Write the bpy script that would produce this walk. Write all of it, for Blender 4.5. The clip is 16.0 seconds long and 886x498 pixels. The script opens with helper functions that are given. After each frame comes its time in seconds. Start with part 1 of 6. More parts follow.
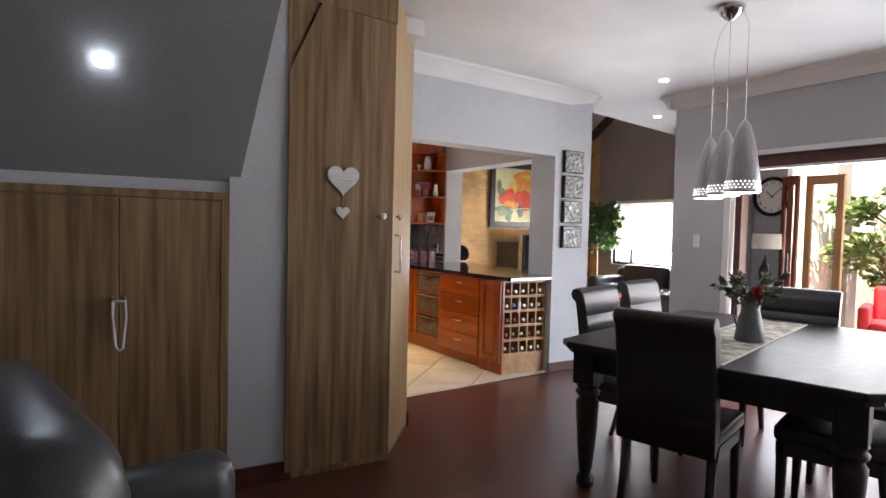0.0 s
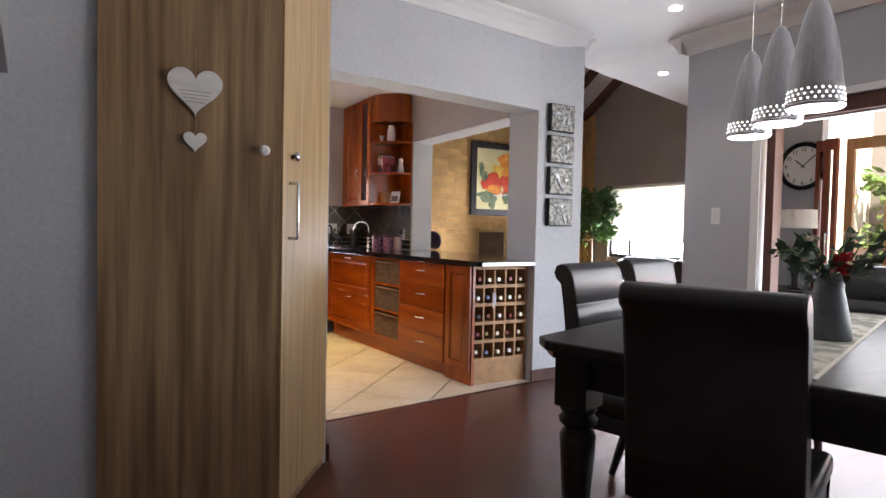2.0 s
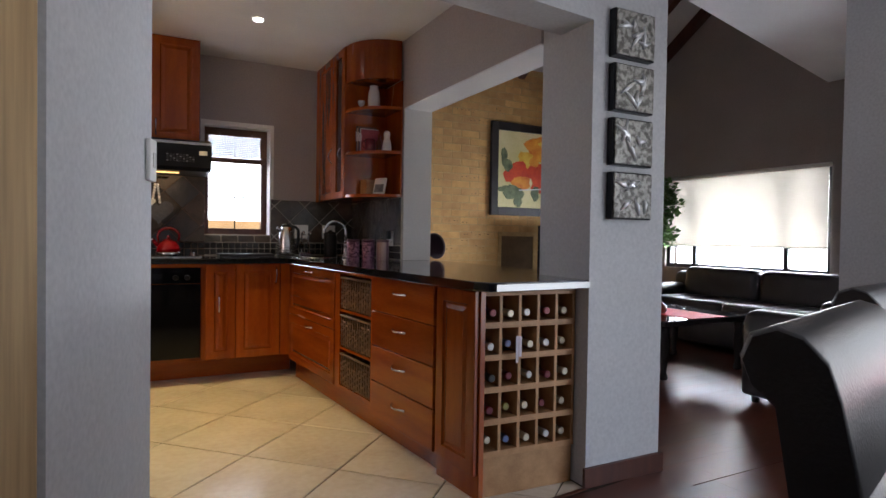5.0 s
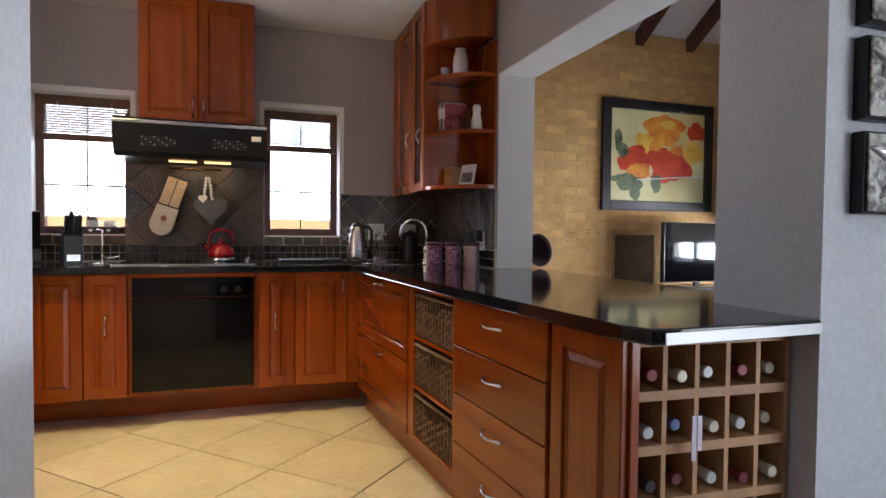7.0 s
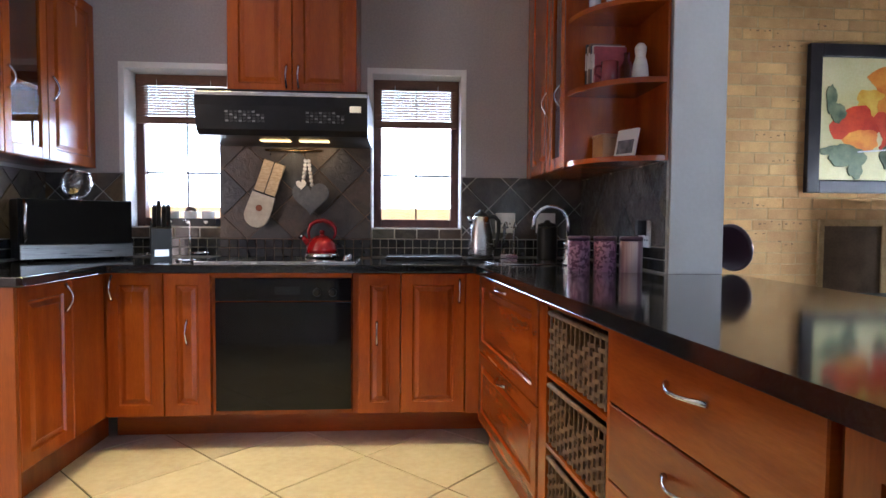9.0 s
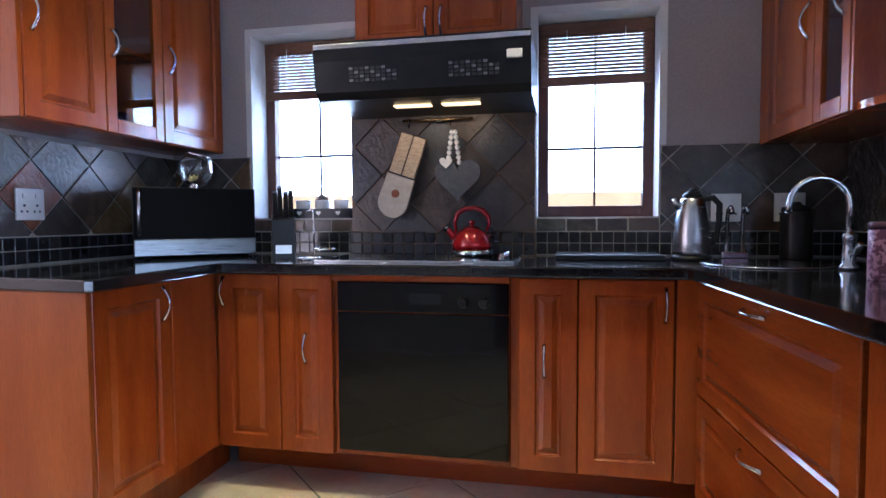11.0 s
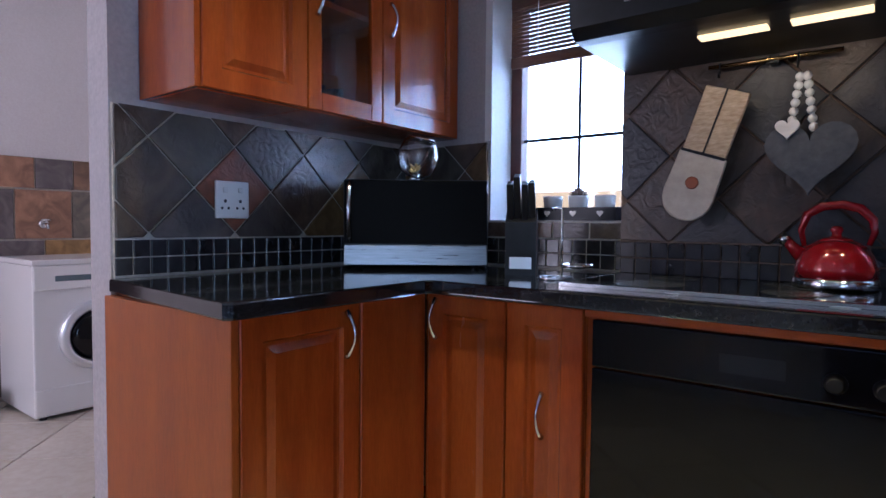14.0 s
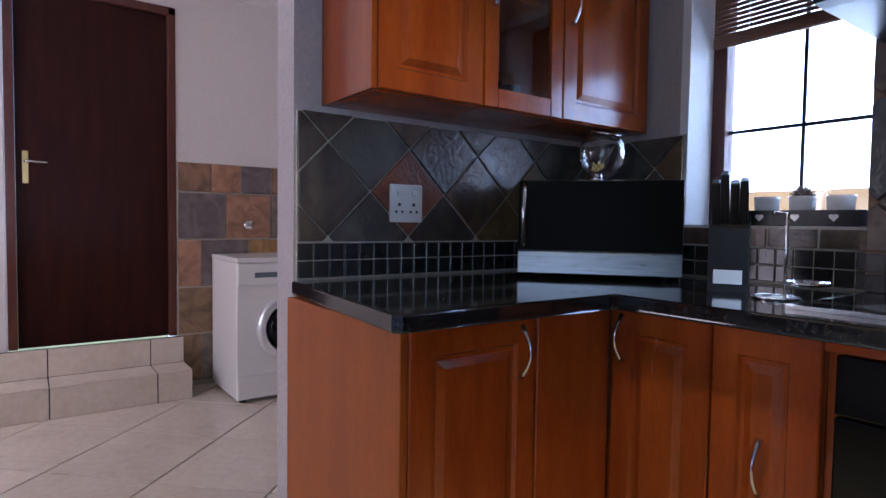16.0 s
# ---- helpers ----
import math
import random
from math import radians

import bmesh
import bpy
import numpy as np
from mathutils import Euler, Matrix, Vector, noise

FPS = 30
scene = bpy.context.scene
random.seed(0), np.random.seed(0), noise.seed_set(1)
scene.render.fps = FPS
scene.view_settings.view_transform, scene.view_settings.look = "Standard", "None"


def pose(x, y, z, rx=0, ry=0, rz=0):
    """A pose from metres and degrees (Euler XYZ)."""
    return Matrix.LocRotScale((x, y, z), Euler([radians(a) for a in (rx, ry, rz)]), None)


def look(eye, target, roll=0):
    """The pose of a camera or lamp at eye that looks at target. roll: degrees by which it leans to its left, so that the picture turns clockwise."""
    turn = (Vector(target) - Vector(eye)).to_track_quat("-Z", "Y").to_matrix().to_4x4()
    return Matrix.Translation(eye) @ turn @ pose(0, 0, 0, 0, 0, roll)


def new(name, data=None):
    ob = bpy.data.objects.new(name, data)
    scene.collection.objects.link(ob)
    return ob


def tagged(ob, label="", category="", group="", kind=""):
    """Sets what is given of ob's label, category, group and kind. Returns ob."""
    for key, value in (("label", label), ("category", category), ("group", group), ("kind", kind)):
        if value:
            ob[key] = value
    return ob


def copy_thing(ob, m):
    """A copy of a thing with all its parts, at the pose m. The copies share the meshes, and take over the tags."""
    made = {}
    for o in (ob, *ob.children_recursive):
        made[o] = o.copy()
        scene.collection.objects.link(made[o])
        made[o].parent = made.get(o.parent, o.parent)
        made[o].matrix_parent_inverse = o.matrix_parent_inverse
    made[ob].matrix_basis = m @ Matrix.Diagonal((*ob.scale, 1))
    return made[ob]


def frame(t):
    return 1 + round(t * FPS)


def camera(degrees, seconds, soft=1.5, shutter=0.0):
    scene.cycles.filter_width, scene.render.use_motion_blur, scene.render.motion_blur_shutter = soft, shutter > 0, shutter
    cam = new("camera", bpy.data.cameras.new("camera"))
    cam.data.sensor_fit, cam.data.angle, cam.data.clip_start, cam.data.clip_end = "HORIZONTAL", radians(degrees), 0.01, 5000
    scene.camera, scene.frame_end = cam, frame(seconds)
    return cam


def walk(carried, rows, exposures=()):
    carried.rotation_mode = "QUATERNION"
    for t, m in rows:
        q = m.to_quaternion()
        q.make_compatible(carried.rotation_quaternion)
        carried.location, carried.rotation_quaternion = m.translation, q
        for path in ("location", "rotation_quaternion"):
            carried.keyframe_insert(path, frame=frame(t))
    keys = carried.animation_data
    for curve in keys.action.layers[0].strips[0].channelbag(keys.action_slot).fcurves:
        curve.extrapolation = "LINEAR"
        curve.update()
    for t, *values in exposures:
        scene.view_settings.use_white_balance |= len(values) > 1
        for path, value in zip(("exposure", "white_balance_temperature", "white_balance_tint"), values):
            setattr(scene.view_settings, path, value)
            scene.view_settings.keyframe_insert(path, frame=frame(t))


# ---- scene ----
cam = camera(74.9, 16.0)
PATH = [
    (0, (0.889, -0.096, 1.339), (1.885, 1.637, 1.26), 1.4),
    (0.5, (1.056, 0.044, 1.263), (2.065, 1.769, 1.191), 1.3),
    (1, (1.289, 0.264, 1.193), (2.302, 1.987, 1.128), 1.3),
    (1.5, (1.499, 0.47, 1.151), (2.516, 2.191, 1.087), 1.3),
    (2, (1.689, 0.7, 1.113), (2.7, 2.425, 1.048), 1.2),
    (2.5, (1.866, 0.958, 1.09), (2.871, 2.686, 1.024), 1.2),
    (3, (2.06, 1.193, 1.059), (3.059, 2.925, 1.003), 1.4),
    (3.2, (2.125, 1.287, 1.077), (3.124, 3.018, 1.021), 1.2),
    (5.3, (2.807, 2.268, 1.071), (3.713, 4.051, 1.03), 0.7),
    (5.5, (2.845, 2.351, 1.091), (3.734, 4.142, 1.04), 0.6),
    (6, (2.939, 2.58, 1.095), (3.76, 4.403, 1.042), 0.5),
    (6.5, (3.019, 2.783, 1.107), (3.756, 4.642, 1.051), 0.5),
    (7, (3.099, 2.984, 1.106), (3.729, 4.882, 1.049), 0.6),
    (7.5, (3.162, 3.19, 1.099), (3.691, 5.119, 1.035), 0.6),
    (8, (3.226, 3.374, 1.094), (3.642, 5.330, 1.025), 0.6),
    (8.5, (3.290, 3.556, 1.112), (3.593, 5.533, 1.034), 0.5),
    (9, (3.350, 3.756, 1.099), (3.495, 5.751, 1.011), 0.4),
    (9.2, (3.366, 3.840, 1.097), (3.460, 5.837, 1.005), 0.4),
    (11.3, (3.284, 4.638, 1.057), (2.799, 6.576, 0.958), 0.2),
    (11.5, (3.279, 4.714, 1.055), (2.74, 6.638, 0.972), 0.7),
    (12, (3.257, 4.892, 1.044), (2.574, 6.77, 0.966), 0.6),
    (12.5, (3.208, 5.025, 1.054), (2.401, 6.853, 0.971), 0.6),
    (13, (3.179, 5.115, 1.055), (2.222, 6.868, 0.966), 0.6),
    (13.5, (3.104, 5.185, 1.058), (2.025, 6.867, 0.969), 0.6),
    (14, (3.017, 5.262, 1.055), (1.8, 6.847, 0.969), 0.5),
    (14.5, (2.957, 5.299, 1.056), (1.632, 6.795, 0.972), 0.5),
    (15, (2.926, 5.335, 1.063), (1.491, 6.725, 0.977), 0.5),
    (15.5, (2.911, 5.343, 1.06), (1.382, 6.628, 0.972), 0.6),
    (16, (2.9, 5.347, 1.065), (1.282, 6.518, 0.977), 0.8),
]
EXPOSURES = [(0.0, 2.25, 6400, 16), (3.0, 2.15, 6400, 16), (5.5, 1.1, 6100, 16), (6.5, 1.3, 6000, 15), (7.5, 1.9, 5900, 14), (9.0, 2.0, 5350, 13), (11.4, 1.65, 4500, 16), (12.0, 1.5, 4400, 16), (13.0, 1.14, 4350, 16), (14.0, 1.25, 4450, 16), (15.0, 1.28, 4600, 16), (16.0, 1.04, 4700, 16)]
walk(cam, [(t, look(eye, target, roll)) for t, eye, target, roll in PATH], EXPOSURES)

# ---- world, sun, large lights ----
world = bpy.data.worlds.new("sky")
scene.world = world
world.use_nodes = True
wt = world.node_tree
sky = wt.nodes.new("ShaderNodeTexSky")
sky.sky_type, sky.sun_disc = "NISHITA", False
sky.sun_elevation, sky.sun_rotation = radians(52), radians(192)
wt.links.new(sky.outputs[0], wt.nodes["Background"].inputs[0])
wt.nodes["Background"].inputs[1].default_value = 0.15
sun = new("sun", bpy.data.lights.new("sun", "SUN"))
sun.data.energy, sun.data.angle, sun.data.color = 5.0, radians(0.6), (1.0, 0.94, 0.85)
sun.matrix_world = look((-4, -18, 24), (0, 0, 0))


def area_light(name, eye, target, w, h, watts, colour):
    ob = new(name, bpy.data.lights.new(name, "AREA"))
    ob.data.shape, ob.data.size, ob.data.size_y = "RECTANGLE", w, h
    ob.data.energy, ob.data.color = watts, colour
    ob.matrix_world = look(eye, target)
    return ob


def spot_light(name, eye, target, watts, colour, deg=110, size=0.04):
    ob = new(name, bpy.data.lights.new(name, "SPOT"))
    ob.data.energy, ob.data.color = watts, colour
    ob.data.spot_size, ob.data.spot_blend, ob.data.shadow_soft_size = radians(deg), 0.8, size
    ob.matrix_world = look(eye, target)
    return ob


DAY = (0.88, 0.94, 1.0)
WARM = (1.0, 0.74, 0.26)
area_light("daylight_stove_window", (2.085, 7.39, 1.575), (2.085, 5.0, 1.3), 0.56, 0.77, 5.2, DAY)
area_light("daylight_sink_window", (3.44, 7.39, 1.575), (3.44, 5.0, 1.3), 0.52, 0.77, 5.2, DAY)
area_light("daylight_lounge_blind", (8.80, 6.34, 1.42), (5.0, 6.34, 1.42), 1.9, 0.76, 75, DAY)
area_light("daylight_lounge_window", (8.80, 6.34, 0.915), (5.0, 6.34, 0.9), 1.9, 0.24, 62, DAY)
area_light("daylight_patio_door", (5.75, 1.0, 1.05), (2.0, 1.2, 0.6), 3.8, 1.8, 24, DAY)
# warm fill lamp added to brighten the laundry, out of view
area_light("daylight_laundry", (0.0, 3.3, 1.5), (-0.3, 7.0, 1.0), 1.4, 1.2, 20, (1.0, 0.76, 0.62))
for spot_x, spot_y, spot_w in ((2.25, 6.05, 38), (3.42, 6.14, 26), (2.75, 5.1, 20)):
    spot_light("kitchen_downlight", (spot_x, spot_y, 2.47), (spot_x, spot_y, 0), spot_w, WARM, 84)
for spot_x in (2.71, 2.905):
    spot_light("hood_lamp", (spot_x, 6.78, 1.50), (spot_x, 7.05, 1.40), 0.28, (1.0, 0.66, 0.30), 120, 0.02)
for spot_x, spot_y in ((4.98, 3.31), (6.22, 4.41)):
    spot_light("dining_downlight", (spot_x, spot_y, 2.60), (spot_x, spot_y, 0), 2, (1.0, 0.9, 0.75), 110)
spot_light("stair_downlight", (0.88, 2.29, 1.93), (0.8, 1.2, 0.6), 2, (0.75, 0.88, 1.0), 120)


# ---- materials ----
def node_mat(name):
    m = bpy.data.materials.new(name)
    m.use_nodes = True
    return m, m.node_tree, m.node_tree.nodes["Principled BSDF"]


def surf(name, c1, c2, scale=6.0, rough=0.5, bump=0.1, stretch=(1, 1, 1), metal=0.0, fine=60.0, coat=0.0, rand=0.0,
         detail=6.0, contrast=(0.3, 0.7), dist=0.004, spec=0.5):
    """A two-scale procedural surface in world metres: broad variation between two colours, fine grain, bump."""
    m, t, b = node_mat(name)
    geo = t.nodes.new("ShaderNodeNewGeometry")
    mp = t.nodes.new("ShaderNodeMapping")
    mp.inputs["Scale"].default_value = stretch
    t.links.new(geo.outputs["Position"], mp.inputs["Vector"])
    src = mp.outputs[0]
    if rand > 0:
        info = t.nodes.new("ShaderNodeObjectInfo")
        mul = t.nodes.new("ShaderNodeVectorMath")
        mul.operation = "SCALE"
        comb = t.nodes.new("ShaderNodeCombineXYZ")
        for k in range(3):
            t.links.new(info.outputs["Random"], comb.inputs[k])
        t.links.new(comb.outputs[0], mul.inputs[0])
        mul.inputs["Scale"].default_value = 37.0
        add = t.nodes.new("ShaderNodeVectorMath")
        t.links.new(src, add.inputs[0])
        t.links.new(mul.outputs[0], add.inputs[1])
        src = add.outputs[0]
    n1 = t.nodes.new("ShaderNodeTexNoise")
    n1.inputs["Scale"].default_value, n1.inputs["Detail"].default_value = scale, detail
    n2 = t.nodes.new("ShaderNodeTexNoise")
    n2.inputs["Scale"].default_value, n2.inputs["Detail"].default_value = fine, 4
    t.links.new(src, n1.inputs["Vector"])
    t.links.new(src, n2.inputs["Vector"])
    ramp = t.nodes.new("ShaderNodeValToRGB")
    ramp.color_ramp.elements[0].position, ramp.color_ramp.elements[1].position = contrast
    ramp.color_ramp.elements[0].color, ramp.color_ramp.elements[1].color = (*c1, 1), (*c2, 1)
    t.links.new(n1.outputs["Fac"], ramp.inputs[0])
    mix = t.nodes.new("ShaderNodeMix")
    mix.data_type, mix.blend_type = "RGBA", "OVERLAY"
    mix.inputs["Factor"].default_value = 0.22
    t.links.new(ramp.outputs[0], mix.inputs["A"])
    t.links.new(n2.outputs["Fac"], mix.inputs["B"])
    col = mix.outputs["Result"]
    if rand > 0:
        hsv = t.nodes.new("ShaderNodeHueSaturation")
        rng = t.nodes.new("ShaderNodeMapRange")
        rng.inputs["To Min"].default_value, rng.inputs["To Max"].default_value = 1 - rand, 1 + rand
        t.links.new(info.outputs["Random"], rng.inputs["Value"])
        t.links.new(rng.outputs[0], hsv.inputs["Value"])
        t.links.new(col, hsv.inputs["Color"])
        col = hsv.outputs[0]
    t.links.new(col, b.inputs["Base Color"])
    b.inputs["Metallic"].default_value = metal
    b.inputs["Specular IOR Level"].default_value = spec
    b.inputs["Coat Weight"].default_value, b.inputs["Coat Roughness"].default_value = coat, 0.08
    rr = t.nodes.new("ShaderNodeMapRange")
    rr.inputs["To Min"].default_value, rr.inputs["To Max"].default_value = max(0.02, rough - 0.08), min(1, rough + 0.08)
    t.links.new(n1.outputs["Fac"], rr.inputs["Value"])
    t.links.new(rr.outputs[0], b.inputs["Roughness"])
    if bump > 0:
        bp = t.nodes.new("ShaderNodeBump")
        bp.inputs["Strength"].default_value, bp.inputs["Distance"].default_value = bump, dist
        t.links.new(n2.outputs["Fac"], bp.inputs["Height"])
        t.links.new(bp.outputs[0], b.inputs["Normal"])
    return m


def plain(name, c, rough=0.4, metal=0.0, coat=0.0, spec=0.5):
    m, t, b = node_mat(name)
    b.inputs["Base Color"].default_value = (*c, 1)
    b.inputs["Roughness"].default_value, b.inputs["Metallic"].default_value = rough, metal
    b.inputs["Coat Weight"].default_value = coat
    b.inputs["Specular IOR Level"].default_value = spec
    return m


def glow(name, c, strength):
    m, t, b = node_mat(name)
    b.inputs["Base Color"].default_value = (*c, 1)
    b.inputs["Emission Color"].default_value = (*c, 1)
    b.inputs["Emission Strength"].default_value = strength
    return m


def glass(name, c=(1, 1, 1), rough=0.0):
    m, t, b = node_mat(name)
    b.inputs["Base Color"].default_value = (*c, 1)
    b.inputs["Transmission Weight"].default_value, b.inputs["Roughness"].default_value = 1.0, rough
    return m


def slate(name, stops, rough=0.4, bump=0.7, relief=0.012):
    """Riven slate: each tile takes one of several stone colours, with cloudy staining and cleft relief."""
    m, t, b = node_mat(name)
    info = t.nodes.new("ShaderNodeObjectInfo")
    ramp = t.nodes.new("ShaderNodeValToRGB")
    ramp.color_ramp.interpolation = "CONSTANT"
    els = ramp.color_ramp.elements
    while len(els) < len(stops):
        els.new(0.5)
    for k, c in enumerate(stops):
        els[k].position, els[k].color = k / len(stops), (*c, 1)
    t.links.new(info.outputs["Random"], ramp.inputs[0])
    geo = t.nodes.new("ShaderNodeNewGeometry")
    n1 = t.nodes.new("ShaderNodeTexNoise")
    n1.inputs["Scale"].default_value, n1.inputs["Detail"].default_value = 9, 8
    n1.inputs["Distortion"].default_value = 1.2
    n2 = t.nodes.new("ShaderNodeTexNoise")
    n2.inputs["Scale"].default_value, n2.inputs["Detail"].default_value = 22, 9
    n2.inputs["Distortion"].default_value = 2.0
    for n in (n1, n2):
        t.links.new(geo.outputs["Position"], n.inputs["Vector"])
    st = t.nodes.new("ShaderNodeValToRGB")
    st.color_ramp.elements[0].position, st.color_ramp.elements[1].position = 0.35, 0.7
    st.color_ramp.elements[0].color, st.color_ramp.elements[1].color = (0.55, 0.5, 0.48, 1), (1.3, 1.2, 1.1, 1)
    t.links.new(n1.outputs["Fac"], st.inputs[0])
    mix = t.nodes.new("ShaderNodeMix")
    mix.data_type, mix.blend_type = "RGBA", "MULTIPLY"
    mix.inputs["Factor"].default_value = 0.9
    t.links.new(ramp.outputs[0], mix.inputs["A"])
    t.links.new(st.outputs[0], mix.inputs["B"])
    t.links.new(mix.outputs["Result"], b.inputs["Base Color"])
    b.inputs["Roughness"].default_value = rough
    bp = t.nodes.new("ShaderNodeBump")
    bp.inputs["Strength"].default_value, bp.inputs["Distance"].default_value = bump * 0.45, relief
    t.links.new(n2.outputs["Fac"], bp.inputs["Height"])
    t.links.new(bp.outputs[0], b.inputs["Normal"])
    return m


M_white = surf("white_ceiling_paint", (0.74, 0.73, 0.71), (0.82, 0.81, 0.79), 2.0, 0.85, 0.05)
M_lightgrey = surf("light_grey_wall_paint", (0.50, 0.51, 0.53), (0.56, 0.57, 0.59), 1.5, 0.7, 0.07, fine=70)
M_grey = surf("grey_wall_paint", (0.43, 0.43, 0.445), (0.48, 0.48, 0.495), 1.2, 0.75, 0.06, fine=90)
M_laundry = surf("pale_warm_paint", (0.66, 0.62, 0.60), (0.72, 0.68, 0.66), 1.5, 0.7, 0.05, fine=90)
M_taupe = surf("taupe_kitchen_paint", (0.38, 0.345, 0.345), (0.44, 0.40, 0.395), 1.5, 0.7, 0.06, fine=90)
M_dark = surf("dark_taupe_wall_paint", (0.245, 0.215, 0.19), (0.29, 0.255, 0.225), 1.5, 0.8, 0.06, fine=90)
M_cream = surf("cream_exterior_plaster", (0.66, 0.58, 0.42), (0.74, 0.67, 0.52), 2.0, 0.85, 0.3)
M_cherry = surf("cherry_wood", (0.22, 0.036, 0.003), (0.34, 0.075, 0.005), 2.0, 0.24, 0.04, (5, 5, 0.7), fine=40, coat=0.15, rand=0.12, spec=0.4)
M_cherry_h = surf("cherry_wood_horizontal", (0.22, 0.036, 0.003), (0.34, 0.075, 0.005), 2.0, 0.24, 0.04, (0.7, 0.7, 6), fine=40, coat=0.15, rand=0.1, spec=0.4)
M_cherry_pale = surf("pale_cherry_end_veneer", (0.235, 0.050, 0.003), (0.32, 0.080, 0.004), 2.0, 0.38, 0.04, (5, 5, 0.7), fine=40, coat=0.05, spec=0.3)
M_redwood = surf("dark_meranti_wood", (0.055, 0.014, 0.008), (0.10, 0.028, 0.014), 3.0, 0.45, 0.1, (6, 6, 0.6), fine=40)
M_backdoor = surf("dark_red_brown_door", (0.020, 0.004, 0.003), (0.034, 0.008, 0.004), 3.0, 0.5, 0.08, (6, 6, 0.6), fine=40, spec=0.15)
M_doorwood = surf("reddish_door_wood", (0.17, 0.030, 0.010), (0.26, 0.058, 0.018), 3.0, 0.35, 0.1, (6, 6, 0.6), fine=40)
M_oak = surf("light_oak", (0.42, 0.22, 0.09), (0.58, 0.34, 0.15), 4.0, 0.4, 0.1, (6, 6, 0.6), fine=40)
M_rackwood = surf("pale_rack_pine", (0.36, 0.19, 0.085), (0.50, 0.29, 0.14), 5.0, 0.5, 0.1, (3, 3, 3), fine=60, rand=0.08)
M_floor = surf("dark_red_laminate", (0.08, 0.024, 0.014), (0.115, 0.037, 0.021), 1.6, 0.33, 0.03, (0.8, 7, 1), fine=30, coat=0.06, rand=0.10)
M_groove = plain("floor_joint", (0.075, 0.025, 0.015), 0.45)
M_tile = surf("cream_floor_tile", (0.60, 0.53, 0.43), (0.70, 0.63, 0.52), 3.0, 0.22, 0.04, fine=30, rand=0.05, coat=0.2)
M_grout = surf("dark_grout", (0.05, 0.042, 0.035), (0.09, 0.075, 0.06), 30, 0.9, 0.2)
M_granite = surf("black_granite", (0.005, 0.005, 0.007), (0.020, 0.020, 0.023), 160, 0.09, 0.0, fine=300, coat=0.4, contrast=(0.45, 0.62))
M_slate = slate("riven_slate", [(0.085, 0.080, 0.070), (0.105, 0.085, 0.070), (0.105, 0.082, 0.075), (0.16, 0.11, 0.055), (0.09, 0.078, 0.075), (0.115, 0.085, 0.065), (0.10, 0.105, 0.10), (0.075, 0.06, 0.05)], 0.24)
M_slate_gloss = slate("glossy_riven_slate", [(0.10, 0.10, 0.105), (0.13, 0.115, 0.10), (0.085, 0.09, 0.10), (0.12, 0.11, 0.11)], 0.2, 2.2, 0.03)
M_slate_dark = slate("dark_slate", [(0.045, 0.043, 0.045), (0.062, 0.048, 0.036), (0.034, 0.037, 0.045), (0.070, 0.050, 0.036), (0.050, 0.042, 0.040)], 0.36)
M_slate_rust = slate("rust_slate", [(0.24, 0.085, 0.04), (0.22, 0.08, 0.04)], 0.32)
M_slate_wall = slate("honed_slate_wall", [(0.25, 0.16, 0.10), (0.17, 0.155, 0.16), (0.34, 0.22, 0.08), (0.21, 0.19, 0.15), (0.36, 0.21, 0.13), (0.23, 0.16, 0.09)], 0.55, 0.25)
M_mosaic = surf("black_mosaic", (0.012, 0.012, 0.015), (0.028, 0.027, 0.03), 20, 0.2, 0.15, rand=0.3)
M_lightgrout = surf("grey_grout", (0.40, 0.36, 0.30), (0.50, 0.46, 0.39), 30, 0.9, 0.2)
M_brick = surf("yellow_face_brick", (0.50, 0.275, 0.085), (0.66, 0.40, 0.15), 7, 0.85, 0.5, fine=120, rand=0.13, dist=0.006)
M_mortar = surf("sandy_mortar", (0.45, 0.29, 0.11), (0.56, 0.38, 0.16), 20, 0.95, 0.4)
M_leather = surf("black_leather", (0.024, 0.023, 0.026), (0.043, 0.041, 0.044), 6, 0.34, 0.35, fine=220, dist=0.002)
M_blackwood = surf("black_stained_wood", (0.017, 0.014, 0.014), (0.034, 0.027, 0.025), 4, 0.40, 0.08, (2, 8, 2), fine=60, spec=0.4)
M_black = surf("black_plastic", (0.008, 0.008, 0.010), (0.015, 0.015, 0.018), 8, 0.32, 0.05, spec=0.25)
M_blackglass = plain("black_glass", (0.003, 0.003, 0.004), 0.06, spec=0.3)
M_steel = surf("brushed_steel", (0.55, 0.55, 0.56), (0.68, 0.68, 0.69), 10, 0.25, 0.05, (1, 1, 14), metal=1.0)
M_chrome = plain("chrome", (0.66, 0.66, 0.68), 0.14, 1.0)
M_alu = surf("brushed_aluminium_shade", (0.36, 0.36, 0.37), (0.46, 0.46, 0.47), 10, 0.38, 0.05, (8, 8, 1), metal=0.9)
M_silver = plain("silver_edging", (0.75, 0.76, 0.78), 0.3, 0.8)
M_whitepl = plain("white_plastic", (0.78, 0.77, 0.75), 0.35)
M_whitewood = surf("whitewashed_wood", (0.66, 0.64, 0.60), (0.80, 0.78, 0.74), 9, 0.7, 0.2, (1, 1, 5))
M_ceramic = plain("white_ceramic", (0.80, 0.79, 0.77), 0.25, 0, 0.3)
M_red = plain("red_enamel", (0.30, 0.004, 0.008), 0.15, 0.25, 0.8)
M_redcloth = surf("red_fabric", (0.55, 0.02, 0.025), (0.68, 0.04, 0.04), 12, 0.8, 0.3)
M_glass = glass("clear_glass")
M_pane = glass("window_glass")
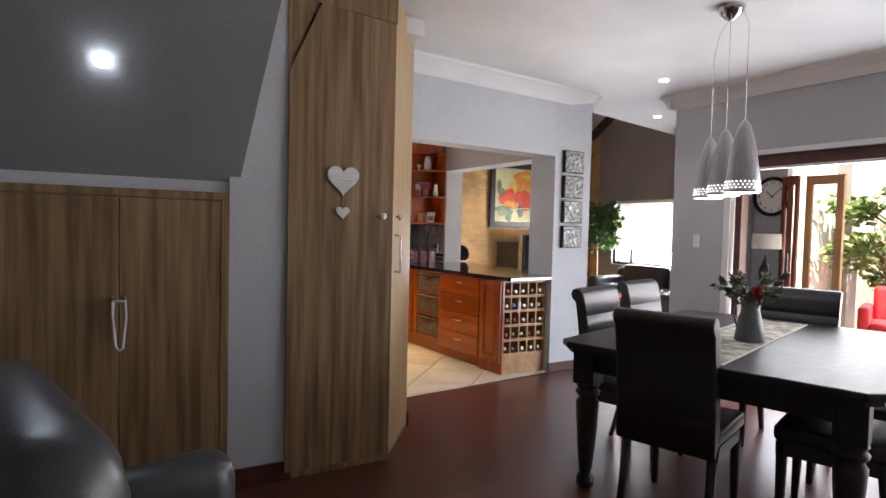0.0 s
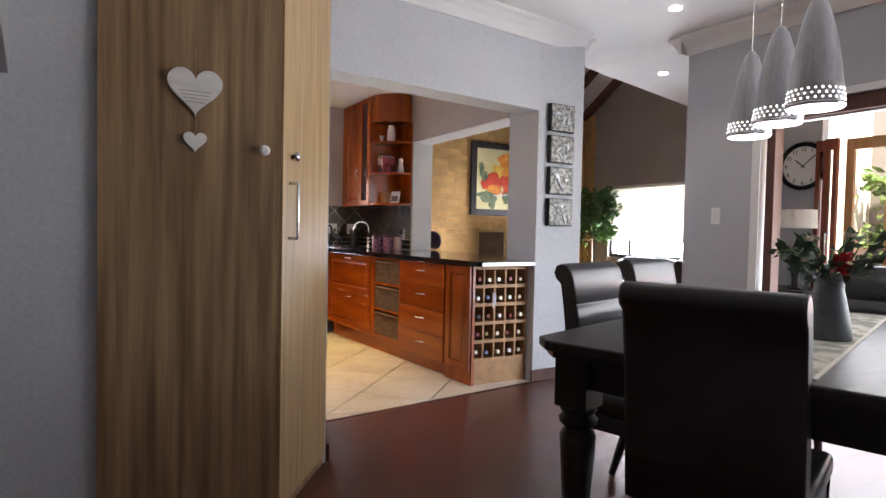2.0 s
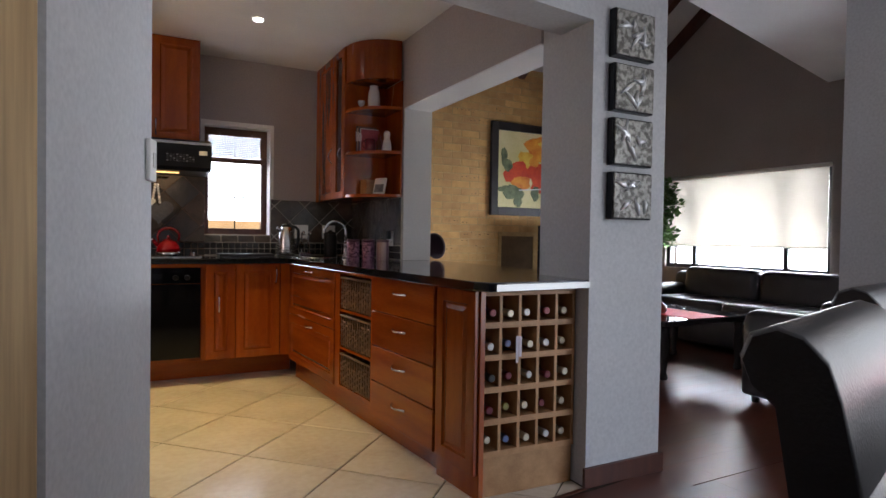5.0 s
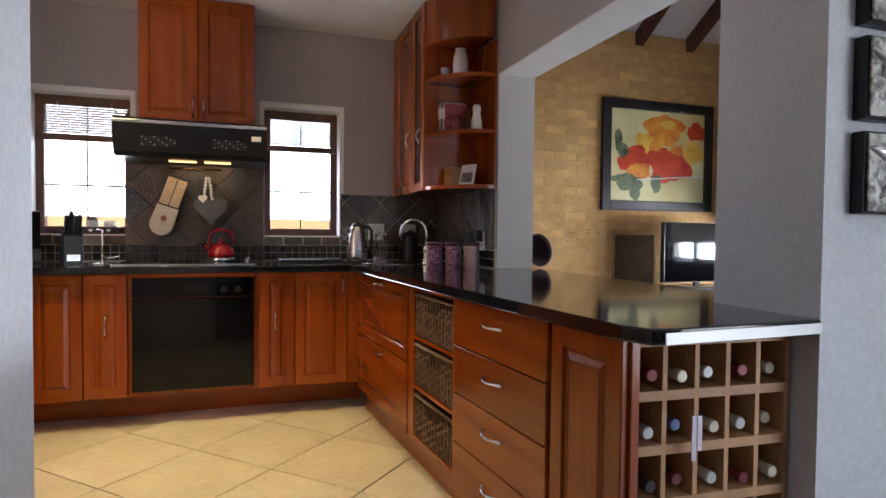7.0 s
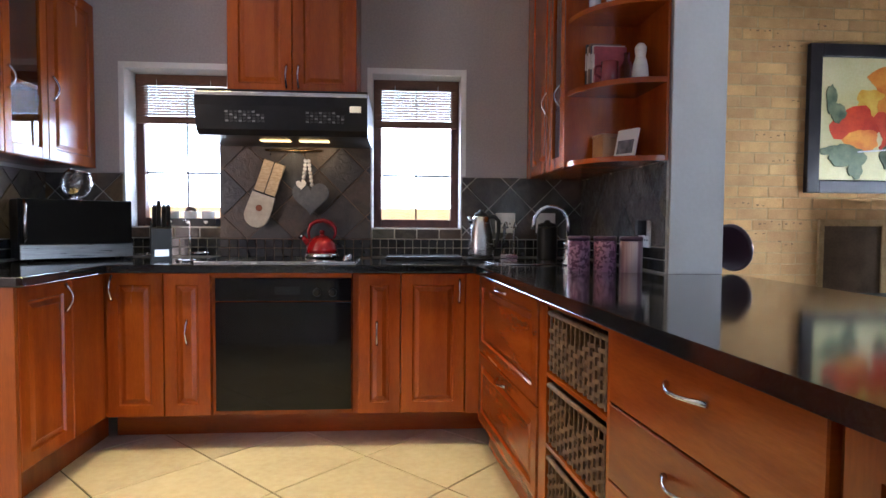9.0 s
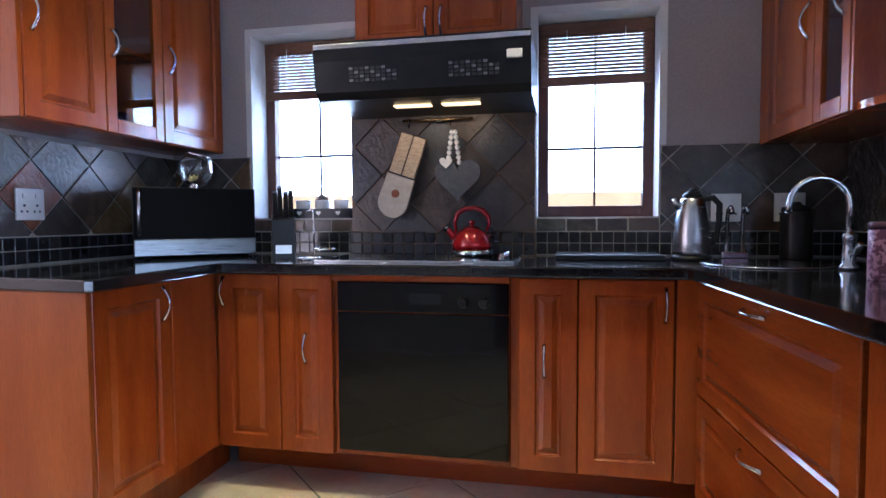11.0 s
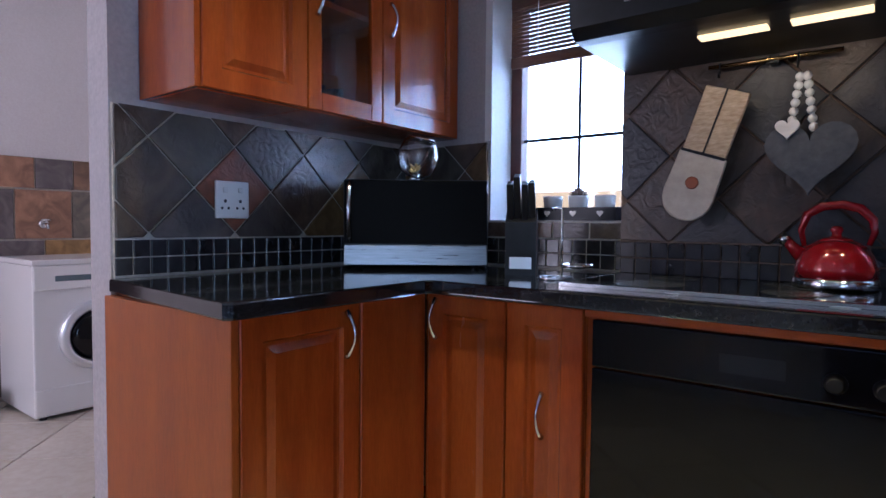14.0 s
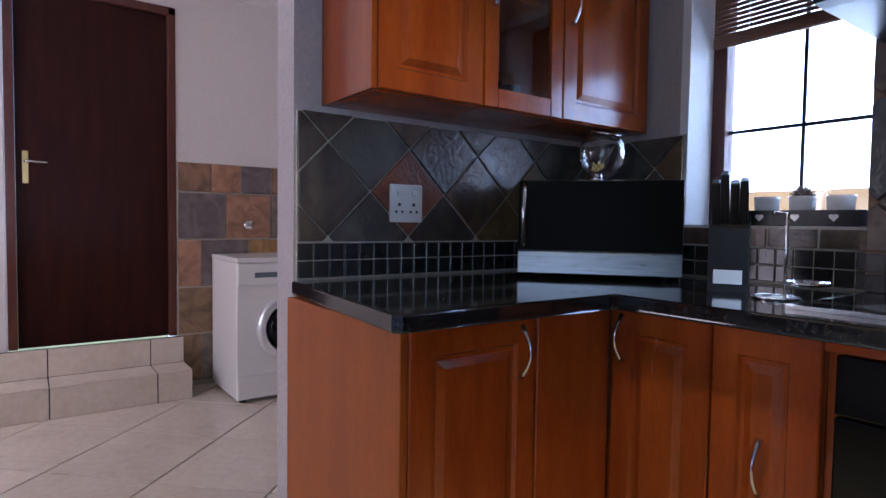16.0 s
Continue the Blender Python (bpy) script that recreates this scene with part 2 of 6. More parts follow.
M_wicker = surf("dark_wicker", (0.10, 0.055, 0.03), (0.24, 0.14, 0.07), 30, 0.65, 0.4, rand=0.1)
M_dirt = surf("potting_soil", (0.02, 0.014, 0.010), (0.05, 0.03, 0.02), 30, 0.95, 0.5)
M_leaf = surf("dark_green_leaf", (0.035, 0.095, 0.015), (0.09, 0.19, 0.04), 12, 0.45, 0.1, rand=0.2)
M_leaf2 = surf("sunlit_green_leaf", (0.07, 0.14, 0.02), (0.19, 0.27, 0.05), 12, 0.5, 0.1, rand=0.2)
M_bark = surf("grey_brown_bark", (0.08, 0.055, 0.035), (0.16, 0.11, 0.07), 14, 0.9, 0.5)
M_pewter = surf("silver_relief_metal", (0.16, 0.155, 0.14), (0.46, 0.45, 0.42), 45, 0.42, 0.9, metal=0.6, fine=80, dist=0.01, contrast=(0.42, 0.58))
M_blind = surf("roller_blind_cloth", (0.70, 0.66, 0.58), (0.78, 0.74, 0.66), 40, 0.9, 0.2)
M_lamp_on = glow("downlight_glass", (1.0, 0.95, 0.86), 4)
M_lamp_cool = glow("cool_downlight_glass", (0.80, 0.92, 1.0), 7)
M_hoodlamp = glow("hood_lamp_glass", (1.0, 0.60, 0.20), 0.9)
M_pendant_glow = glow("pendant_bulb_light", (1.0, 0.97, 0.92), 1.2)
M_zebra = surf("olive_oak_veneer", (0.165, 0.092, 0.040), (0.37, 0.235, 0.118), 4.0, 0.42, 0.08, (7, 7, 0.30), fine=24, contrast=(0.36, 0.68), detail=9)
# the same veneer for the side door, with the light put into its colour
M_zebra_lit = surf("lit_side_oak_veneer", (0.34, 0.22, 0.10), (0.52, 0.36, 0.18), 7.0, 0.42, 0.08, (6, 6, 0.22), fine=24)


# ---- mesh helpers ----
def box(bm, x0, x1, y0, y1, z0, z1, bevel=0.0, m=None):
    """An axis-aligned block, optionally with bevelled edges, added to bm."""
    vs = [Vector((x, y, z)) for z in (z0, z1) for y in (y0, y1) for x in (x0, x1)]
    if m is not None:
        vs = [m @ v for v in vs]
    v = [bm.verts.new(p) for p in vs]
    fs = [bm.faces.new([v[i] for i in q]) for q in ((0, 2, 3, 1), (4, 5, 7, 6), (0, 1, 5, 4), (2, 6, 7, 3), (0, 4, 6, 2), (1, 3, 7, 5))]
    if bevel > 0:
        es = list({e for f in fs for e in f.edges})
        bmesh.ops.bevel(bm, geom=es, offset=bevel, segments=2, affect="EDGES", profile=0.5)
    return bm


def boxes(*rows, bevel=0.0):
    bm = bmesh.new()
    for r in rows:
        box(bm, *r, bevel=bevel)
    return bm


def lathe(rows, seg=24, bm=None, at=(0, 0, 0)):
    """A turned solid from (radius, height) rows, capped at both ends."""
    bm = bm or bmesh.new()
    rings = []
    for r, z in rows:
        rings.append([bm.verts.new((at[0] + r * math.cos(2 * math.pi * k / seg), at[1] + r * math.sin(2 * math.pi * k / seg), at[2] + z)) for k in range(seg)])
    for a, b in zip(rings, rings[1:]):
        for k in range(seg):
            f = bm.faces.new((a[k], a[(k + 1) % seg], b[(k + 1) % seg], b[k]))
            f.smooth = True
    bm.faces.new(rings[0][::-1])
    bm.faces.new(rings[-1])
    return bm


def tube(points, r=0.005, seg=8, bm=None):
    """A round bar along points."""
    bm = bm or bmesh.new()
    pts = [Vector(p) for p in points]
    rings = []
    for i, p in enumerate(pts):
        d = (pts[min(i + 1, len(pts) - 1)] - pts[max(i - 1, 0)]).normalized()
        u = d.orthogonal().normalized() if i == 0 else (u - d * u.dot(d)).normalized()
        w = d.cross(u)
        rad = r[i] if isinstance(r, (list, tuple)) else r
        rings.append([bm.verts.new(p + rad * (math.cos(2 * math.pi * k / seg) * u + math.sin(2 * math.pi * k / seg) * w)) for k in range(seg)])
    for a, b in zip(rings, rings[1:]):
        for k in range(seg):
            f = bm.faces.new((a[k], a[(k + 1) % seg], b[(k + 1) % seg], b[k]))
            f.smooth = True
    bm.faces.new(rings[0][::-1])
    bm.faces.new(rings[-1])
    return bm


def prism(outline, z0, z1, bm=None, m=None):
    """A solid from a flat outline (x, y), between two heights; m turns it into place."""
    bm = bm or bmesh.new()
    m = m or Matrix()
    lo = [bm.verts.new(m @ Vector((x, y, z0))) for x, y in outline]
    hi = [bm.verts.new(m @ Vector((x, y, z1))) for x, y in outline]
    n = len(lo)
    bm.faces.new(lo[::-1])
    bm.faces.new(hi)
    for k in range(n):
        bm.faces.new((lo[k], lo[(k + 1) % n], hi[(k + 1) % n], hi[k]))
    return bm


def mesh_of(name, bm, material, smooth=False):
    bmesh.ops.recalc_face_normals(bm, faces=bm.faces)
    me = bpy.data.meshes.new(name)
    if smooth:
        for f in bm.faces:
            f.smooth = True
    bm.to_mesh(me)
    bm.free()
    me.materials.append(material)
    return me


def part(name, bm, material, parent=None, label="", at=None, smooth=False):
    ob = new(name, mesh_of(name, bm, material, smooth))
    if parent is not None:
        ob.parent = parent
    if at is not None:
        ob.matrix_basis = at
    if label:
        ob["label"] = label
    return ob


def thing(name, m, label, category, group=""):
    return_ob = new(name)
    return_ob.empty_display_size = 0.1
    return_ob.matrix_basis = m
    return tagged(return_ob, label, category, group, "object")


def solid(name, bm, material, label, category, group="", at=None, smooth=False):
    return tagged(part(name, bm, material, None, "", at, smooth), label, category, group, "object")


def struct(name, bm, material, label, category):
    return tagged(part(name, bm, material), label, category, "", "structure")


Q = math.pi / 2
FLAT_Y = Matrix.Rotation(Q, 4, "X")      # turns an outline in x, y upright: y becomes height, extrusion goes to -y


# ---- the plan ----
BACK, LEFT, RIGHT = 7.145, 1.36, 4.43      # the kitchen's inner wall faces
FRONT = 4.05                               # the dining side of the wall over the kitchen's opening
TOP, CEIL, DINE = 0.90, 2.50, 2.63
HALLX = 2.75

# floors
struct("floor_1", boxes((1.0, 5.8, -3.2, FRONT - 0.03, -0.08, -0.006), (4.66, 8.8, FRONT - 0.03, 8.1, -0.08, -0.006), (5.8, 8.8, 3.66, FRONT - 0.03, -0.08, -0.006), (-2.2, 1.0, -3.2, 2.9, -0.08, -0.006)),
       M_groove, "dark red-brown laminate floor with gloss", "floor")
struct("floor_2", boxes((-1.3, 4.66, FRONT - 0.03, 7.6, -0.08, -0.006), (-1.3, 2.6, 3.1, FRONT - 0.03, -0.08, -0.006)),
       M_grout, "cream ceramic tiles laid diagonally with dark joints", "floor")
# walls
WT = 7.36
struct("wall_kitchen_back", boxes((1.1, 1.80, BACK, WT, 0, CEIL), (1.80, 2.37, BACK, WT, 0, 1.07), (1.80, 2.37, BACK, WT, 1.96, CEIL), (2.37, 3.18, BACK, WT, 0, CEIL),
       (3.18, 3.70, BACK, WT, 0, 1.07), (3.18, 3.70, BACK, WT, 1.96, CEIL), (3.70, 4.66, BACK, WT, 0, CEIL)), M_taupe, "taupe painted kitchen wall with two windows", "wall")
struct("wall_kitchen_left", boxes((1.235, LEFT, 5.95, BACK, 0, CEIL), (1.235, LEFT, 3.1, 4.6, 0, CEIL), (1.235, LEFT, 4.6, 5.95, 2.2, CEIL)), M_taupe, "taupe painted wall beside the laundry opening", "wall")
struct("wall_kitchen_right", boxes((RIGHT, 4.655, 6.025, 7.85, 0, 4.5), (RIGHT, 4.655, 4.40, 6.025, 2.01, 4.6), (RIGHT, 4.655, 4.40, 6.025, 0, 0.855)), M_taupe, "taupe wall with a serving opening over the counter", "wall")
struct("pillar", boxes((4.445, 4.885, FRONT, 4.27, 0, 2.63), (4.445, 4.655, 4.27, 4.40, 0, 4.6)), M_lightgrey, "light grey painted pillar beside the kitchen opening", "pillar")
struct("wall_over_kitchen_opening", prism([(2.76, 3.872), (4.445, FRONT), (4.445, 4.27), (2.76, 4.09)], 2.01, 2.63), M_lightgrey, "light grey painted wall over the kitchen opening", "wall")
struct("wall_hall", prism([(2.595, 3.31), (2.76, 3.87), (2.76, 4.09), (1.36, 4.09), (1.36, 3.95), (2.62, 3.95), (2.45, 3.31)], 0, 2.63), M_lightgrey, "light grey wall end beside the kitchen opening", "wall")
struct("wall_under_stair", boxes((1.39, 1.70, 2.87, 3.05, 0, 2.62), (-2.2, 1.39, 2.90, 3.05, 0, 2.62)), M_lightgrey, "light grey wall beside the stair cupboards", "wall")
struct("wall_dining_east", boxes((5.6, 5.80, 3.12, 3.66, 0, 2.62), (5.6, 5.80, -1.2, 3.12, 2.0, 2.62), (5.6, 5.80, -3.2, -1.2, 0, 2.62)), M_grey, "grey painted wall with a wide folding-door opening", "wall")
struct("wall_dining_south", boxes((-2.2, 5.8, -3.35, -3.2, 0, 2.62), (-2.35, -2.2, -3.35, 3.05, 0, 2.62)), M_grey, "plain grey painted wall", "wall")
struct("wall_lounge_south", boxes((5.80, 6.25, 3.52, 3.66, 0, 2.62), (6.25, 6.30, 3.52, 3.76, 0, 2.62), (6.30, 8.8, 3.71, 3.76, 0, 2.62)), M_grey, "plain grey painted wall", "wall")
struct("wall_laundry_north", boxes((-1.3, 1.235, 6.98, 7.15, 0, CEIL)), M_laundry, "plain pale laundry wall", "wall")
# the opening is added out of view, to go with the laundry fill lamp
struct("wall_laundry_south", boxes((-1.3, -0.72, 3.1, 3.25, 0, CEIL), (0.72, 1.235, 3.1, 3.25, 0, CEIL), (-0.72, 0.72, 3.1, 3.25, 0, 0.9), (-0.72, 0.72, 3.1, 3.25, 2.1, CEIL)), M_laundry, "plain pale laundry wall with an added, unseen opening", "wall")
struct("wall_laundry_west", boxes((-1.3, -1.03, 3.1, 5.26, 0, CEIL), (-1.3, -1.03, 6.12, 7.15, 0, CEIL), (-1.3, -1.03, 5.26, 6.12, 2.37, CEIL)), M_laundry, "pale grey laundry wall above slate tiles", "wall")
# lounge: far gable wall with a window, brick wall backing, vault
bm = boxes((8.62, 8.85, 3.52, 5.35, 0, 2.6), (8.62, 8.85, 7.33, 8.1, 0, 3.0), (8.62, 8.85, 5.35, 7.33, 0, 0.75), (8.62, 8.85, 5.35, 7.33, 1.83, 3.0))
prism([(5.35, 2.6), (4.0, 2.6), (4.0, 4.6), (5.6, 4.6), (8.1, 3.0), (5.35, 3.0)][::-1], 8.62, 8.85, bm, Matrix(((0, 0, 1, 0), (1, 0, 0, 0), (0, 1, 0, 0), (0, 0, 0, 1))))
struct("wall_lounge_east", bm, M_dark, "dark taupe gable wall with a wide window", "wall")
struct("wall_lounge_north", boxes((4.66, 8.62, 7.87, 8.1, 0, 3.1)), M_mortar, "yellow face brick wall in stretcher bond", "wall")
# ceilings
struct("ceiling_kitchen", boxes((-1.3, 4.43, 4.27, 7.2, CEIL, CEIL + 0.1), (-1.3, 2.56, 3.1, 4.27, CEIL, CEIL + 0.1)), M_white, "white painted flat ceiling", "ceiling")
struct("ceiling_dining", prism([(-2.2, -3.2), (5.8, -3.2), (5.8, 3.55), (8.7, 3.55), (8.7, 5.43), (4.75, 4.50), (4.75, 4.10), (-2.2, 4.10)], DINE, DINE + 0.14), M_white, "white painted ceiling with a cove cornice", "ceiling")
VAULT = Matrix(((0, 0, 1, 0), (1, 0, 0, 0), (0, 1, 0, 0), (0, 0, 0, 1)))
struct("ceiling_lounge", prism([(8.1, 2.97), (5.6, 4.57), (3.9, 4.57), (3.9, 4.7), (5.6, 4.7), (8.1, 3.1)], 4.43, 8.85, None, VAULT), M_white, "white sloping ceiling between dark beams", "ceiling")
struct("wall_over_lounge_ceiling", prism([(4.66, 4.36), (8.7, 5.31), (8.7, 5.43), (4.66, 4.48)], DINE + 0.14, 4.5), M_white, "white bulkhead above the flat ceiling", "wall")
for k, bx in enumerate((5.45, 6.07, 6.70, 7.31, 7.95, 8.52)):
    bm = prism([(8.05, 2.86), (5.6, 4.43), (5.6, 4.56), (8.05, 2.99)], bx, bx + 0.09, None, VAULT)
    solid("roof_beam", bm, M_redwood, "dark stained timber roof beam under the white ceiling", "beam", "roof beams")
# cornices
bm = bmesh.new()
cove = [(0, 0), (0, -0.13), (0.018, -0.13), (0.05, -0.075), (0.09, -0.035), (0.12, -0.02), (0.12, 0)]
prism([(-a, DINE + b) for a, b in cove], 0, 2.14, bm, Matrix.Translation((2.76, 3.872, 0)) @ Matrix.Rotation(math.atan2(0.178, 1.685), 4, "Z") @ VAULT)
prism([(4.885 + a, DINE + b) for a, b in cove], FRONT, 4.30, bm, Matrix(((1, 0, 0, 0), (0, 0, 1, 0), (0, 1, 0, 0), (0, 0, 0, 1))))
prism([(5.6 - a, DINE + b) for a, b in cove], -3.2, 3.66, bm, Matrix(((1, 0, 0, 0), (0, 0, 1, 0), (0, 1, 0, 0), (0, 0, 0, 1))))
prism([(3.66 + a, DINE + b) for a, b in cove], 5.5, 8.62, bm, VAULT)
struct("trim_cornice", bm, M_white, "white coved plaster cornice", "cornice")
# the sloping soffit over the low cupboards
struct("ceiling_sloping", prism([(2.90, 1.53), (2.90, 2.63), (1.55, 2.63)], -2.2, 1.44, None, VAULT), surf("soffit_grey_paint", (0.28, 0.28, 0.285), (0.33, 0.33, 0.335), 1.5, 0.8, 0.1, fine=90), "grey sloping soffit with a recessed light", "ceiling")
# baseboards
struct("baseboard", boxes((4.43, 4.90, FRONT - 0.016, FRONT, 0, 0.085), (4.885, 4.901, FRONT, 4.27, 0, 0.085), (1.39, 1.70, 2.854, 2.87, 0, 0.10), (5.584, 5.6, 3.12, 3.66, 0, 0.085)), M_redwood, "dark stained timber skirting", "baseboard")
struct("baseboard_hall", prism([(2.60, 3.318), (2.767, 3.865), (2.782, 3.860), (2.615, 3.314)], 0.0, 0.085), M_redwood, "dark stained timber skirting at the wall end", "baseboard")

# exterior: patio and ground
struct("ground", boxes((-60, 70, -60, 70, -0.25, -0.09)), surf("dry_lawn", (0.10, 0.11, 0.04), (0.18, 0.17, 0.07), 3, 0.95, 0.4), "dry lawn around the house", "ground")
struct("pavement_patio", boxes((5.6, 13.0, -4.0, 3.71, -0.09, -0.01)), surf("pale_patio_paving", (0.55, 0.50, 0.43), (0.66, 0.61, 0.53), 3, 0.7, 0.1), "pale paved patio beyond the folding doors", "patio")
struct("wall_patio", boxes((12.8, 13.0, -4.0, 5.0, -0.1, 4.2)), M_cream, "sunlit cream plastered garden wall", "wall")
struct("wall_patio_clock", boxes((6.95, 7.05, 3.345, 3.69, 0, 2.32)), M_grey, "grey wall of the patio room with a clock", "wall")
struct("wall_patio_side", boxes((7.05, 12.8, 3.69, 3.708, 0, 2.9)), M_cream, "sunlit cream plastered patio side wall", "wall")
struct("ceiling_patio", boxes((5.8, 7.5, -4.0, 3.52, 2.32, 2.42), (6.30, 7.5, 3.52, 3.71, 2.32, 2.42)), M_white, "white patio ceiling", "ceiling")
struct("backdrop", boxes((-9, 12, 12.0, 12.2, -0.1, 1.62)), surf("tan_brick_boundary", (0.30, 0.18, 0.075), (0.38, 0.24, 0.11), 4, 0.9, 0.3), "tan sunlit boundary wall outside the kitchen windows", "wall")


# ---- kitchen: cabinets ----
def panel_front(w, h, t=0.02, rail=0.055, raised=True):
    """A framed cabinet front, w wide and h high, face at y = 0 looking to -y, with a sunk groove and a raised field."""
    bm = bmesh.new()
    levels = [(0.0, t), (0.0, 0.003), (0.003, 0.0)]
    if raised and min(w, h) > 0.17:
        levels += [(rail, 0.0), (rail + 0.006, 0.009), (rail + 0.014, 0.009), (rail + 0.032, 0.001)]
    rings = []
    for inset, y in levels:
        rings.append([bm.verts.new((x, y, z)) for x, z in ((inset, inset), (w - inset, inset), (w - inset, h - inset), (inset, h - inset))])
    for a, b in zip(rings, rings[1:]):
        for k in range(4):
            bm.faces.new((a[k], a[(k + 1) % 4], b[(k + 1) % 4], b[k]))
    bm.faces.new(rings[-1])
    bm.faces.new(rings[0][::-1])
    return bm


def bow_handle(length=0.11, vertical=True):
    pts = []
    for k in range(11):
        a = k / 10
        u, out = (a - 0.5) * length, -0.004 - 0.030 * math.sin(math.pi * a)
        pts.append((0, out, u) if vertical else (u, out, 0))
    rad = [0.0075, 0.006, 0.005, 0.0045, 0.0042, 0.004, 0.0042, 0.0045, 0.005, 0.006, 0.0075]
    return tube(pts, rad, 8)


def front(parent, name, x, z, w, h, material, handle=None, raised=True, label=""):
    """A door or drawer front at (x, z) on the face of a unit. handle: (x, z, vertical) on the front."""
    ob = part(name, panel_front(w - 0.004, h - 0.004, raised=raised), material, parent, label, pose(x + 0.002, -0.021, z + 0.002))
    if handle:
        part("handle", bow_handle(0.115 if handle[2] else 0.135, handle[2]), M_chrome, ob, "curved chrome bow handle", pose(handle[0], 0.002, handle[1]))
    return ob


def cabinet(m, w, d, z0, z1, label, group, name="base_cabinet"):
    c = thing(name, m, label, "cabinet", group)
    part("body", boxes((0.001, w - 0.001, 0.0, d, z0, z1), bevel=0.002), M_cherry, c)
    return c


BASE = "fitted base cabinets"
Z0, Z1 = 0.17, 0.858
YF = 6.555
# along the stove wall
c = cabinet(pose(1.948, YF + 0.02, 0), 0.285, 0.54, Z0, Z1, "cherry wood base cabinet with a raised-panel door", BASE)
front(c, "door", 0.022, Z0, 0.263, Z1 - Z0, M_cherry, (0.03, 0.615, True))
c = cabinet(pose(2.233, YF + 0.02, 0), 0.217, 0.54, Z0, Z1, "narrow cherry wood base cabinet beside the oven", BASE)
front(c, "door", 0, Z0, 0.217, Z1 - Z0, M_cherry, (0.107, 0.405, True))
c = cabinet(pose(3.115, YF + 0.02, 0), 0.235, 0.54, Z0, Z1, "narrow cherry wood base cabinet beside the oven", BASE)
front(c, "door", 0.03, Z0, 0.205, Z1 - Z0, M_cherry, (0.088, 0.395, True))
c = cabinet(pose(3.35, YF + 0.02, 0), 0.36, 0.54, Z0, Z1, "cherry wood base cabinet with a raised-panel door", BASE)
front(c, "door", 0, Z0, 0.315, Z1 - Z0, M_cherry, (0.283, 0.60, True))
part("corner_post", boxes((0.318, 0.392, -0.028, 0.04, Z0, Z1), bevel=0.002), M_cherry, c)
solid("plinth", boxes((1.9, 3.80, 6.795, 6.83, 0, Z0 + 0.02), bevel=0.003), M_cherry_h, "cherry wood kick board under the stove wall cabinets", "kick board")
solid("plinth", boxes((1.42, 1.86, 5.99, 6.02, 0, Z0), (1.80, 1.86, 6.02, 6.795, 0, Z0), bevel=0.003), M_cherry, "cherry wood kick board under the corner cabinet", "kick board")
# oven: housing, glass front, control knobs
ov = thing("oven", pose(2.45, YF + 0.02, 0), "built-in black glass oven in a cherry wood housing", "oven")
part("housing", boxes((0.001, 0.664, 0.0, 0.54, Z0, Z1), bevel=0.002), M_cherry, ov)
part("top_rail", boxes((0.001, 0.664, -0.021, 0.0, 0.837, Z1), bevel=0.002), M_cherry_h, ov)
part("glass_door", boxes((0.022, 0.662, -0.024, -0.001, 0.195, 0.719), bevel=0.004), M_blackglass, ov)
part("control_panel", boxes((0.022, 0.662, -0.024, -0.001, 0.723, 0.834), bevel=0.004), M_blackglass, ov)
part("display", boxes((0.30, 0.42, -0.026, -0.024, 0.755, 0.795)), plain("dark_display", (0.010, 0.012, 0.018), 0.1), ov)
for kx in (0.50, 0.575):
    part("knob", lathe([(0.020, 0.0), (0.020, 0.004), (0.016, 0.008), (0.015, 0.024), (0.012, 0.026)], 20), M_black, ov, "black oven knob with a steel ring", pose(kx, -0.024, 0.765, 90))
# the corner run on the laundry side
LX = 1.965
c = cabinet(pose(LX - 0.02, 5.945, 0, 0, 0, 90), 0.345, 0.57, Z0, Z1, "cherry wood base cabinet with an exposed end panel", BASE)
front(c, "door", 0.0, Z0, 0.345, Z1 - Z0, M_cherry, (0.295, 0.61, True))
part("end_panel", boxes((-0.018, 0.0, -0.019, 0.57, 0.0, Z1), bevel=0.002), M_cherry_pale, c, "paler cherry end panel")
c = cabinet(pose(LX - 0.02, 6.292, 0, 0, 0, 90), 0.262, 0.57, Z0, Z1, "cherry wood corner filler cabinet", BASE)
front(c, "panel", 0.0, Z0, 0.262, Z1 - Z0, M_cherry, None, False)

# the peninsula, slightly out of square with the stove wall
RUN = pose(3.73, 6.53, 0, 0, 0, -85.15)
Z1P = 0.856


def run(s):
    return RUN @ pose(s, 0.02, 0)


c = cabinet(run(-0.02), 0.92, 0.50, 0.14, Z1P, "cherry wood base unit with two deep drawers", BASE)
front(c, "drawer", 0.02, 0.485, 0.89, Z1P - 0.485, M_cherry_h, (0.445, 0.335, False))
front(c, "drawer", 0.02, 0.14, 0.89, 0.345, M_cherry_h, (0.445, 0.305, False))
c = thing("basket_unit", run(0.905), "open cherry wood unit holding three wicker baskets", "shelf unit", BASE)
for a, b in ((0.0, 0.075), (0.515, 0.53)):
    part("side_panel", boxes((a, b, -0.018, 0.50, 0.14, Z1P), bevel=0.001), M_cherry, c)
part("back_panel", boxes((0.0755, 0.5145, 0.44, 0.45, 0.14, Z1P)), M_cherry, c)
for a, b in ((0.14, 0.165), (0.385, 0.400), (0.615, 0.630), (0.84, Z1P)):
    part("shelf", boxes((0.0755, 0.5145, -0.018, 0.4395, a, b), bevel=0.001), M_cherry_h, c)


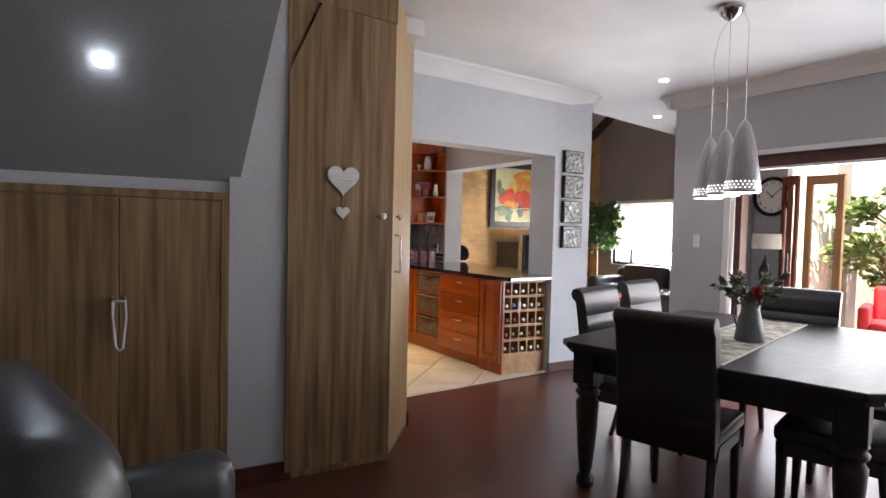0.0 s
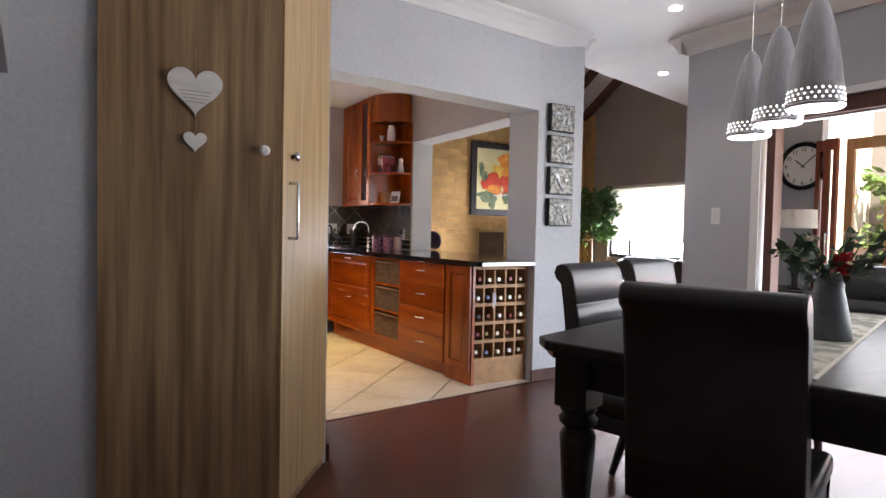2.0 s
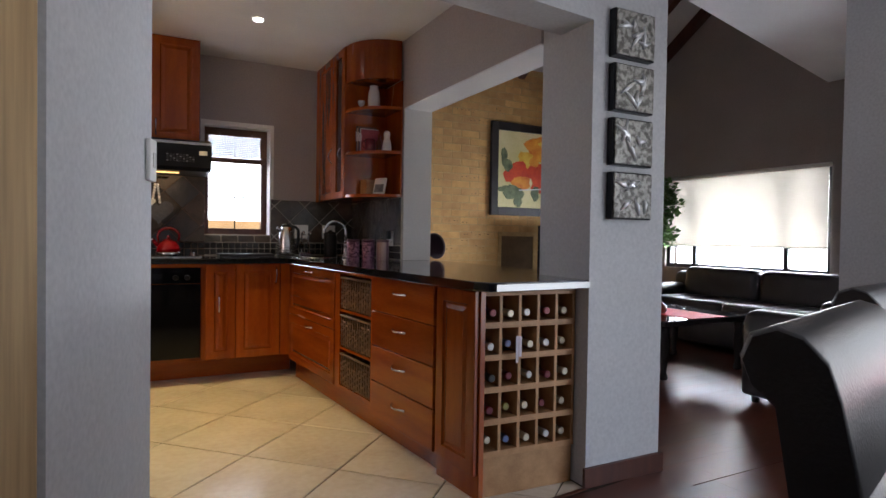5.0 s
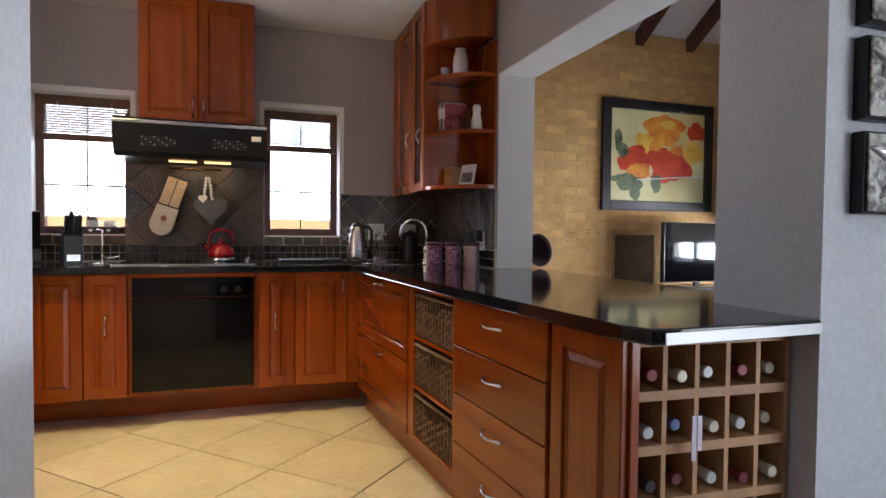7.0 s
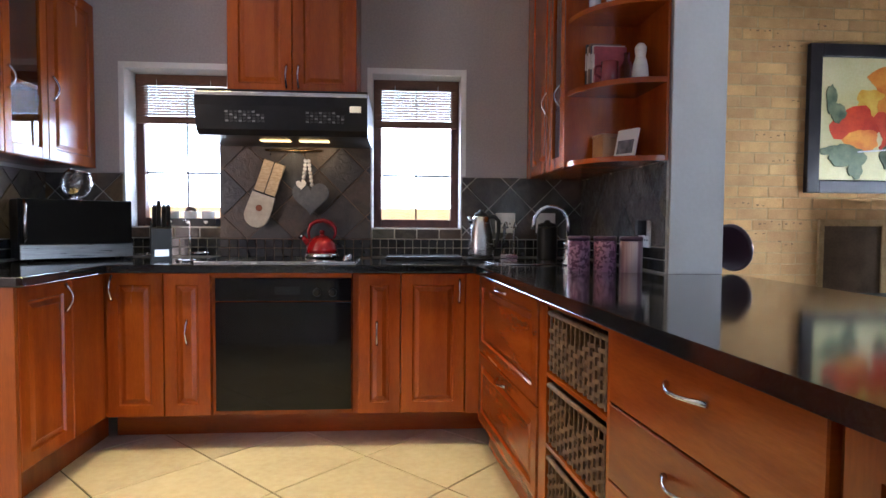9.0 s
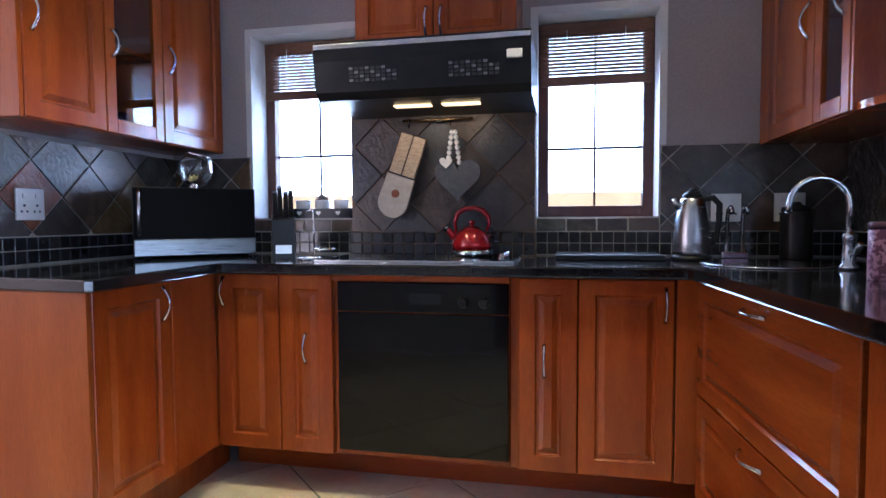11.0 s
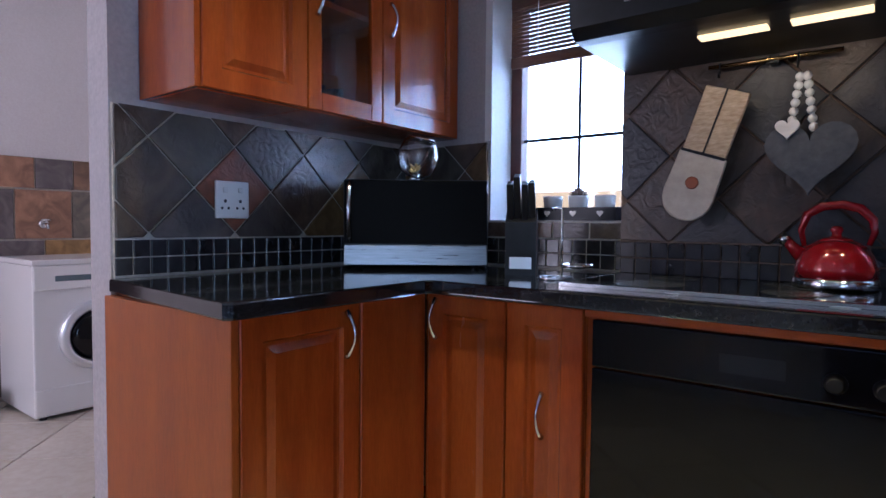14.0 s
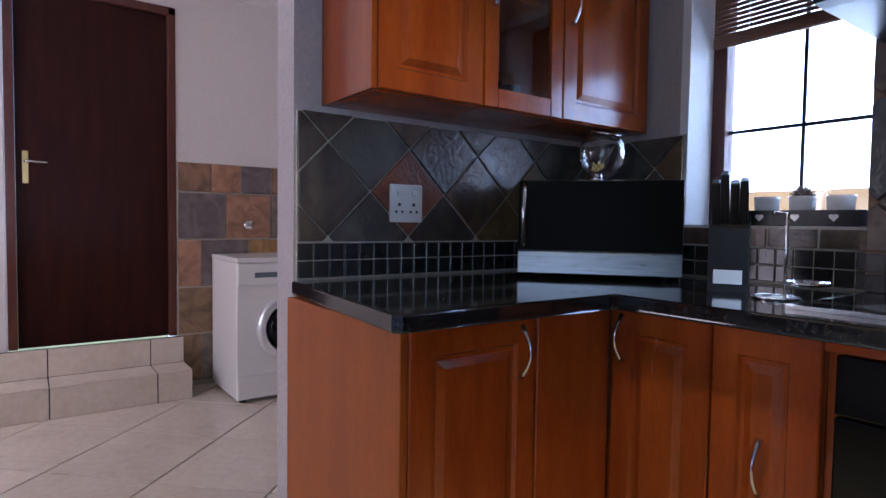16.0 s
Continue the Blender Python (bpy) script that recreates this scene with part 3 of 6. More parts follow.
def basket_mesh(w, d, h):
    """Woven wicker: upright stakes with strands that pass before and behind them."""
    bm = bmesh.new()
    n, rows = 13, 9
    for k in range(n):
        x = 0.01 + (w - 0.02) * k / (n - 1)
        box(bm, x - 0.004, x + 0.004, -0.002, 0.004, 0.006, h)
    for r in range(rows):
        z = 0.008 + (h - 0.03) * r / rows
        hh = (h - 0.03) / rows * 0.72
        if 0.62 * h < z < 0.85 * h:
            spans = ((0.0, 0.36 * w), (0.64 * w, w))
        else:
            spans = ((0.0, w),)
        for a, b in spans:
            xs = [a + (b - a) * i / 40 for i in range(41)]
            pts = [(x, 0.001 + 0.0065 * math.cos(math.pi * ((x - 0.01) / ((w - 0.02) / (n - 1)) + r)), z + hh / 2) for x in xs]
            for p, q in zip(pts, pts[1:]):
                v = [bm.verts.new((p[0], p[1], p[2] - hh / 2)), bm.verts.new((q[0], q[1], q[2] - hh / 2)), bm.verts.new((q[0], q[1], q[2] + hh / 2)), bm.verts.new((p[0], p[1], p[2] + hh / 2))]
                bm.faces.new(v)
    box(bm, 0.0, w, 0.016, d, 0.0, 0.012)
    box(bm, 0.0, 0.012, 0.016, d, 0.012, h)
    box(bm, w - 0.012, w, 0.016, d, 0.012, h)
    box(bm, 0.012, w - 0.012, d - 0.012, d, 0.012, h)
    box(bm, 0.012, w - 0.012, 0.014, 0.018, 0.012, h * 0.6)
    return bm


for bz in (0.166, 0.401, 0.631):
    b = thing("wicker_basket", run(0.905) @ pose(0.085, -0.012, bz), "brown woven wicker drawer basket in the open unit", "basket", "wicker baskets")
    part("weave", basket_mesh(0.42, 0.36, 0.185), M_wicker, b)
    part("rim", tube([(0.0, 0.0, 0.188), (0.42, 0.0, 0.188), (0.42, 0.36, 0.188), (0.0, 0.36, 0.188), (0.0, 0.0, 0.188)], 0.008), M_wicker, b)
c = cabinet(run(1.437), 0.645, 0.50, 0.10, Z1P, "cherry wood base unit with four flat drawers", BASE)
for z, h in ((0.672, 0.184), (0.485, 0.187), (0.293, 0.192), (0.10, 0.193)):
    front(c, "drawer", 0.0, z, 0.645, h, M_cherry_h, (0.32, h * 0.62, False), False)
c = cabinet(run(2.085), 0.325, 0.025, 0.0, Z1P, "cherry wood end unit with a raised-panel front beside the wine rack", BASE)
front(c, "door", 0.015, 0.10, 0.30, Z1P - 0.10, M_cherry, None)
solid("plinth", boxes((0.0, 2.09, 0.055, 0.075, 0, 0.139), bevel=0.002), M_cherry_h, "cherry wood kick board under the peninsula", "kick board", at=RUN)

# wine rack at the end of the peninsula, facing the dining room
RK = pose(3.962, 4.150, 0, 0, 0, -3)
rk = thing("wine_rack", RK, "built-in pale wood wine rack of five by five cells", "wine rack")
part("base_panel", boxes((0.0, 0.47, 0.004, 0.022, 0.0, 0.175), bevel=0.002), M_rackwood, rk)
part("back_panel", boxes((0.0, 0.476, 0.325, 0.34, 0.0, 0.85)), M_cherry, rk)
CW, CH = 0.0925, 0.134
for k in range(6):
    part("upright", boxes((k * CW, k * CW + 0.014, 0.002, 0.324, 0.176, 0.852), bevel=0.001), M_rackwood, rk)
for r in range(6):
    part("shelf", boxes((0.0, 0.476, 0.0, 0.323, 0.176 + r * CH - 0.012, 0.176 + r * CH + 0.013), bevel=0.001), M_rackwood, rk)


def wine_bottle(foil, glass_c, tall=0.29):
    """A bottle lying down, neck to -y."""
    prof = [(0.034, 0.0), (0.037, 0.004), (0.037, 0.17), (0.034, 0.19), (0.020, 0.212), (0.0145, 0.225), (0.0142, tall - 0.004), (0.012, tall)]
    body = lathe(prof[:6] + [(0.0138, tall - 0.045)], 16)
    caps = lathe([(0.0146, tall - 0.075), (0.0148, tall - 0.02), (0.0158, tall - 0.016), (0.0158, tall - 0.004), (0.0135, tall)], 16)
    return body, caps


M_bottle = plain("dark_bottle_glass", (0.008, 0.014, 0.008), 0.08, 0, 0.5)
FOILS = [plain("foil_" + n, c, 0.3, 0.3) for n, c in (("silver", (0.42, 0.42, 0.41)), ("blue", (0.10, 0.13, 0.26)), ("cream", (0.52, 0.47, 0.36)), ("burgundy", (0.12, 0.012, 0.02)), ("olive", (0.17, 0.15, 0.035)), ("black", (0.02, 0.02, 0.02)))]
FOIL_NAMES = ("silver", "grey-blue", "cream", "burgundy", "olive", "black")
rnd = random.Random(7)
for r in range(5):
    for k in range(5):
        f = (0, 2, 1, 3, 2, 4, 0, 5, 2, 3)[(r * 3 + k * 2 + rnd.randrange(2)) % 10]
        poke = rnd.choice((0.03, 0.012, 0.004, 0.04))
        m = RK @ pose(CW * k + 0.053 + rnd.uniform(-0.008, 0.008), 0.318 - poke, 0.176 + r * CH + 0.0135 + 0.0375, 90 + rnd.uniform(-1, 1), 0, 0)
        b = thing("wine_bottle", m, "dark wine bottle with a %s capsule lying in the rack" % FOIL_NAMES[f], "wine bottle", "bottles in the rack")
        body, caps = wine_bottle(f, None)
        part("bottle", body, M_bottle, b)
        part("capsule", caps, FOILS[f], b, FOIL_NAMES[f] + " foil capsule")
rb = solid("ribbon", boxes((0.0, 0.012, -0.004, -0.001, -0.09, 0.02), (0.014, 0.026, -0.006, -0.003, -0.065, 0.02)), plain("pale_ribbon", (0.62, 0.58, 0.66), 0.6), "pale ribbon tied round a bottle neck", "ribbon", at=RK @ pose(CW + 0.06, -0.03, 0.176 + 3 * CH + 0.07))

# worktop: one granite slab round three sides, with silver edging over the rack
out = [(1.362, 5.945), (2.00, 5.885), (2.015, 5.90), (2.005, 6.50), (2.02, 6.515), (3.695, 6.515), (3.71, 6.50), (3.893, 4.20), (3.90, 4.10), (3.93, 4.035), (4.00, 4.022), (4.442, 4.045), (4.442, 4.402),
       (4.72, 4.402), (4.72, 6.022), (4.428, 6.022), (4.428, 7.142), (1.362, 7.142)]
bm = prism(out, 0.862, TOP)
es = [e for e in bm.edges if abs(e.verts[0].co.z - e.verts[1].co.z) < 1e-6]
bmesh.ops.bevel(bm, geom=es, offset=0.006, segments=3, affect="EDGES", profile=0.5)
solid("worktop", bm, M_granite, "polished black granite worktop round three sides of the kitchen", "worktop")
solid("edge_strip", prism([(3.955, 4.016), (4.44, 4.039), (4.44, 4.043), (3.955, 4.020)], 0.866, 0.892), plain("dull_silver_edging", (0.48, 0.49, 0.49), 0.4, 0.7), "silver edging strip along the worktop over the wine rack", "edging")

# hob with knobs
hb = thing("hob", pose(2.36, 6.62, TOP), "black glass ceramic hob set in the worktop", "hob")
part("glass_plate", boxes((0.0, 0.76, 0.0, 0.46, 0.001, 0.008), bevel=0.002), M_blackglass, hb)
part("steel_trim", boxes((-0.006, 0.766, -0.006, -0.0005, 0.0005, 0.009), (-0.006, 0.766, 0.4605, 0.466, 0.0005, 0.009), (-0.006, -0.0005, 0.0, 0.46, 0.0005, 0.009), (0.7605, 0.766, 0.0, 0.46, 0.0005, 0.009)), M_steel, hb)
for k in range(4):
    part("knob", lathe([(0.017, 0.0), (0.017, 0.006), (0.013, 0.012), (0.013, 0.024), (0.010, 0.026)], 16), M_chrome, hb, "chrome hob knob", pose(0.715, 0.06 + 0.055 * k, 0.008))
for hx, hy, hr in ((0.18, 0.13, 0.09), (0.18, 0.34, 0.07), (0.50, 0.13, 0.07), (0.50, 0.33, 0.095)):
    part("heating_ring", lathe([(hr, 0.0), (hr, 0.0006), (hr - 0.002, 0.0008)], 40), plain("ring_grey", (0.03, 0.03, 0.032), 0.25), hb, "", pose(hx, hy, 0.0081))

# wall cabinets
UP = "fitted wall cabinets"
c = cabinet(pose(2.47, 6.80, 0), 0.65, 0.34, 1.745, 2.495, "cherry wood double cabinet above the cooker hood", UP, "wall_cabinet")
front(c, "door", 0.0, 1.745, 0.325, 0.75, M_cherry, (0.295, 0.09, True))
front(c, "door", 0.325, 1.745, 0.325, 0.75, M_cherry, (0.03, 0.09, True))
c = cabinet(pose(1.635, 6.045, 0, 0, 0, 90), 0.335, 0.27, 1.39, 2.28, "cherry wood wall cabinet with a raised-panel door", UP, "wall_cabinet")
front(c, "door", 0.0, 1.39, 0.335, 0.89, M_cherry, (0.03, 0.33, True))
part("end_panel", boxes((-0.016, 0.0, -0.018, 0.27, 1.39, 2.28), bevel=0.002), M_cherry, c)


def glazed(m, w, h, d, z0, label):
    c = thing("wall_cabinet", m, label, "cabinet", UP)
    part("body", boxes((0.0, 0.016, 0.0, d, z0, z0 + h), (w - 0.016, w, 0.0, d, z0, z0 + h), (0.016, w - 0.016, 0.0, d, z0, z0 + 0.018), (0.016, w - 0.016, 0.0, d, z0 + h - 0.018, z0 + h), (0.016, w - 0.016, d - 0.01, d, z0 + 0.018, z0 + h - 0.018)), M_cherry, c)
    part("shelf", boxes((0.017, w - 0.017, 0.01, d - 0.011, z0 + 0.33, z0 + 0.348)), M_cherry, c)
    ob = part("door", boxes((0.002, 0.052, -0.021, -0.001, z0 + 0.002, z0 + h - 0.002), (w - 0.052, w - 0.002, -0.021, -0.001, z0 + 0.002, z0 + h - 0.002), (0.052, w - 0.052, -0.021, -0.001, z0 + 0.002, z0 + 0.057), (0.052, w - 0.052, -0.021, -0.001, z0 + h - 0.057, z0 + h - 0.002), bevel=0.003), M_cherry, c)
    part("pane", boxes((0.052, w - 0.052, -0.012, -0.009, z0 + 0.057, z0 + h - 0.057)), M_glass, ob, "clear glass door pane")
    part("handle", bow_handle(0.10), M_chrome, ob, "curved chrome bow handle", pose(0.03 if w > 0.3 else w - 0.03, -0.02, z0 + 0.33))
    return c


glazed(pose(1.635, 6.38, 0, 0, 0, 90), 0.315, 0.89, 0.27, 1.39, "cherry wood wall cabinet with a glazed door")
c = cabinet(pose(1.635, 6.695, 0, 0, 0, 90), 0.43, 0.27, 1.39, 2.28, "glossy cherry wood wall cabinet beside the window", UP, "wall_cabinet")
front(c, "door", 0.0, 1.39, 0.43, 0.89, M_cherry, (0.035, 0.35, True))
for k, (gy, gz) in enumerate(((6.46, 1.408), (6.54, 1.408), (6.62, 1.408), (6.48, 1.739), (6.58, 1.739))):
    solid("drinking_glass", lathe([(0.02, 0.0), (0.028, 0.004), (0.032, 0.10), (0.030, 0.10), (0.024, 0.008)], 14), M_glass, "clear glass tumbler in the glazed cabinet", "glass", "glasses in the cabinet", pose(1.50, gy, gz))

# sink-side wall cabinets with an arched top and rounded end shelves
RX = 4.085
c = cabinet(pose(RX + 0.02, 7.135, 0, 0, 0, -90), 0.52, 0.32, 1.36, 2.494, "cherry wood wall cabinet with a tall door", UP, "wall_cabinet")
front(c, "door", 0.10, 1.36, 0.42, 1.134, M_cherry, (0.385, 0.34, True))
part("filler", boxes((0.0, 0.10, -0.019, 0.0, 1.36, 2.494), bevel=0.002), M_cherry, c)
c = glazed(pose(RX + 0.02, 6.613, 0, 0, 0, -90), 0.24, 1.134, 0.32, 1.36, "cherry wood wall cabinet with a narrow glazed door")
sh = thing("corner_shelf", pose(4.426, 6.37, 0), "cherry wood end shelf with rounded boards", "shelf")
part("side_panel", boxes((-0.34, 0.0, -0.016, 0.0, 1.36, 2.494), bevel=0.002), M_cherry, sh)
part("back_panel", boxes((-0.012, 0.0, -0.335, -0.017, 1.36, 2.21), bevel=0.002), M_cherry, sh)
quarter = [(-0.013, -0.017)] + [(-0.013 - 0.315 * math.cos(a), -0.017 - 0.315 * math.sin(a)) for a in [Q * k / 14 for k in range(15)]]
for sz in (1.36, 1.675, 1.995):
    part("shelf_board", prism(quarter, sz, sz + 0.022), M_cherry_h, sh)
part("fascia", prism(quarter, 2.215, 2.494), M_cherry, sh, "rounded cherry wood fascia")

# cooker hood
# a paler tone on every third vent slot paints in highlights
M_slot, M_slot_lit = plain("slot_grey", (0.03, 0.03, 0.034), 0.4), plain("slot_highlight", (0.22, 0.22, 0.23), 0.35, 0.8)
hd = thing("cooker_hood", pose(2.37, 6.60, 0), "black cooker hood with two lamps on", "cooker hood")
side = [(0.0, 1.70), (0.0, 1.655), (0.02, 1.545), (0.05, 1.52), (0.09, 1.518), (0.53, 1.518), (0.53, 1.735), (0.02, 1.735)]
part("casing", prism(side, 0.0, 0.815, None, VAULT), M_black, hd)
part("top_trim", boxes((0.0, 0.815, -0.006, 0.02, 1.70, 1.72), bevel=0.003), M_steel, hd)
for g0 in (0.14, 0.52):
    for gr in range(4):
        for gk in range(9):
            if gk > 6 and gr > 2:
                continue
            part("vent_slot", boxes((g0 + gk * 0.021, g0 + gk * 0.021 + 0.014, -0.002, 0.001, 1.58 + gr * 0.014, 1.589 + gr * 0.014)), M_slot_lit if (gk + gr) % 3 == 0 else M_slot, hd, "", Matrix.Translation((0, 0.0115 - gr * 0.0026, 0)))
for lx in (0.34, 0.535):
    part("lamp", boxes((lx - 0.075, lx + 0.075, 0.165, 0.205, 1.511, 1.5175), bevel=0.002), M_hoodlamp, hd, "lit warm hood lamp")
part("control_switch", boxes((0.73, 0.785, -0.008, 0.02, 1.63, 1.66), bevel=0.003), M_whitepl, hd)
rail = thing("utensil_rail", pose(2.607, 7.035, 1.495), "brass coloured utensil rail on the slate panel", "rail")
part("bar", tube([(0.0, -0.03, 0.0), (0.31, -0.03, 0.0)], 0.006), plain("brass", (0.55, 0.36, 0.14), 0.25, 1.0), rail)
for bx in (0.16,):
    part("bracket", boxes((bx - 0.012, bx + 0.012, -0.034, 0.0, -0.012, 0.012), bevel=0.002), M_black, rail)
for bx in (0.03, 0.215):
    part("hook", tube([(bx, -0.03, 0.008), (bx, -0.038, 0.0), (bx, -0.034, -0.02), (bx, -0.046, -0.032), (bx, -0.054, -0.02)], 0.0025, 6), M_black, rail)

# oven glove hanging askew
gl = thing("oven_glove", pose(2.665, 6.988, 1.425, 0, 19, 0) @ Matrix.Scale(1.12, 4), "printed cloth oven glove hanging from the rail", "oven glove")
def soft_strip(w0, w1, h, tip=False):
    pts = []
    if tip:
        pts = [(w1 / 2 * math.cos(a), -h + w1 / 2 + w1 / 2 * math.sin(a)) for a in [math.pi + math.pi * k / 10 for k in range(11)]]
    else:
        pts = [(-w1 / 2, -h), (w1 / 2, -h)]
    bm = prism(pts + [(w0 / 2, 0.0), (-w0 / 2, 0.0)], 0.0, 0.016, None, FLAT_Y)
    bmesh.ops.bevel(bm, geom=list(bm.edges), offset=0.004, segments=2, affect="EDGES", profile=0.5)
    return bm
part("cuff", soft_strip(0.105, 0.105, 0.16), surf("newsprint_cotton", (0.42, 0.30, 0.18), (0.62, 0.50, 0.34), 30, 0.9, 0.3, (1, 1, 3)), gl)
part("seam", boxes((-0.002, 0.002, -0.0185, -0.0165, -0.16, 0.0), (-0.053, 0.053, -0.0185, -0.0165, -0.165, -0.158)), M_black, gl)
part("mitt", soft_strip(0.115, 0.125, 0.17, True), surf("cream_cotton", (0.52, 0.45, 0.35), (0.64, 0.57, 0.46), 20, 0.9, 0.3), gl, "", pose(0, -0.0005, -0.162))
part("print", lathe([(0.016, 0), (0.016, 0.001), (0.012, 0.0015)], 12), plain("brown_print", (0.30, 0.10, 0.05), 0.8), gl, "small brown printed motif", pose(0.0, -0.0165, -0.235, 90))


def heart(w, n=36):
    pts = []
    for k in range(n):
        a = 2 * math.pi * k / n
        pts.append((w / 32 * 16 * math.sin(a) ** 3, w / 32 * (13 * math.cos(a) - 5 * math.cos(2 * a) - 2 * math.cos(3 * a) - math.cos(4 * a))))
    return pts


ht = thing("hanging_heart", pose(2.835, 6.990, 1.44), "grey fabric heart on a string of white beads", "ornament")
part("heart", prism(heart(0.20), 0.0, 0.02, None, pose(0.02, 0, -0.20) @ FLAT_Y), surf("grey_felt", (0.085, 0.09, 0.10), (0.12, 0.125, 0.135), 30, 0.9, 0.4), ht)
part("small_heart", prism(heart(0.055), 0.0, 0.012, None, pose(-0.028, -0.021, -0.135) @ FLAT_Y), M_whitewood, ht)
for k in range(7):
    for sgn in (-1, 1):
        part("bead", lathe([(0.004, -0.0115), (0.0095, -0.006), (0.0115, 0.0), (0.0095, 0.006), (0.004, 0.0115)], 10), M_ceramic, ht, "", pose(sgn * (0.008 + 0.0028 * k) + 0.002, -0.010, -0.005 - 0.0215 * k))


# ---- kitchen: windows ----
def clipped(poly, x0, x1, y0, y1):
    """A convex outline cut to a rectangle."""
    for axis, lim, sign in ((0, x0, 1), (0, x1, -1), (1, y0, 1), (1, y1, -1)):
        res = []
        for k, p in enumerate(poly):
            q = poly[(k + 1) % len(poly)]
            a, b = sign * (p[axis] - lim), sign * (q[axis] - lim)
            if a >= 0:
                res.append(p)
            if a * b < 0:
                u = a / (a - b)
                res.append((p[0] + u * (q[0] - p[0]), p[1] + u * (q[1] - p[1])))
        poly = res
        if len(poly) < 3:
            return []
    return poly


def poly_area(p):
    return abs(sum(p[k][0] * p[(k + 1) % len(p)][1] - p[(k + 1) % len(p)][0] * p[k][1] for k in range(len(p)))) / 2


M_blindwood = surf("split_bamboo_blind", (0.13, 0.06, 0.035), (0.24, 0.12, 0.07), 20, 0.6, 0.2, (2, 2, 30))


def kitchen_window(name, x0, x1):
    w = new(name)
    w.matrix_basis = pose(x0, 7.285, 0)
    tagged(w, "dark timber kitchen window with glazing bars and a raised bamboo blind", "window", "", "structure")
    W, zb, zt = x1 - x0, 1.072, 1.958
    part("window_frame", boxes((0.002, 0.05, 0, 0.06, zb, zt), (W - 0.05, W - 0.002, 0, 0.06, zb, zt), (0.05, W - 0.05, 0, 0.06, zb, zb + 0.05), (0.05, W - 0.05, 0, 0.06, zt - 0.05, zt), bevel=0.004), M_redwood, w)
    part("pane", boxes((0.05, W - 0.05, 0.034, 0.037, zb + 0.05, zt - 0.05)), M_pane, w).visible_shadow = False
    part("glazing_bar", boxes((0.05, W - 0.05, 0.026, 0.034, 1.382, 1.394)), M_black, w)
    part("glazing_bar", boxes((W / 2 - 0.005, W / 2 + 0.005, 0.0255, 0.0338, zb + 0.05, zt - 0.05)), M_black, w)
    part("window_sill", boxes((0.0, W, -0.138, 0.0, 1.066, 1.0715)), M_lightgrey, w)
    bl = thing("bamboo_blind", pose(x0 + 0.012, 7.262, 0), "split bamboo blind drawn up over the window", "blind", "kitchen blinds")
    part("headrail", boxes((0.0, W - 0.024, 0.0, 0.018, 1.90, 1.952), bevel=0.002), M_blindwood, bl)
    for k in range(12):
        z = 1.717 + k * 0.0155
        part("slat", boxes((0.0, W - 0.024, 0.003, 0.009, z, z + 0.0137), bevel=0.002), M_blindwood, bl)
    part("bottom_roll", boxes((0.0, W - 0.024, -0.004, 0.016, 1.668, 1.713), bevel=0.007), M_blindwood, bl)
    for cx in (0.12, W - 0.144):
        part("cord", tube([(cx, -0.001, 1.92), (cx, -0.001, 1.69)], 0.0015, 5), M_whitepl, bl)


for rx0, rx1 in ((1.80, 2.37), (3.18, 3.70)):
    struct("trim_window", boxes((rx0, rx0 + 0.004, BACK - 0.006, 7.2845, 1.073, 1.956), (rx1 - 0.004, rx1, BACK - 0.006, 7.2845, 1.073, 1.956), (rx0, rx1, BACK - 0.006, 7.2845, 1.9562, 1.9602),
           (rx0 - 0.026, rx0, BACK - 0.006, BACK - 0.0005, 1.375, 1.99), (rx1, rx1 + 0.026, BACK - 0.006, BACK - 0.0005, 1.375, 1.99), (rx0, rx1, BACK - 0.006, BACK - 0.0005, 1.9602, 1.99)), M_white, "white painted reveal round a kitchen window", "reveal")
kitchen_window("window_1", 1.80, 2.37)
kitchen_window("window_2", 3.18, 3.70)

# ---- kitchen: slate splashbacks ----

def tile_piece(poly, depth, m, material, parent, name="tile", inset=0.004, lift=0.0):
    """One tile: the outline drawn in by half a joint, with a chamfered face towards +z of m."""
    cx, cy = sum(p[0] for p in poly) / len(poly), sum(p[1] for p in poly) / len(poly)
    bm = bmesh.new()
    rings = []
    for f, z in ((inset, 0.0), (inset, depth - 0.0015), (inset + 0.002, depth)):
        ring = []
        for p in poly:
            d = math.hypot(p[0] - cx, p[1] - cy) or 1
            k = 1 - min(0.5, f * 1.3 / d)
            ring.append(bm.verts.new(m @ Vector((cx + (p[0] - cx) * k, cy + (p[1] - cy) * k, z + lift))))
        rings.append(ring)
    n = len(poly)
    for a, b in zip(rings, rings[1:]):
        for k in range(n):
            bm.faces.new((a[k], a[(k + 1) % n], b[(k + 1) % n], b[k]))
    bm.faces.new(rings[-1])
    return part(name, bm, material, parent)


def diagonal_tiles(parent, m, w, h, side, material, off=(0.0, 0.0), depth=0.008, inset=0.0035, z0=0.0, turn=45.0, special=None):
    r = random.Random(int(w * 1000) + int(side * 1000))
    c, s = math.cos(radians(turn)), math.sin(radians(turn))
    n = int((w + h) / side) + 4
    for i in range(-n, n):
        for j in range(-n, n):
            quad = [(off[0] + c * a - s * b, off[1] + s * a + c * b) for a, b in ((i * side, j * side), ((i + 1) * side, j * side), ((i + 1) * side, (j + 1) * side), (i * side, (j + 1) * side))]
            p = clipped(quad, 0.0, w, 0.0, h)
            if len(p) >= 3 and poly_area(p) > 0.0006:
                tile_piece(p, depth + r.uniform(-0.0012, 0.0012), m, M_slate_rust if special and (i, j) in special else material, parent, "tile", inset, z0)


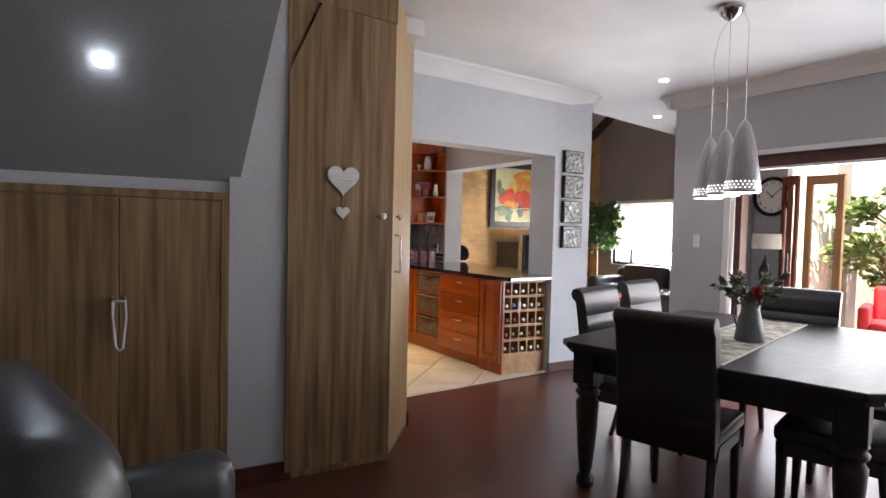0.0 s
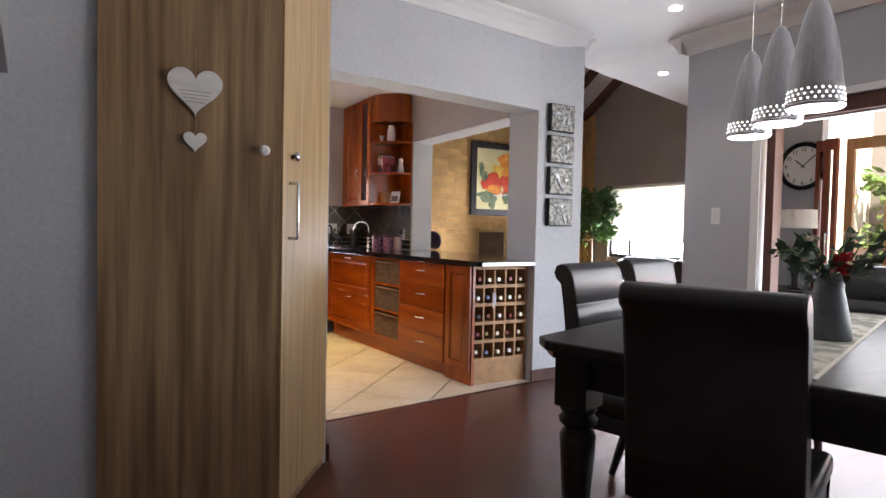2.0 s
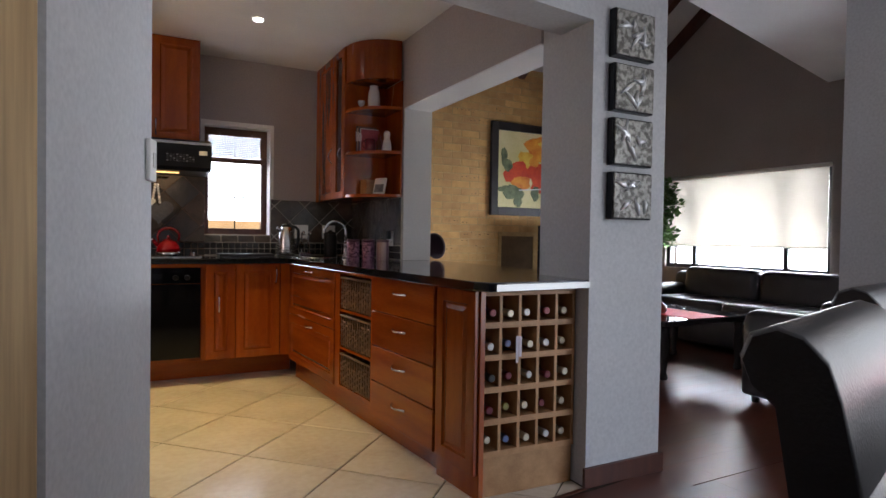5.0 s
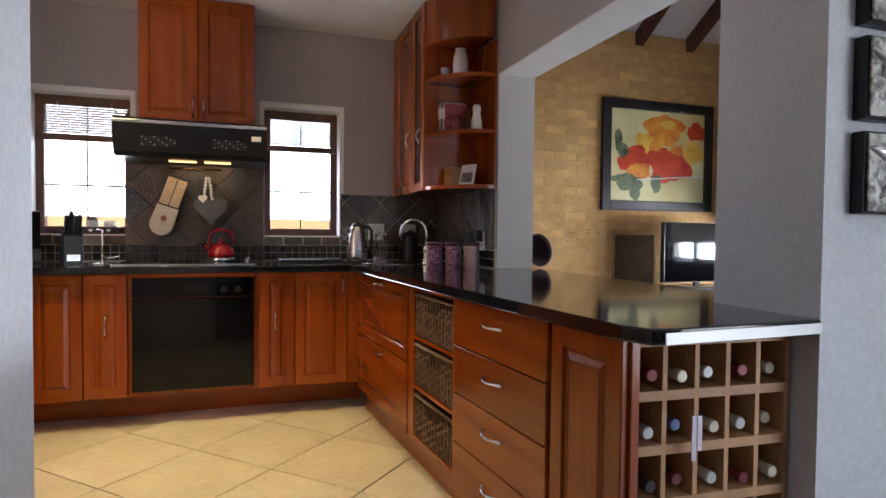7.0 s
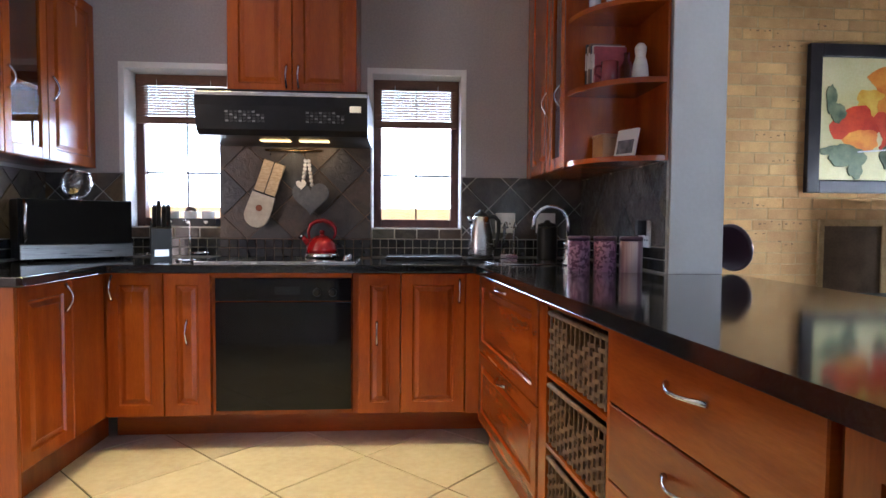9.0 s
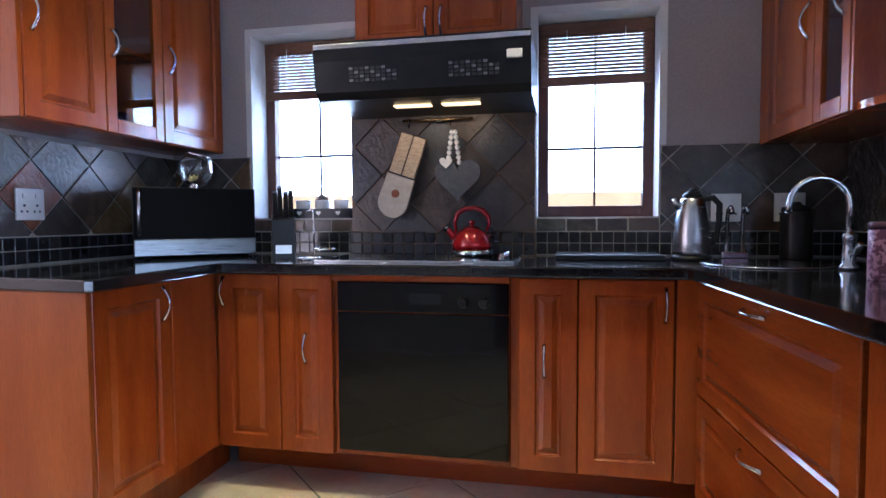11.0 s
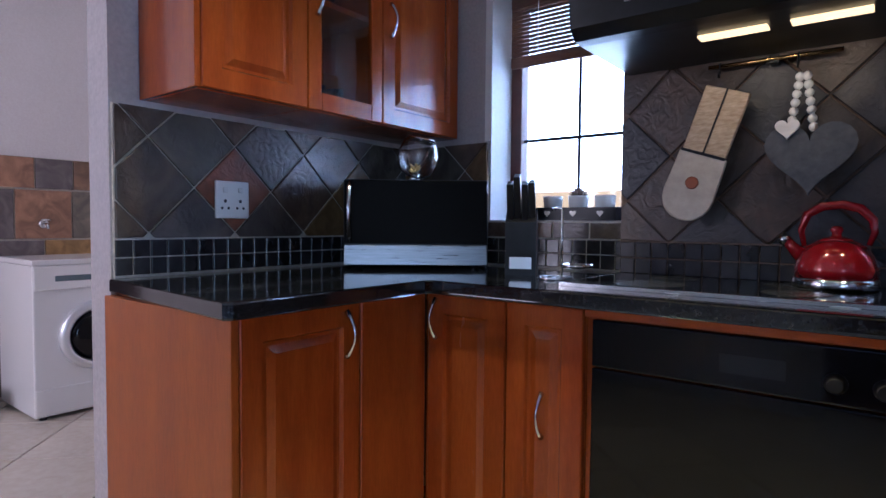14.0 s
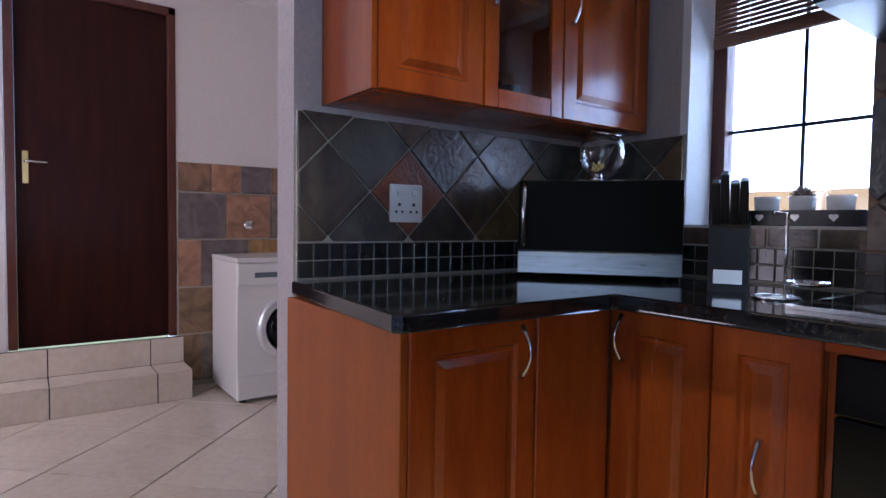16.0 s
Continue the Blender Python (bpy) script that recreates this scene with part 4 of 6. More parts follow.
def splashback(name, m, w, z0, z1, side, off, label, mosaic=True, diag=True, stone=None, special=None):
    """A grouted slab against the wall in m's plane (x along, y up, z out), diagonal slate above two rows of mosaic."""
    s = struct(name, box(bmesh.new(), 0.0, w, z0, z1, 0.0, 0.010, m=m), M_lightgrout, label, "splashback")
    zm = 1.008
    if mosaic:
        n = max(1, round(w / 0.0485))
        for r_ in range(2):
            for k in range(n):
                x, z = w * k / n, 0.906 + r_ * 0.050
                tile_piece([(x, z), (x + w / n, z), (x + w / n, z + 0.050), (x, z + 0.050)], 0.016, m, M_mosaic, s, "tile", 0.0022)
    if diag:
        diagonal_tiles(s, m @ Matrix.Translation((0, zm, 0)), w, z1 - zm, side, stone or M_slate, off, 0.018, special=special)
    return s


def wall_plane(x, y, ang):
    """x along the wall to the right as one faces it, y up, z out of the wall."""
    return Matrix.Translation((x, y, 0)) @ Matrix.Rotation(radians(ang), 4, "Z") @ Matrix.Rotation(Q, 4, "X")


sl = splashback("splashback_left", wall_plane(LEFT + 0.001, 5.955, 90), 1.189, TOP + 0.001, 1.372, 0.191, (0.226, 0.149), "riven slate splashback in brown, rust and blue-grey", special={(0, -1)})
splashback("splashback_corner", wall_plane(LEFT + 0.02, BACK - 0.001, 0), 0.415, TOP + 0.001, 1.37, 0.182, (0.05, 0.0), "riven slate splashback beside the window")
s1 = splashback("splashback_window", wall_plane(1.797, BACK - 0.001, 0), 0.555, TOP + 0.001, 1.066, 0.155, (0, 0), "dark tiles under the kitchen window", True, False)
for k in range(4):
    tile_piece([(0.138 * k, 1.009), (0.138 * (k + 1), 1.009), (0.138 * (k + 1), 1.065), (0.138 * k, 1.065)], 0.016, wall_plane(1.797, BACK - 0.001, 0), M_slate, s1, "tile", 0.003)
s2 = splashback("splashback_window_sink", wall_plane(3.182, BACK - 0.001, 0), 0.52, TOP + 0.001, 1.066, 0.155, (0, 0), "dark tiles under the sink window", True, False)
for k in range(4):
    tile_piece([(0.13 * k, 1.009), (0.13 * (k + 1), 1.009), (0.13 * (k + 1), 1.065), (0.13 * k, 1.065)], 0.016, wall_plane(3.182, BACK - 0.001, 0), M_slate, s2, "tile", 0.003)
splashback("splashback_sink", wall_plane(3.703, BACK - 0.001, 0), 0.715, TOP + 0.001, 1.37, 0.182, (0.03, 0.05), "dark slate splashback behind the kettle")
splashback("splashback_right", wall_plane(RIGHT - 0.001, BACK - 0.012, -90), 1.105, TOP + 0.001, 1.36, 0.26, (0.12, 0.0), "glossy riven slate splashback behind the sink", stone=M_slate_gloss)
ps = struct("splashback_stove", boxes((2.35, 3.18, 7.05, BACK - 0.001, TOP + 0.001, 1.74)), surf("brown_grout", (0.13, 0.09, 0.06), (0.19, 0.13, 0.09), 30, 0.9, 0.2), "slate clad panel behind the hob", "splashback")
pm = wall_plane(2.35, 7.05, 0)
for r_ in range(2):
    for k in range(17):
        x, z = 0.83 * k / 17, 0.906 + r_ * 0.05
        tile_piece([(x, z), (x + 0.83 / 17, z), (x + 0.83 / 17, z + 0.05), (x, z + 0.05)], 0.006, pm, M_mosaic, ps, "tile", 0.0022)
diagonal_tiles(ps, pm @ Matrix.Translation((0, 1.008, 0)), 0.83, 0.72, 0.184, M_slate_dark, (0.54, 0.385), 0.008, 0.003)


# ---- kitchen: fittings and things on the worktop ----
def socket(m, label, group="wall sockets", n=2):
    s = thing("wall_socket", m, label, "socket", group)
    part("plate", boxes((-0.058, 0.058, -0.009, 0.0, -0.058, 0.058), bevel=0.003), M_whitepl, s)
    for sx in (-0.026, 0.026):
        for hx, hz, hr in ((0, -0.004, 0.0055), (-0.011, -0.026, 0.0045), (0.011, -0.026, 0.0045)):
            part("socket_hole", lathe([(hr, 0.0), (hr, 0.0008), (hr * 0.9, 0.001)], 10), M_black, s, "", pose(sx + hx, -0.0088, hz, 90))
        part("rocker", boxes((sx - 0.008, sx + 0.008, -0.013, -0.009, 0.022, 0.038), bevel=0.002), M_ceramic, s)
    return s


socket(pose(LEFT + 0.0205, 6.30, 1.125, 0, 0, 90), "white double wall socket on the slate tiles")
socket(pose(3.96, BACK - 0.0205, 1.105), "white double wall socket behind the kettle")
socket(pose(4.20, BACK - 0.0205, 1.105), "white double wall socket behind the mixer taps")
socket(pose(RIGHT - 0.0205, 6.20, 1.06, 0, 0, -90), "white double wall socket with a black plug")
solid("plug", boxes((-0.02, 0.02, -0.05, -0.012, -0.02, 0.045), bevel=0.006), M_black, "black plug in the wall socket", "plug", at=pose(RIGHT - 0.022, 6.175, 1.075, 0, 0, -90))

# microwave oven set across the corner
mw = thing("microwave_oven", pose(1.565, 6.60, TOP, 0, 0, 40), "black microwave oven with a steel lower band", "microwave")
part("casing", boxes((0.0, 0.49, 0.012, 0.255, 0.012, 0.305), bevel=0.006), M_black, mw)
part("door", boxes((0.004, 0.486, 0.0, 0.0115, 0.088, 0.302), bevel=0.004), plain("smoked_door_black", (0.004, 0.004, 0.005), 0.4, spec=0.04), mw)
part("lower_band", boxes((0.002, 0.488, -0.003, 0.0115, 0.014, 0.084), bevel=0.003), surf("dull_steel_band", (0.17, 0.17, 0.175), (0.25, 0.25, 0.255), 10, 0.3, 0.05, (1, 1, 14), metal=1.0), mw, "brushed steel control band")
for fx in (0.05, 0.45):
    part("foot", lathe([(0.014, 0), (0.014, 0.0115)], 12), M_black, mw, "", pose(fx, 0.05, 0))
    part("foot", lathe([(0.014, 0), (0.014, 0.0115)], 12), M_black, mw, "", pose(fx, 0.22, 0))
part("door_handle", tube([(0.022, -0.002, 0.10), (0.022, -0.028, 0.115), (0.022, -0.028, 0.275), (0.022, -0.002, 0.29)], 0.008, 8), M_chrome, mw, "chrome vertical handle")
gb = thing("glass_terrarium", pose(1.70, 6.81, TOP + 0.306), "tilted clear glass bowl with dried flowers on the microwave", "ornament")
part("bowl", lathe([(0.03, 0.0), (0.055, 0.018), (0.070, 0.05), (0.072, 0.085), (0.060, 0.118), (0.046, 0.135), (0.044, 0.134), (0.058, 0.117), (0.069, 0.085), (0.067, 0.05), (0.052, 0.02), (0.03, 0.003)], 28), M_glass, gb, "", pose(0, 0, 0.012, 0, 14, 0))
part("rim", tube([(0.046 * math.cos(a), 0.046 * math.sin(a), 0.136) for a in [2 * math.pi * k / 24 for k in range(25)]], 0.0028, 6), M_chrome, gb, "", pose(0, 0, 0.012, 0, 14, 0))
bm = bmesh.new()
rf = random.Random(5)
for k in range(16):
    a, e = rf.uniform(0, 6.28), rf.uniform(0.3, 1.4)
    L = rf.uniform(0.02, 0.035)
    d = Vector((math.cos(a) * math.cos(e), math.sin(a) * math.cos(e), math.sin(e)))
    tube([Vector((0, 0, 0.03)), Vector((0, 0, 0.03)) + d * L * 0.6, Vector((0, 0, 0.03)) + d * L], [0.002, 0.005, 0.001], 5, bm)
part("dried_flower", bm, plain("straw_yellow", (0.62, 0.44, 0.14), 0.8), gb, "pale yellow dried flower")
part("foot", lathe([(0.022, 0.0), (0.016, 0.008), (0.02, 0.02)], 18), M_chrome, gb)

# knife block
kb = thing("knife_block", pose(2.10, 6.87, TOP, 0, 0, 25) @ Matrix.Diagonal((0.95, 0.95, 1.02, 1)), "black knife block with black-handled knives", "knife block")
part("block", prism([(-0.075, 0.0), (0.055, 0.0), (0.055, 0.09), (-0.02, 0.20), (-0.075, 0.16)], -0.05, 0.05, None, Matrix(((0, 0, 1, 0), (1, 0, 0, 0), (0, 1, 0, 0), (0, 0, 0, 1)))), M_black, kb)
part("label_plate", boxes((-0.035, 0.035, -0.0775, -0.0755, 0.02, 0.055)), M_silver, kb)
for kx, kz, kl in ((-0.034, 0.0, 0.12), (-0.012, 0.012, 0.13), (0.012, 0.004, 0.115), (0.034, 0.014, 0.11)):
    part("knife_handle", boxes((kx - 0.0105, kx + 0.0105, -0.018, 0.018, 0.0, kl), bevel=0.004), M_black, kb, "", pose(0, -0.045, 0.165 + kz, 22))
# jewellery style glass stand
st = thing("wire_stand", pose(2.265, 6.77, TOP), "chrome wire stand with a small dish", "stand")
part("base_ring", tube([(0.05 * math.cos(a), 0.05 * math.sin(a), 0.004) for a in [2 * math.pi * k / 20 for k in range(21)]], 0.003, 6), M_chrome, st)
part("base_plate", lathe([(0.048, 0.0), (0.048, 0.002), (0.046, 0.003)], 20), M_chrome, st)
part("stem", tube([(0.02, 0, 0.003), (0.02, 0, 0.20), (0.0, 0, 0.203), (-0.012, 0, 0.198)], 0.004, 8), M_chrome, st)
part("dish", lathe([(0.03, 0.035), (0.045, 0.038), (0.047, 0.046), (0.044, 0.040)], 18), M_chrome, st, "", pose(0.065, 0, 0))
# tray with three pots on the window sill
tr = thing("pot_tray", pose(2.135, 7.205, 1.073), "dark wooden tray with white hearts on the window sill", "tray")
part("tray", boxes((-0.155, 0.155, -0.045, 0.045, 0.0, 0.008), (-0.155, 0.155, -0.045, -0.038, 0.008, 0.045), (-0.155, 0.155, 0.038, 0.045, 0.008, 0.045), (-0.155, -0.148, -0.038, 0.038, 0.008, 0.045), (0.148, 0.155, -0.038, 0.038, 0.008, 0.045)), M_black, tr)
for px in (-0.10, 0.0, 0.10):
    part("heart_motif", prism(heart(0.024), 0.0, 0.002, None, pose(px, -0.0452, 0.024) @ FLAT_Y), M_ceramic, tr, "white heart motif")
for k, px in enumerate((-0.10, 0.0, 0.10)):
    pt = thing("plant_pot", pose(2.135 + px, 7.205, 1.082), "white ceramic pot with a small succulent" if k == 1 else "plain white ceramic pot in the tray", "pot", "pots on the sill")
    part("pot", lathe([(0.030, 0.0), (0.036, 0.07), (0.037, 0.078), (0.033, 0.078), (0.032, 0.066)], 20), M_ceramic, pt)
    if k == 1:
        bm = bmesh.new()
        for q in range(26):
            a, e = q * 2.4, 0.25 + 1.2 * (q / 26)
            d = Vector((math.cos(a) * math.cos(e), math.sin(a) * math.cos(e), math.sin(e)))
            o = Vector((0, 0, 0.072))
            tube([o, o + d * 0.022, o + d * 0.038], [0.003, 0.0065, 0.001], 5, bm)
        part("succulent", bm, surf("grey_red_succulent", (0.10, 0.12, 0.07), (0.25, 0.12, 0.10), 40, 0.6, 0.1), pt)

# red whistling kettle on the hob
kt = thing("stovetop_kettle", pose(2.92, 6.95, TOP + 0.0085), "shiny red enamel whistling kettle on the hob", "kettle")
part("base_band", lathe([(0.088, 0.0), (0.092, 0.006), (0.090, 0.020), (0.086, 0.026)], 32), M_chrome, kt)
part("body", lathe([(0.087, 0.0262), (0.086, 0.05), (0.078, 0.078), (0.062, 0.100), (0.044, 0.112), (0.040, 0.114)], 32), M_red, kt)
part("lid", lathe([(0.040, 0.1142), (0.030, 0.121), (0.012, 0.126), (0.010, 0.132), (0.015, 0.140), (0.012, 0.148), (0.004, 0.151)], 24), M_red, kt)
part("spout", tube([(-0.070, 0, 0.075), (-0.092, 0, 0.098), (-0.104, 0, 0.112)], [0.020, 0.014, 0.013], 14), M_red, kt)
part("whistle_cap", tube([(-0.102, 0, 0.110), (-0.118, 0, 0.122)], [0.016, 0.014], 12), M_chrome, kt)
part("handle", tube([(-0.066, 0, 0.10), (-0.074, 0, 0.14), (-0.062, 0, 0.178), (-0.03, 0, 0.198), (0.01, 0, 0.202), (0.045, 0, 0.192), (0.070, 0, 0.165), (0.074, 0, 0.135), (0.064, 0, 0.105)], [0.006, 0.008, 0.0105, 0.0115, 0.0115, 0.0115, 0.0105, 0.008, 0.006], 10), M_red, kt)
# black slab (chopping board) and steel kettle
solid("chopping_board", boxes((3.27, 3.68, 6.83, 7.08, TOP + 0.0005, TOP + 0.022), bevel=0.004), M_black, "black chopping board lying on the worktop", "chopping board")
ek = thing("electric_kettle", pose(3.79, 6.93, TOP), "brushed steel cordless kettle with a black handle", "kettle")
part("base", lathe([(0.075, 0.0), (0.078, 0.006), (0.074, 0.016), (0.066, 0.020)], 28), M_black, ek)
part("jug", lathe([(0.068, 0.0205), (0.071, 0.03), (0.070, 0.08), (0.063, 0.15), (0.052, 0.205), (0.044, 0.235), (0.040, 0.24)], 32), M_steel, ek)
part("lid", lathe([(0.040, 0.2402), (0.034, 0.256), (0.016, 0.266), (0.010, 0.275), (0.004, 0.277)], 24), M_black, ek)
part("spout", tube([(-0.046, 0, 0.205), (-0.062, 0, 0.225), (-0.068, 0, 0.24)], [0.02, 0.012, 0.008], 10), M_steel, ek)
part("handle", tube([(0.040, 0, 0.235), (0.075, 0, 0.240), (0.098, 0, 0.215), (0.098, 0, 0.15), (0.088, 0, 0.08), (0.070, 0, 0.055)], [0.010, 0.012, 0.012, 0.011, 0.010, 0.008], 10), M_black, ek)
# round sink, its tap and the water filter tap
sk = thing("sink", pose(3.98, 6.70, TOP), "round steel sink bowl set in the granite", "sink")
part("rim", lathe([(0.185, 0.0005), (0.205, 0.0008), (0.208, 0.004), (0.200, 0.006), (0.185, 0.005)], 40), M_chrome, sk)
part("bowl_floor", lathe([(0.184, 0.001), (0.184, 0.0025), (0.18, 0.003)], 40), M_steel, sk)
tp = thing("kitchen_tap", pose(4.16, 6.52, TOP), "chrome swan-neck mixer tap by the sink", "tap")
part("base", lathe([(0.028, 0.0), (0.028, 0.012), (0.020, 0.02), (0.018, 0.09), (0.022, 0.10), (0.018, 0.115)], 20), M_chrome, tp)
part("neck", tube([(0, 0, 0.11), (0, 0, 0.20)] + [(-0.085 + 0.085 * math.cos(a), 0, 0.20 + 0.085 * math.sin(a)) for a in [math.pi * k / 10 for k in range(1, 11)]] + [(-0.172, 0, 0.175)], 0.010, 10), M_chrome, tp)
part("lever", tube([(0.0, -0.02, 0.055), (0.0, -0.05, 0.06), (0.0, -0.075, 0.085)], [0.012, 0.009, 0.007], 10), M_chrome, tp)
wf = thing("filter_tap", pose(3.955, 6.98, TOP), "small chrome twin taps against the tiles", "tap")
part("base", boxes((-0.05, 0.05, -0.025, 0.025, 0.0, 0.03), bevel=0.006), M_chrome, wf)
for fx in (-0.025, 0.03):
    part("neck", tube([(fx, 0, 0.03), (fx, 0, 0.16), (fx, -0.012, 0.195), (fx, -0.045, 0.205), (fx, -0.07, 0.18)], 0.008, 8), M_chrome, wf)
cm = thing("coffee_canister", pose(4.17, 6.96, TOP), "dark glossy canister beside the taps", "canister")
part("body", lathe([(0.054, 0.0), (0.056, 0.01), (0.056, 0.17), (0.052, 0.185)], 26), M_black, cm)
part("lid", lathe([(0.053, 0.1855), (0.053, 0.20), (0.02, 0.21), (0.012, 0.222)], 24), M_black, cm)
# patterned tins
M_tinA = surf("purple_patterned_tin", (0.075, 0.016, 0.062), (0.28, 0.14, 0.24), 70, 0.35, 0.1, contrast=(0.46, 0.54), detail=1)
M_tinB = surf("mauve_striped_tin", (0.22, 0.12, 0.17), (0.46, 0.36, 0.38), 40, 0.35, 0.05, (1, 1, 0.02), contrast=(0.42, 0.58))
M_tinlid = plain("dark_purple_lid", (0.05, 0.015, 0.045), 0.3)
for k, (tx, ty, tm) in enumerate(((4.115, 6.20, M_tinA), (4.218, 6.165, M_tinA), (4.318, 6.13, M_tinB))):
    tn = thing("storage_tin", pose(tx, ty, TOP, 0, 0, 4 * k), "purple patterned storage tin with a dark lid" if k < 2 else "mauve striped storage tin with a dark lid", "tin", "storage tins")
    part("tin", lathe([(0.046, 0.0), (0.047, 0.003), (0.047, 0.128), (0.045, 0.131)], 28), tm, tn)
    part("lid", lathe([(0.048, 0.1312), (0.048, 0.146), (0.043, 0.150)], 28), M_tinlid, tn)
solid("round_board", lathe([(0.09, 0.0), (0.10, 0.008), (0.10, 0.016), (0.09, 0.022)], 32), plain("dark_plum_lacquer", (0.03, 0.012, 0.02), 0.3), "dark round platter leaning against the wall end", "platter", at=pose(4.72, 6.08, TOP + 0.105, 0, 82, 20))

# things on the end shelf
def book(m, h, t, d, colour, n):
    b = thing("book", m, "upright book with a %s spine on the end shelf" % n, "book", "books on the shelf")
    part("cover", boxes((0.0, t, 0.0, d, 0.0, h), bevel=0.0015), colour, b)
    part("spine_label", boxes((t * 0.15, t * 0.85, -0.001, 0.0, h * 0.45, h * 0.8)), M_whitepl, b)
    return b


BC = [(n, surf("book_" + n.replace(" ", "_"), tuple(0.8 * v for v in c), c, 30, 0.6, 0.1)) for n, c in (("dark blue", (0.03, 0.05, 0.10)), ("cream", (0.55, 0.48, 0.38)), ("brown", (0.16, 0.08, 0.04)), ("pink", (0.40, 0.07, 0.09)), ("white", (0.65, 0.62, 0.58)), ("black", (0.02, 0.02, 0.022)))]
bx = 0.0
for k, (h, t, ci) in enumerate(((0.205, 0.022, 5), (0.19, 0.018, 1), (0.195, 0.026, 2), (0.18, 0.02, 0), (0.175, 0.018, 4), (0.165, 0.016, 3))):
    book(pose(4.175, 6.345 - bx, 1.6975, 0, 0, -90), h, t, 0.14, BC[ci][1], BC[ci][0])
    bx += t + 0.002
jg = thing("pink_mug", pose(4.23, 6.185, 1.6975), "pink glazed mug beside the books", "mug")
part("mug", lathe([(0.03, 0), (0.036, 0.006), (0.037, 0.09), (0.034, 0.09), (0.033, 0.01)], 20), plain("pink_glaze", (0.20, 0.03, 0.04), 0.2, 0, 0.5), jg)
part("handle", tube([(-0.036, 0, 0.075), (-0.06, 0, 0.07), (-0.064, 0, 0.04), (-0.036, 0, 0.022)], 0.005, 8), plain("pink_glaze_handle", (0.20, 0.03, 0.04), 0.2, 0, 0.5), jg)
fg = solid("figurine", lathe([(0.028, 0), (0.034, 0.01), (0.030, 0.06), (0.020, 0.10), (0.024, 0.115), (0.024, 0.135), (0.012, 0.15)], 18), M_whitewood, "pale stone figurine on the end shelf", "figurine", at=pose(4.335, 6.115, 1.6975), smooth=True)
solid("bottle", lathe([(0.026, 0), (0.028, 0.004), (0.028, 0.07), (0.012, 0.095), (0.012, 0.12), (0.014, 0.125)], 16), M_glass, "small clear glass bottle on the end shelf", "bottle", at=pose(4.30, 6.17, 1.6975), smooth=True)
vs = solid("white_jug", lathe([(0.035, 0), (0.044, 0.01), (0.046, 0.08), (0.040, 0.13), (0.030, 0.155), (0.034, 0.17), (0.030, 0.17)], 20), M_ceramic, "white ceramic jug on the top end shelf", "jug", at=pose(4.27, 6.22, 2.0175), smooth=True)
solid("egg_cup", lathe([(0.02, 0), (0.012, 0.02), (0.012, 0.03), (0.024, 0.045), (0.026, 0.07), (0.022, 0.07)], 16), M_ceramic, "small white egg cup on the top end shelf", "cup", at=pose(4.20, 6.30, 2.0175), smooth=True)
cd = thing("recipe_box", pose(4.21, 6.33, 1.3825, 0, 0, -80), "pale wooden recipe box on the lowest end shelf", "box")
part("box", boxes((0.0, 0.09, 0.0, 0.12, 0.0, 0.10), bevel=0.003), M_rackwood, cd)
part("lid", boxes((-0.003, 0.093, -0.003, 0.123, 0.1005, 0.115), bevel=0.003), M_rackwood, cd)
ms = thing("photo_frame", pose(4.29, 6.17, 1.3825, -14, 0, -62), "white photo frame with a dark picture on the lowest shelf", "picture frame")
part("frame", boxes((-0.055, 0.055, 0.0, 0.012, 0.0, 0.13), bevel=0.003), M_whitepl, ms)
part("picture", boxes((-0.042, 0.042, -0.001, 0.0, 0.02, 0.08)), surf("grey_print", (0.04, 0.045, 0.06), (0.22, 0.20, 0.22), 30, 0.4, 0.0), ms)
solid("ceiling_light", lathe([(0.032, 0.0), (0.032, 0.006), (0.025, 0.008)], 28), M_lamp_on, "lit recessed ceiling light in the kitchen", "ceiling light", "kitchen downlights", pose(3.42, 6.14, CEIL - 0.0081), True)
sw = thing("light_switch", pose(2.752, 3.842, 1.262, 0, 0, 73.6), "white light switch on the wall end", "switch")
part("plate", boxes((-0.028, 0.028, -0.014, -0.001, -0.055, 0.055), bevel=0.004), M_whitepl, sw)
part("rocker", boxes((-0.01, 0.01, -0.018, -0.014, -0.02, 0.02), bevel=0.002), M_ceramic, sw)

# ---- laundry ----
ld = thing("back_door", pose(-1.03, 5.265, 0.335, 0, 0, 90), "dark reddish timber door closed above two tiled steps", "door")
part("leaf", boxes((0.045, 0.81, 0.03, 0.07, 0.0, 1.985), bevel=0.003), M_backdoor, ld)
part("frame", boxes((0.0, 0.044, -0.006, 0.10, 0.0, 2.03), (0.811, 0.855, -0.006, 0.10, 0.0, 2.03), (0.0, 0.855, -0.006, 0.10, 1.986, 2.034), bevel=0.003), M_redwood, ld)
part("escutcheon", boxes((0.075, 0.105, 0.022, 0.0295, 0.92, 1.10), bevel=0.005), plain("aged_brass", (0.50, 0.36, 0.14), 0.3, 1.0), ld)
part("lever_handle", tube([(0.09, 0.022, 1.04), (0.09, -0.02, 1.04), (0.10, -0.026, 1.04), (0.19, -0.026, 1.038)], 0.007, 8), M_chrome, ld)
stp = thing("tiled_steps", pose(-1.03, 5.0, 0), "two low steps clad in cream tiles under the door", "steps")
part("core", boxes((0.003, 0.277, 0.0, 1.148, 0.0, 0.165), (0.003, 0.045, 0.0, 1.148, 0.165, 0.33)), M_grout, stp)
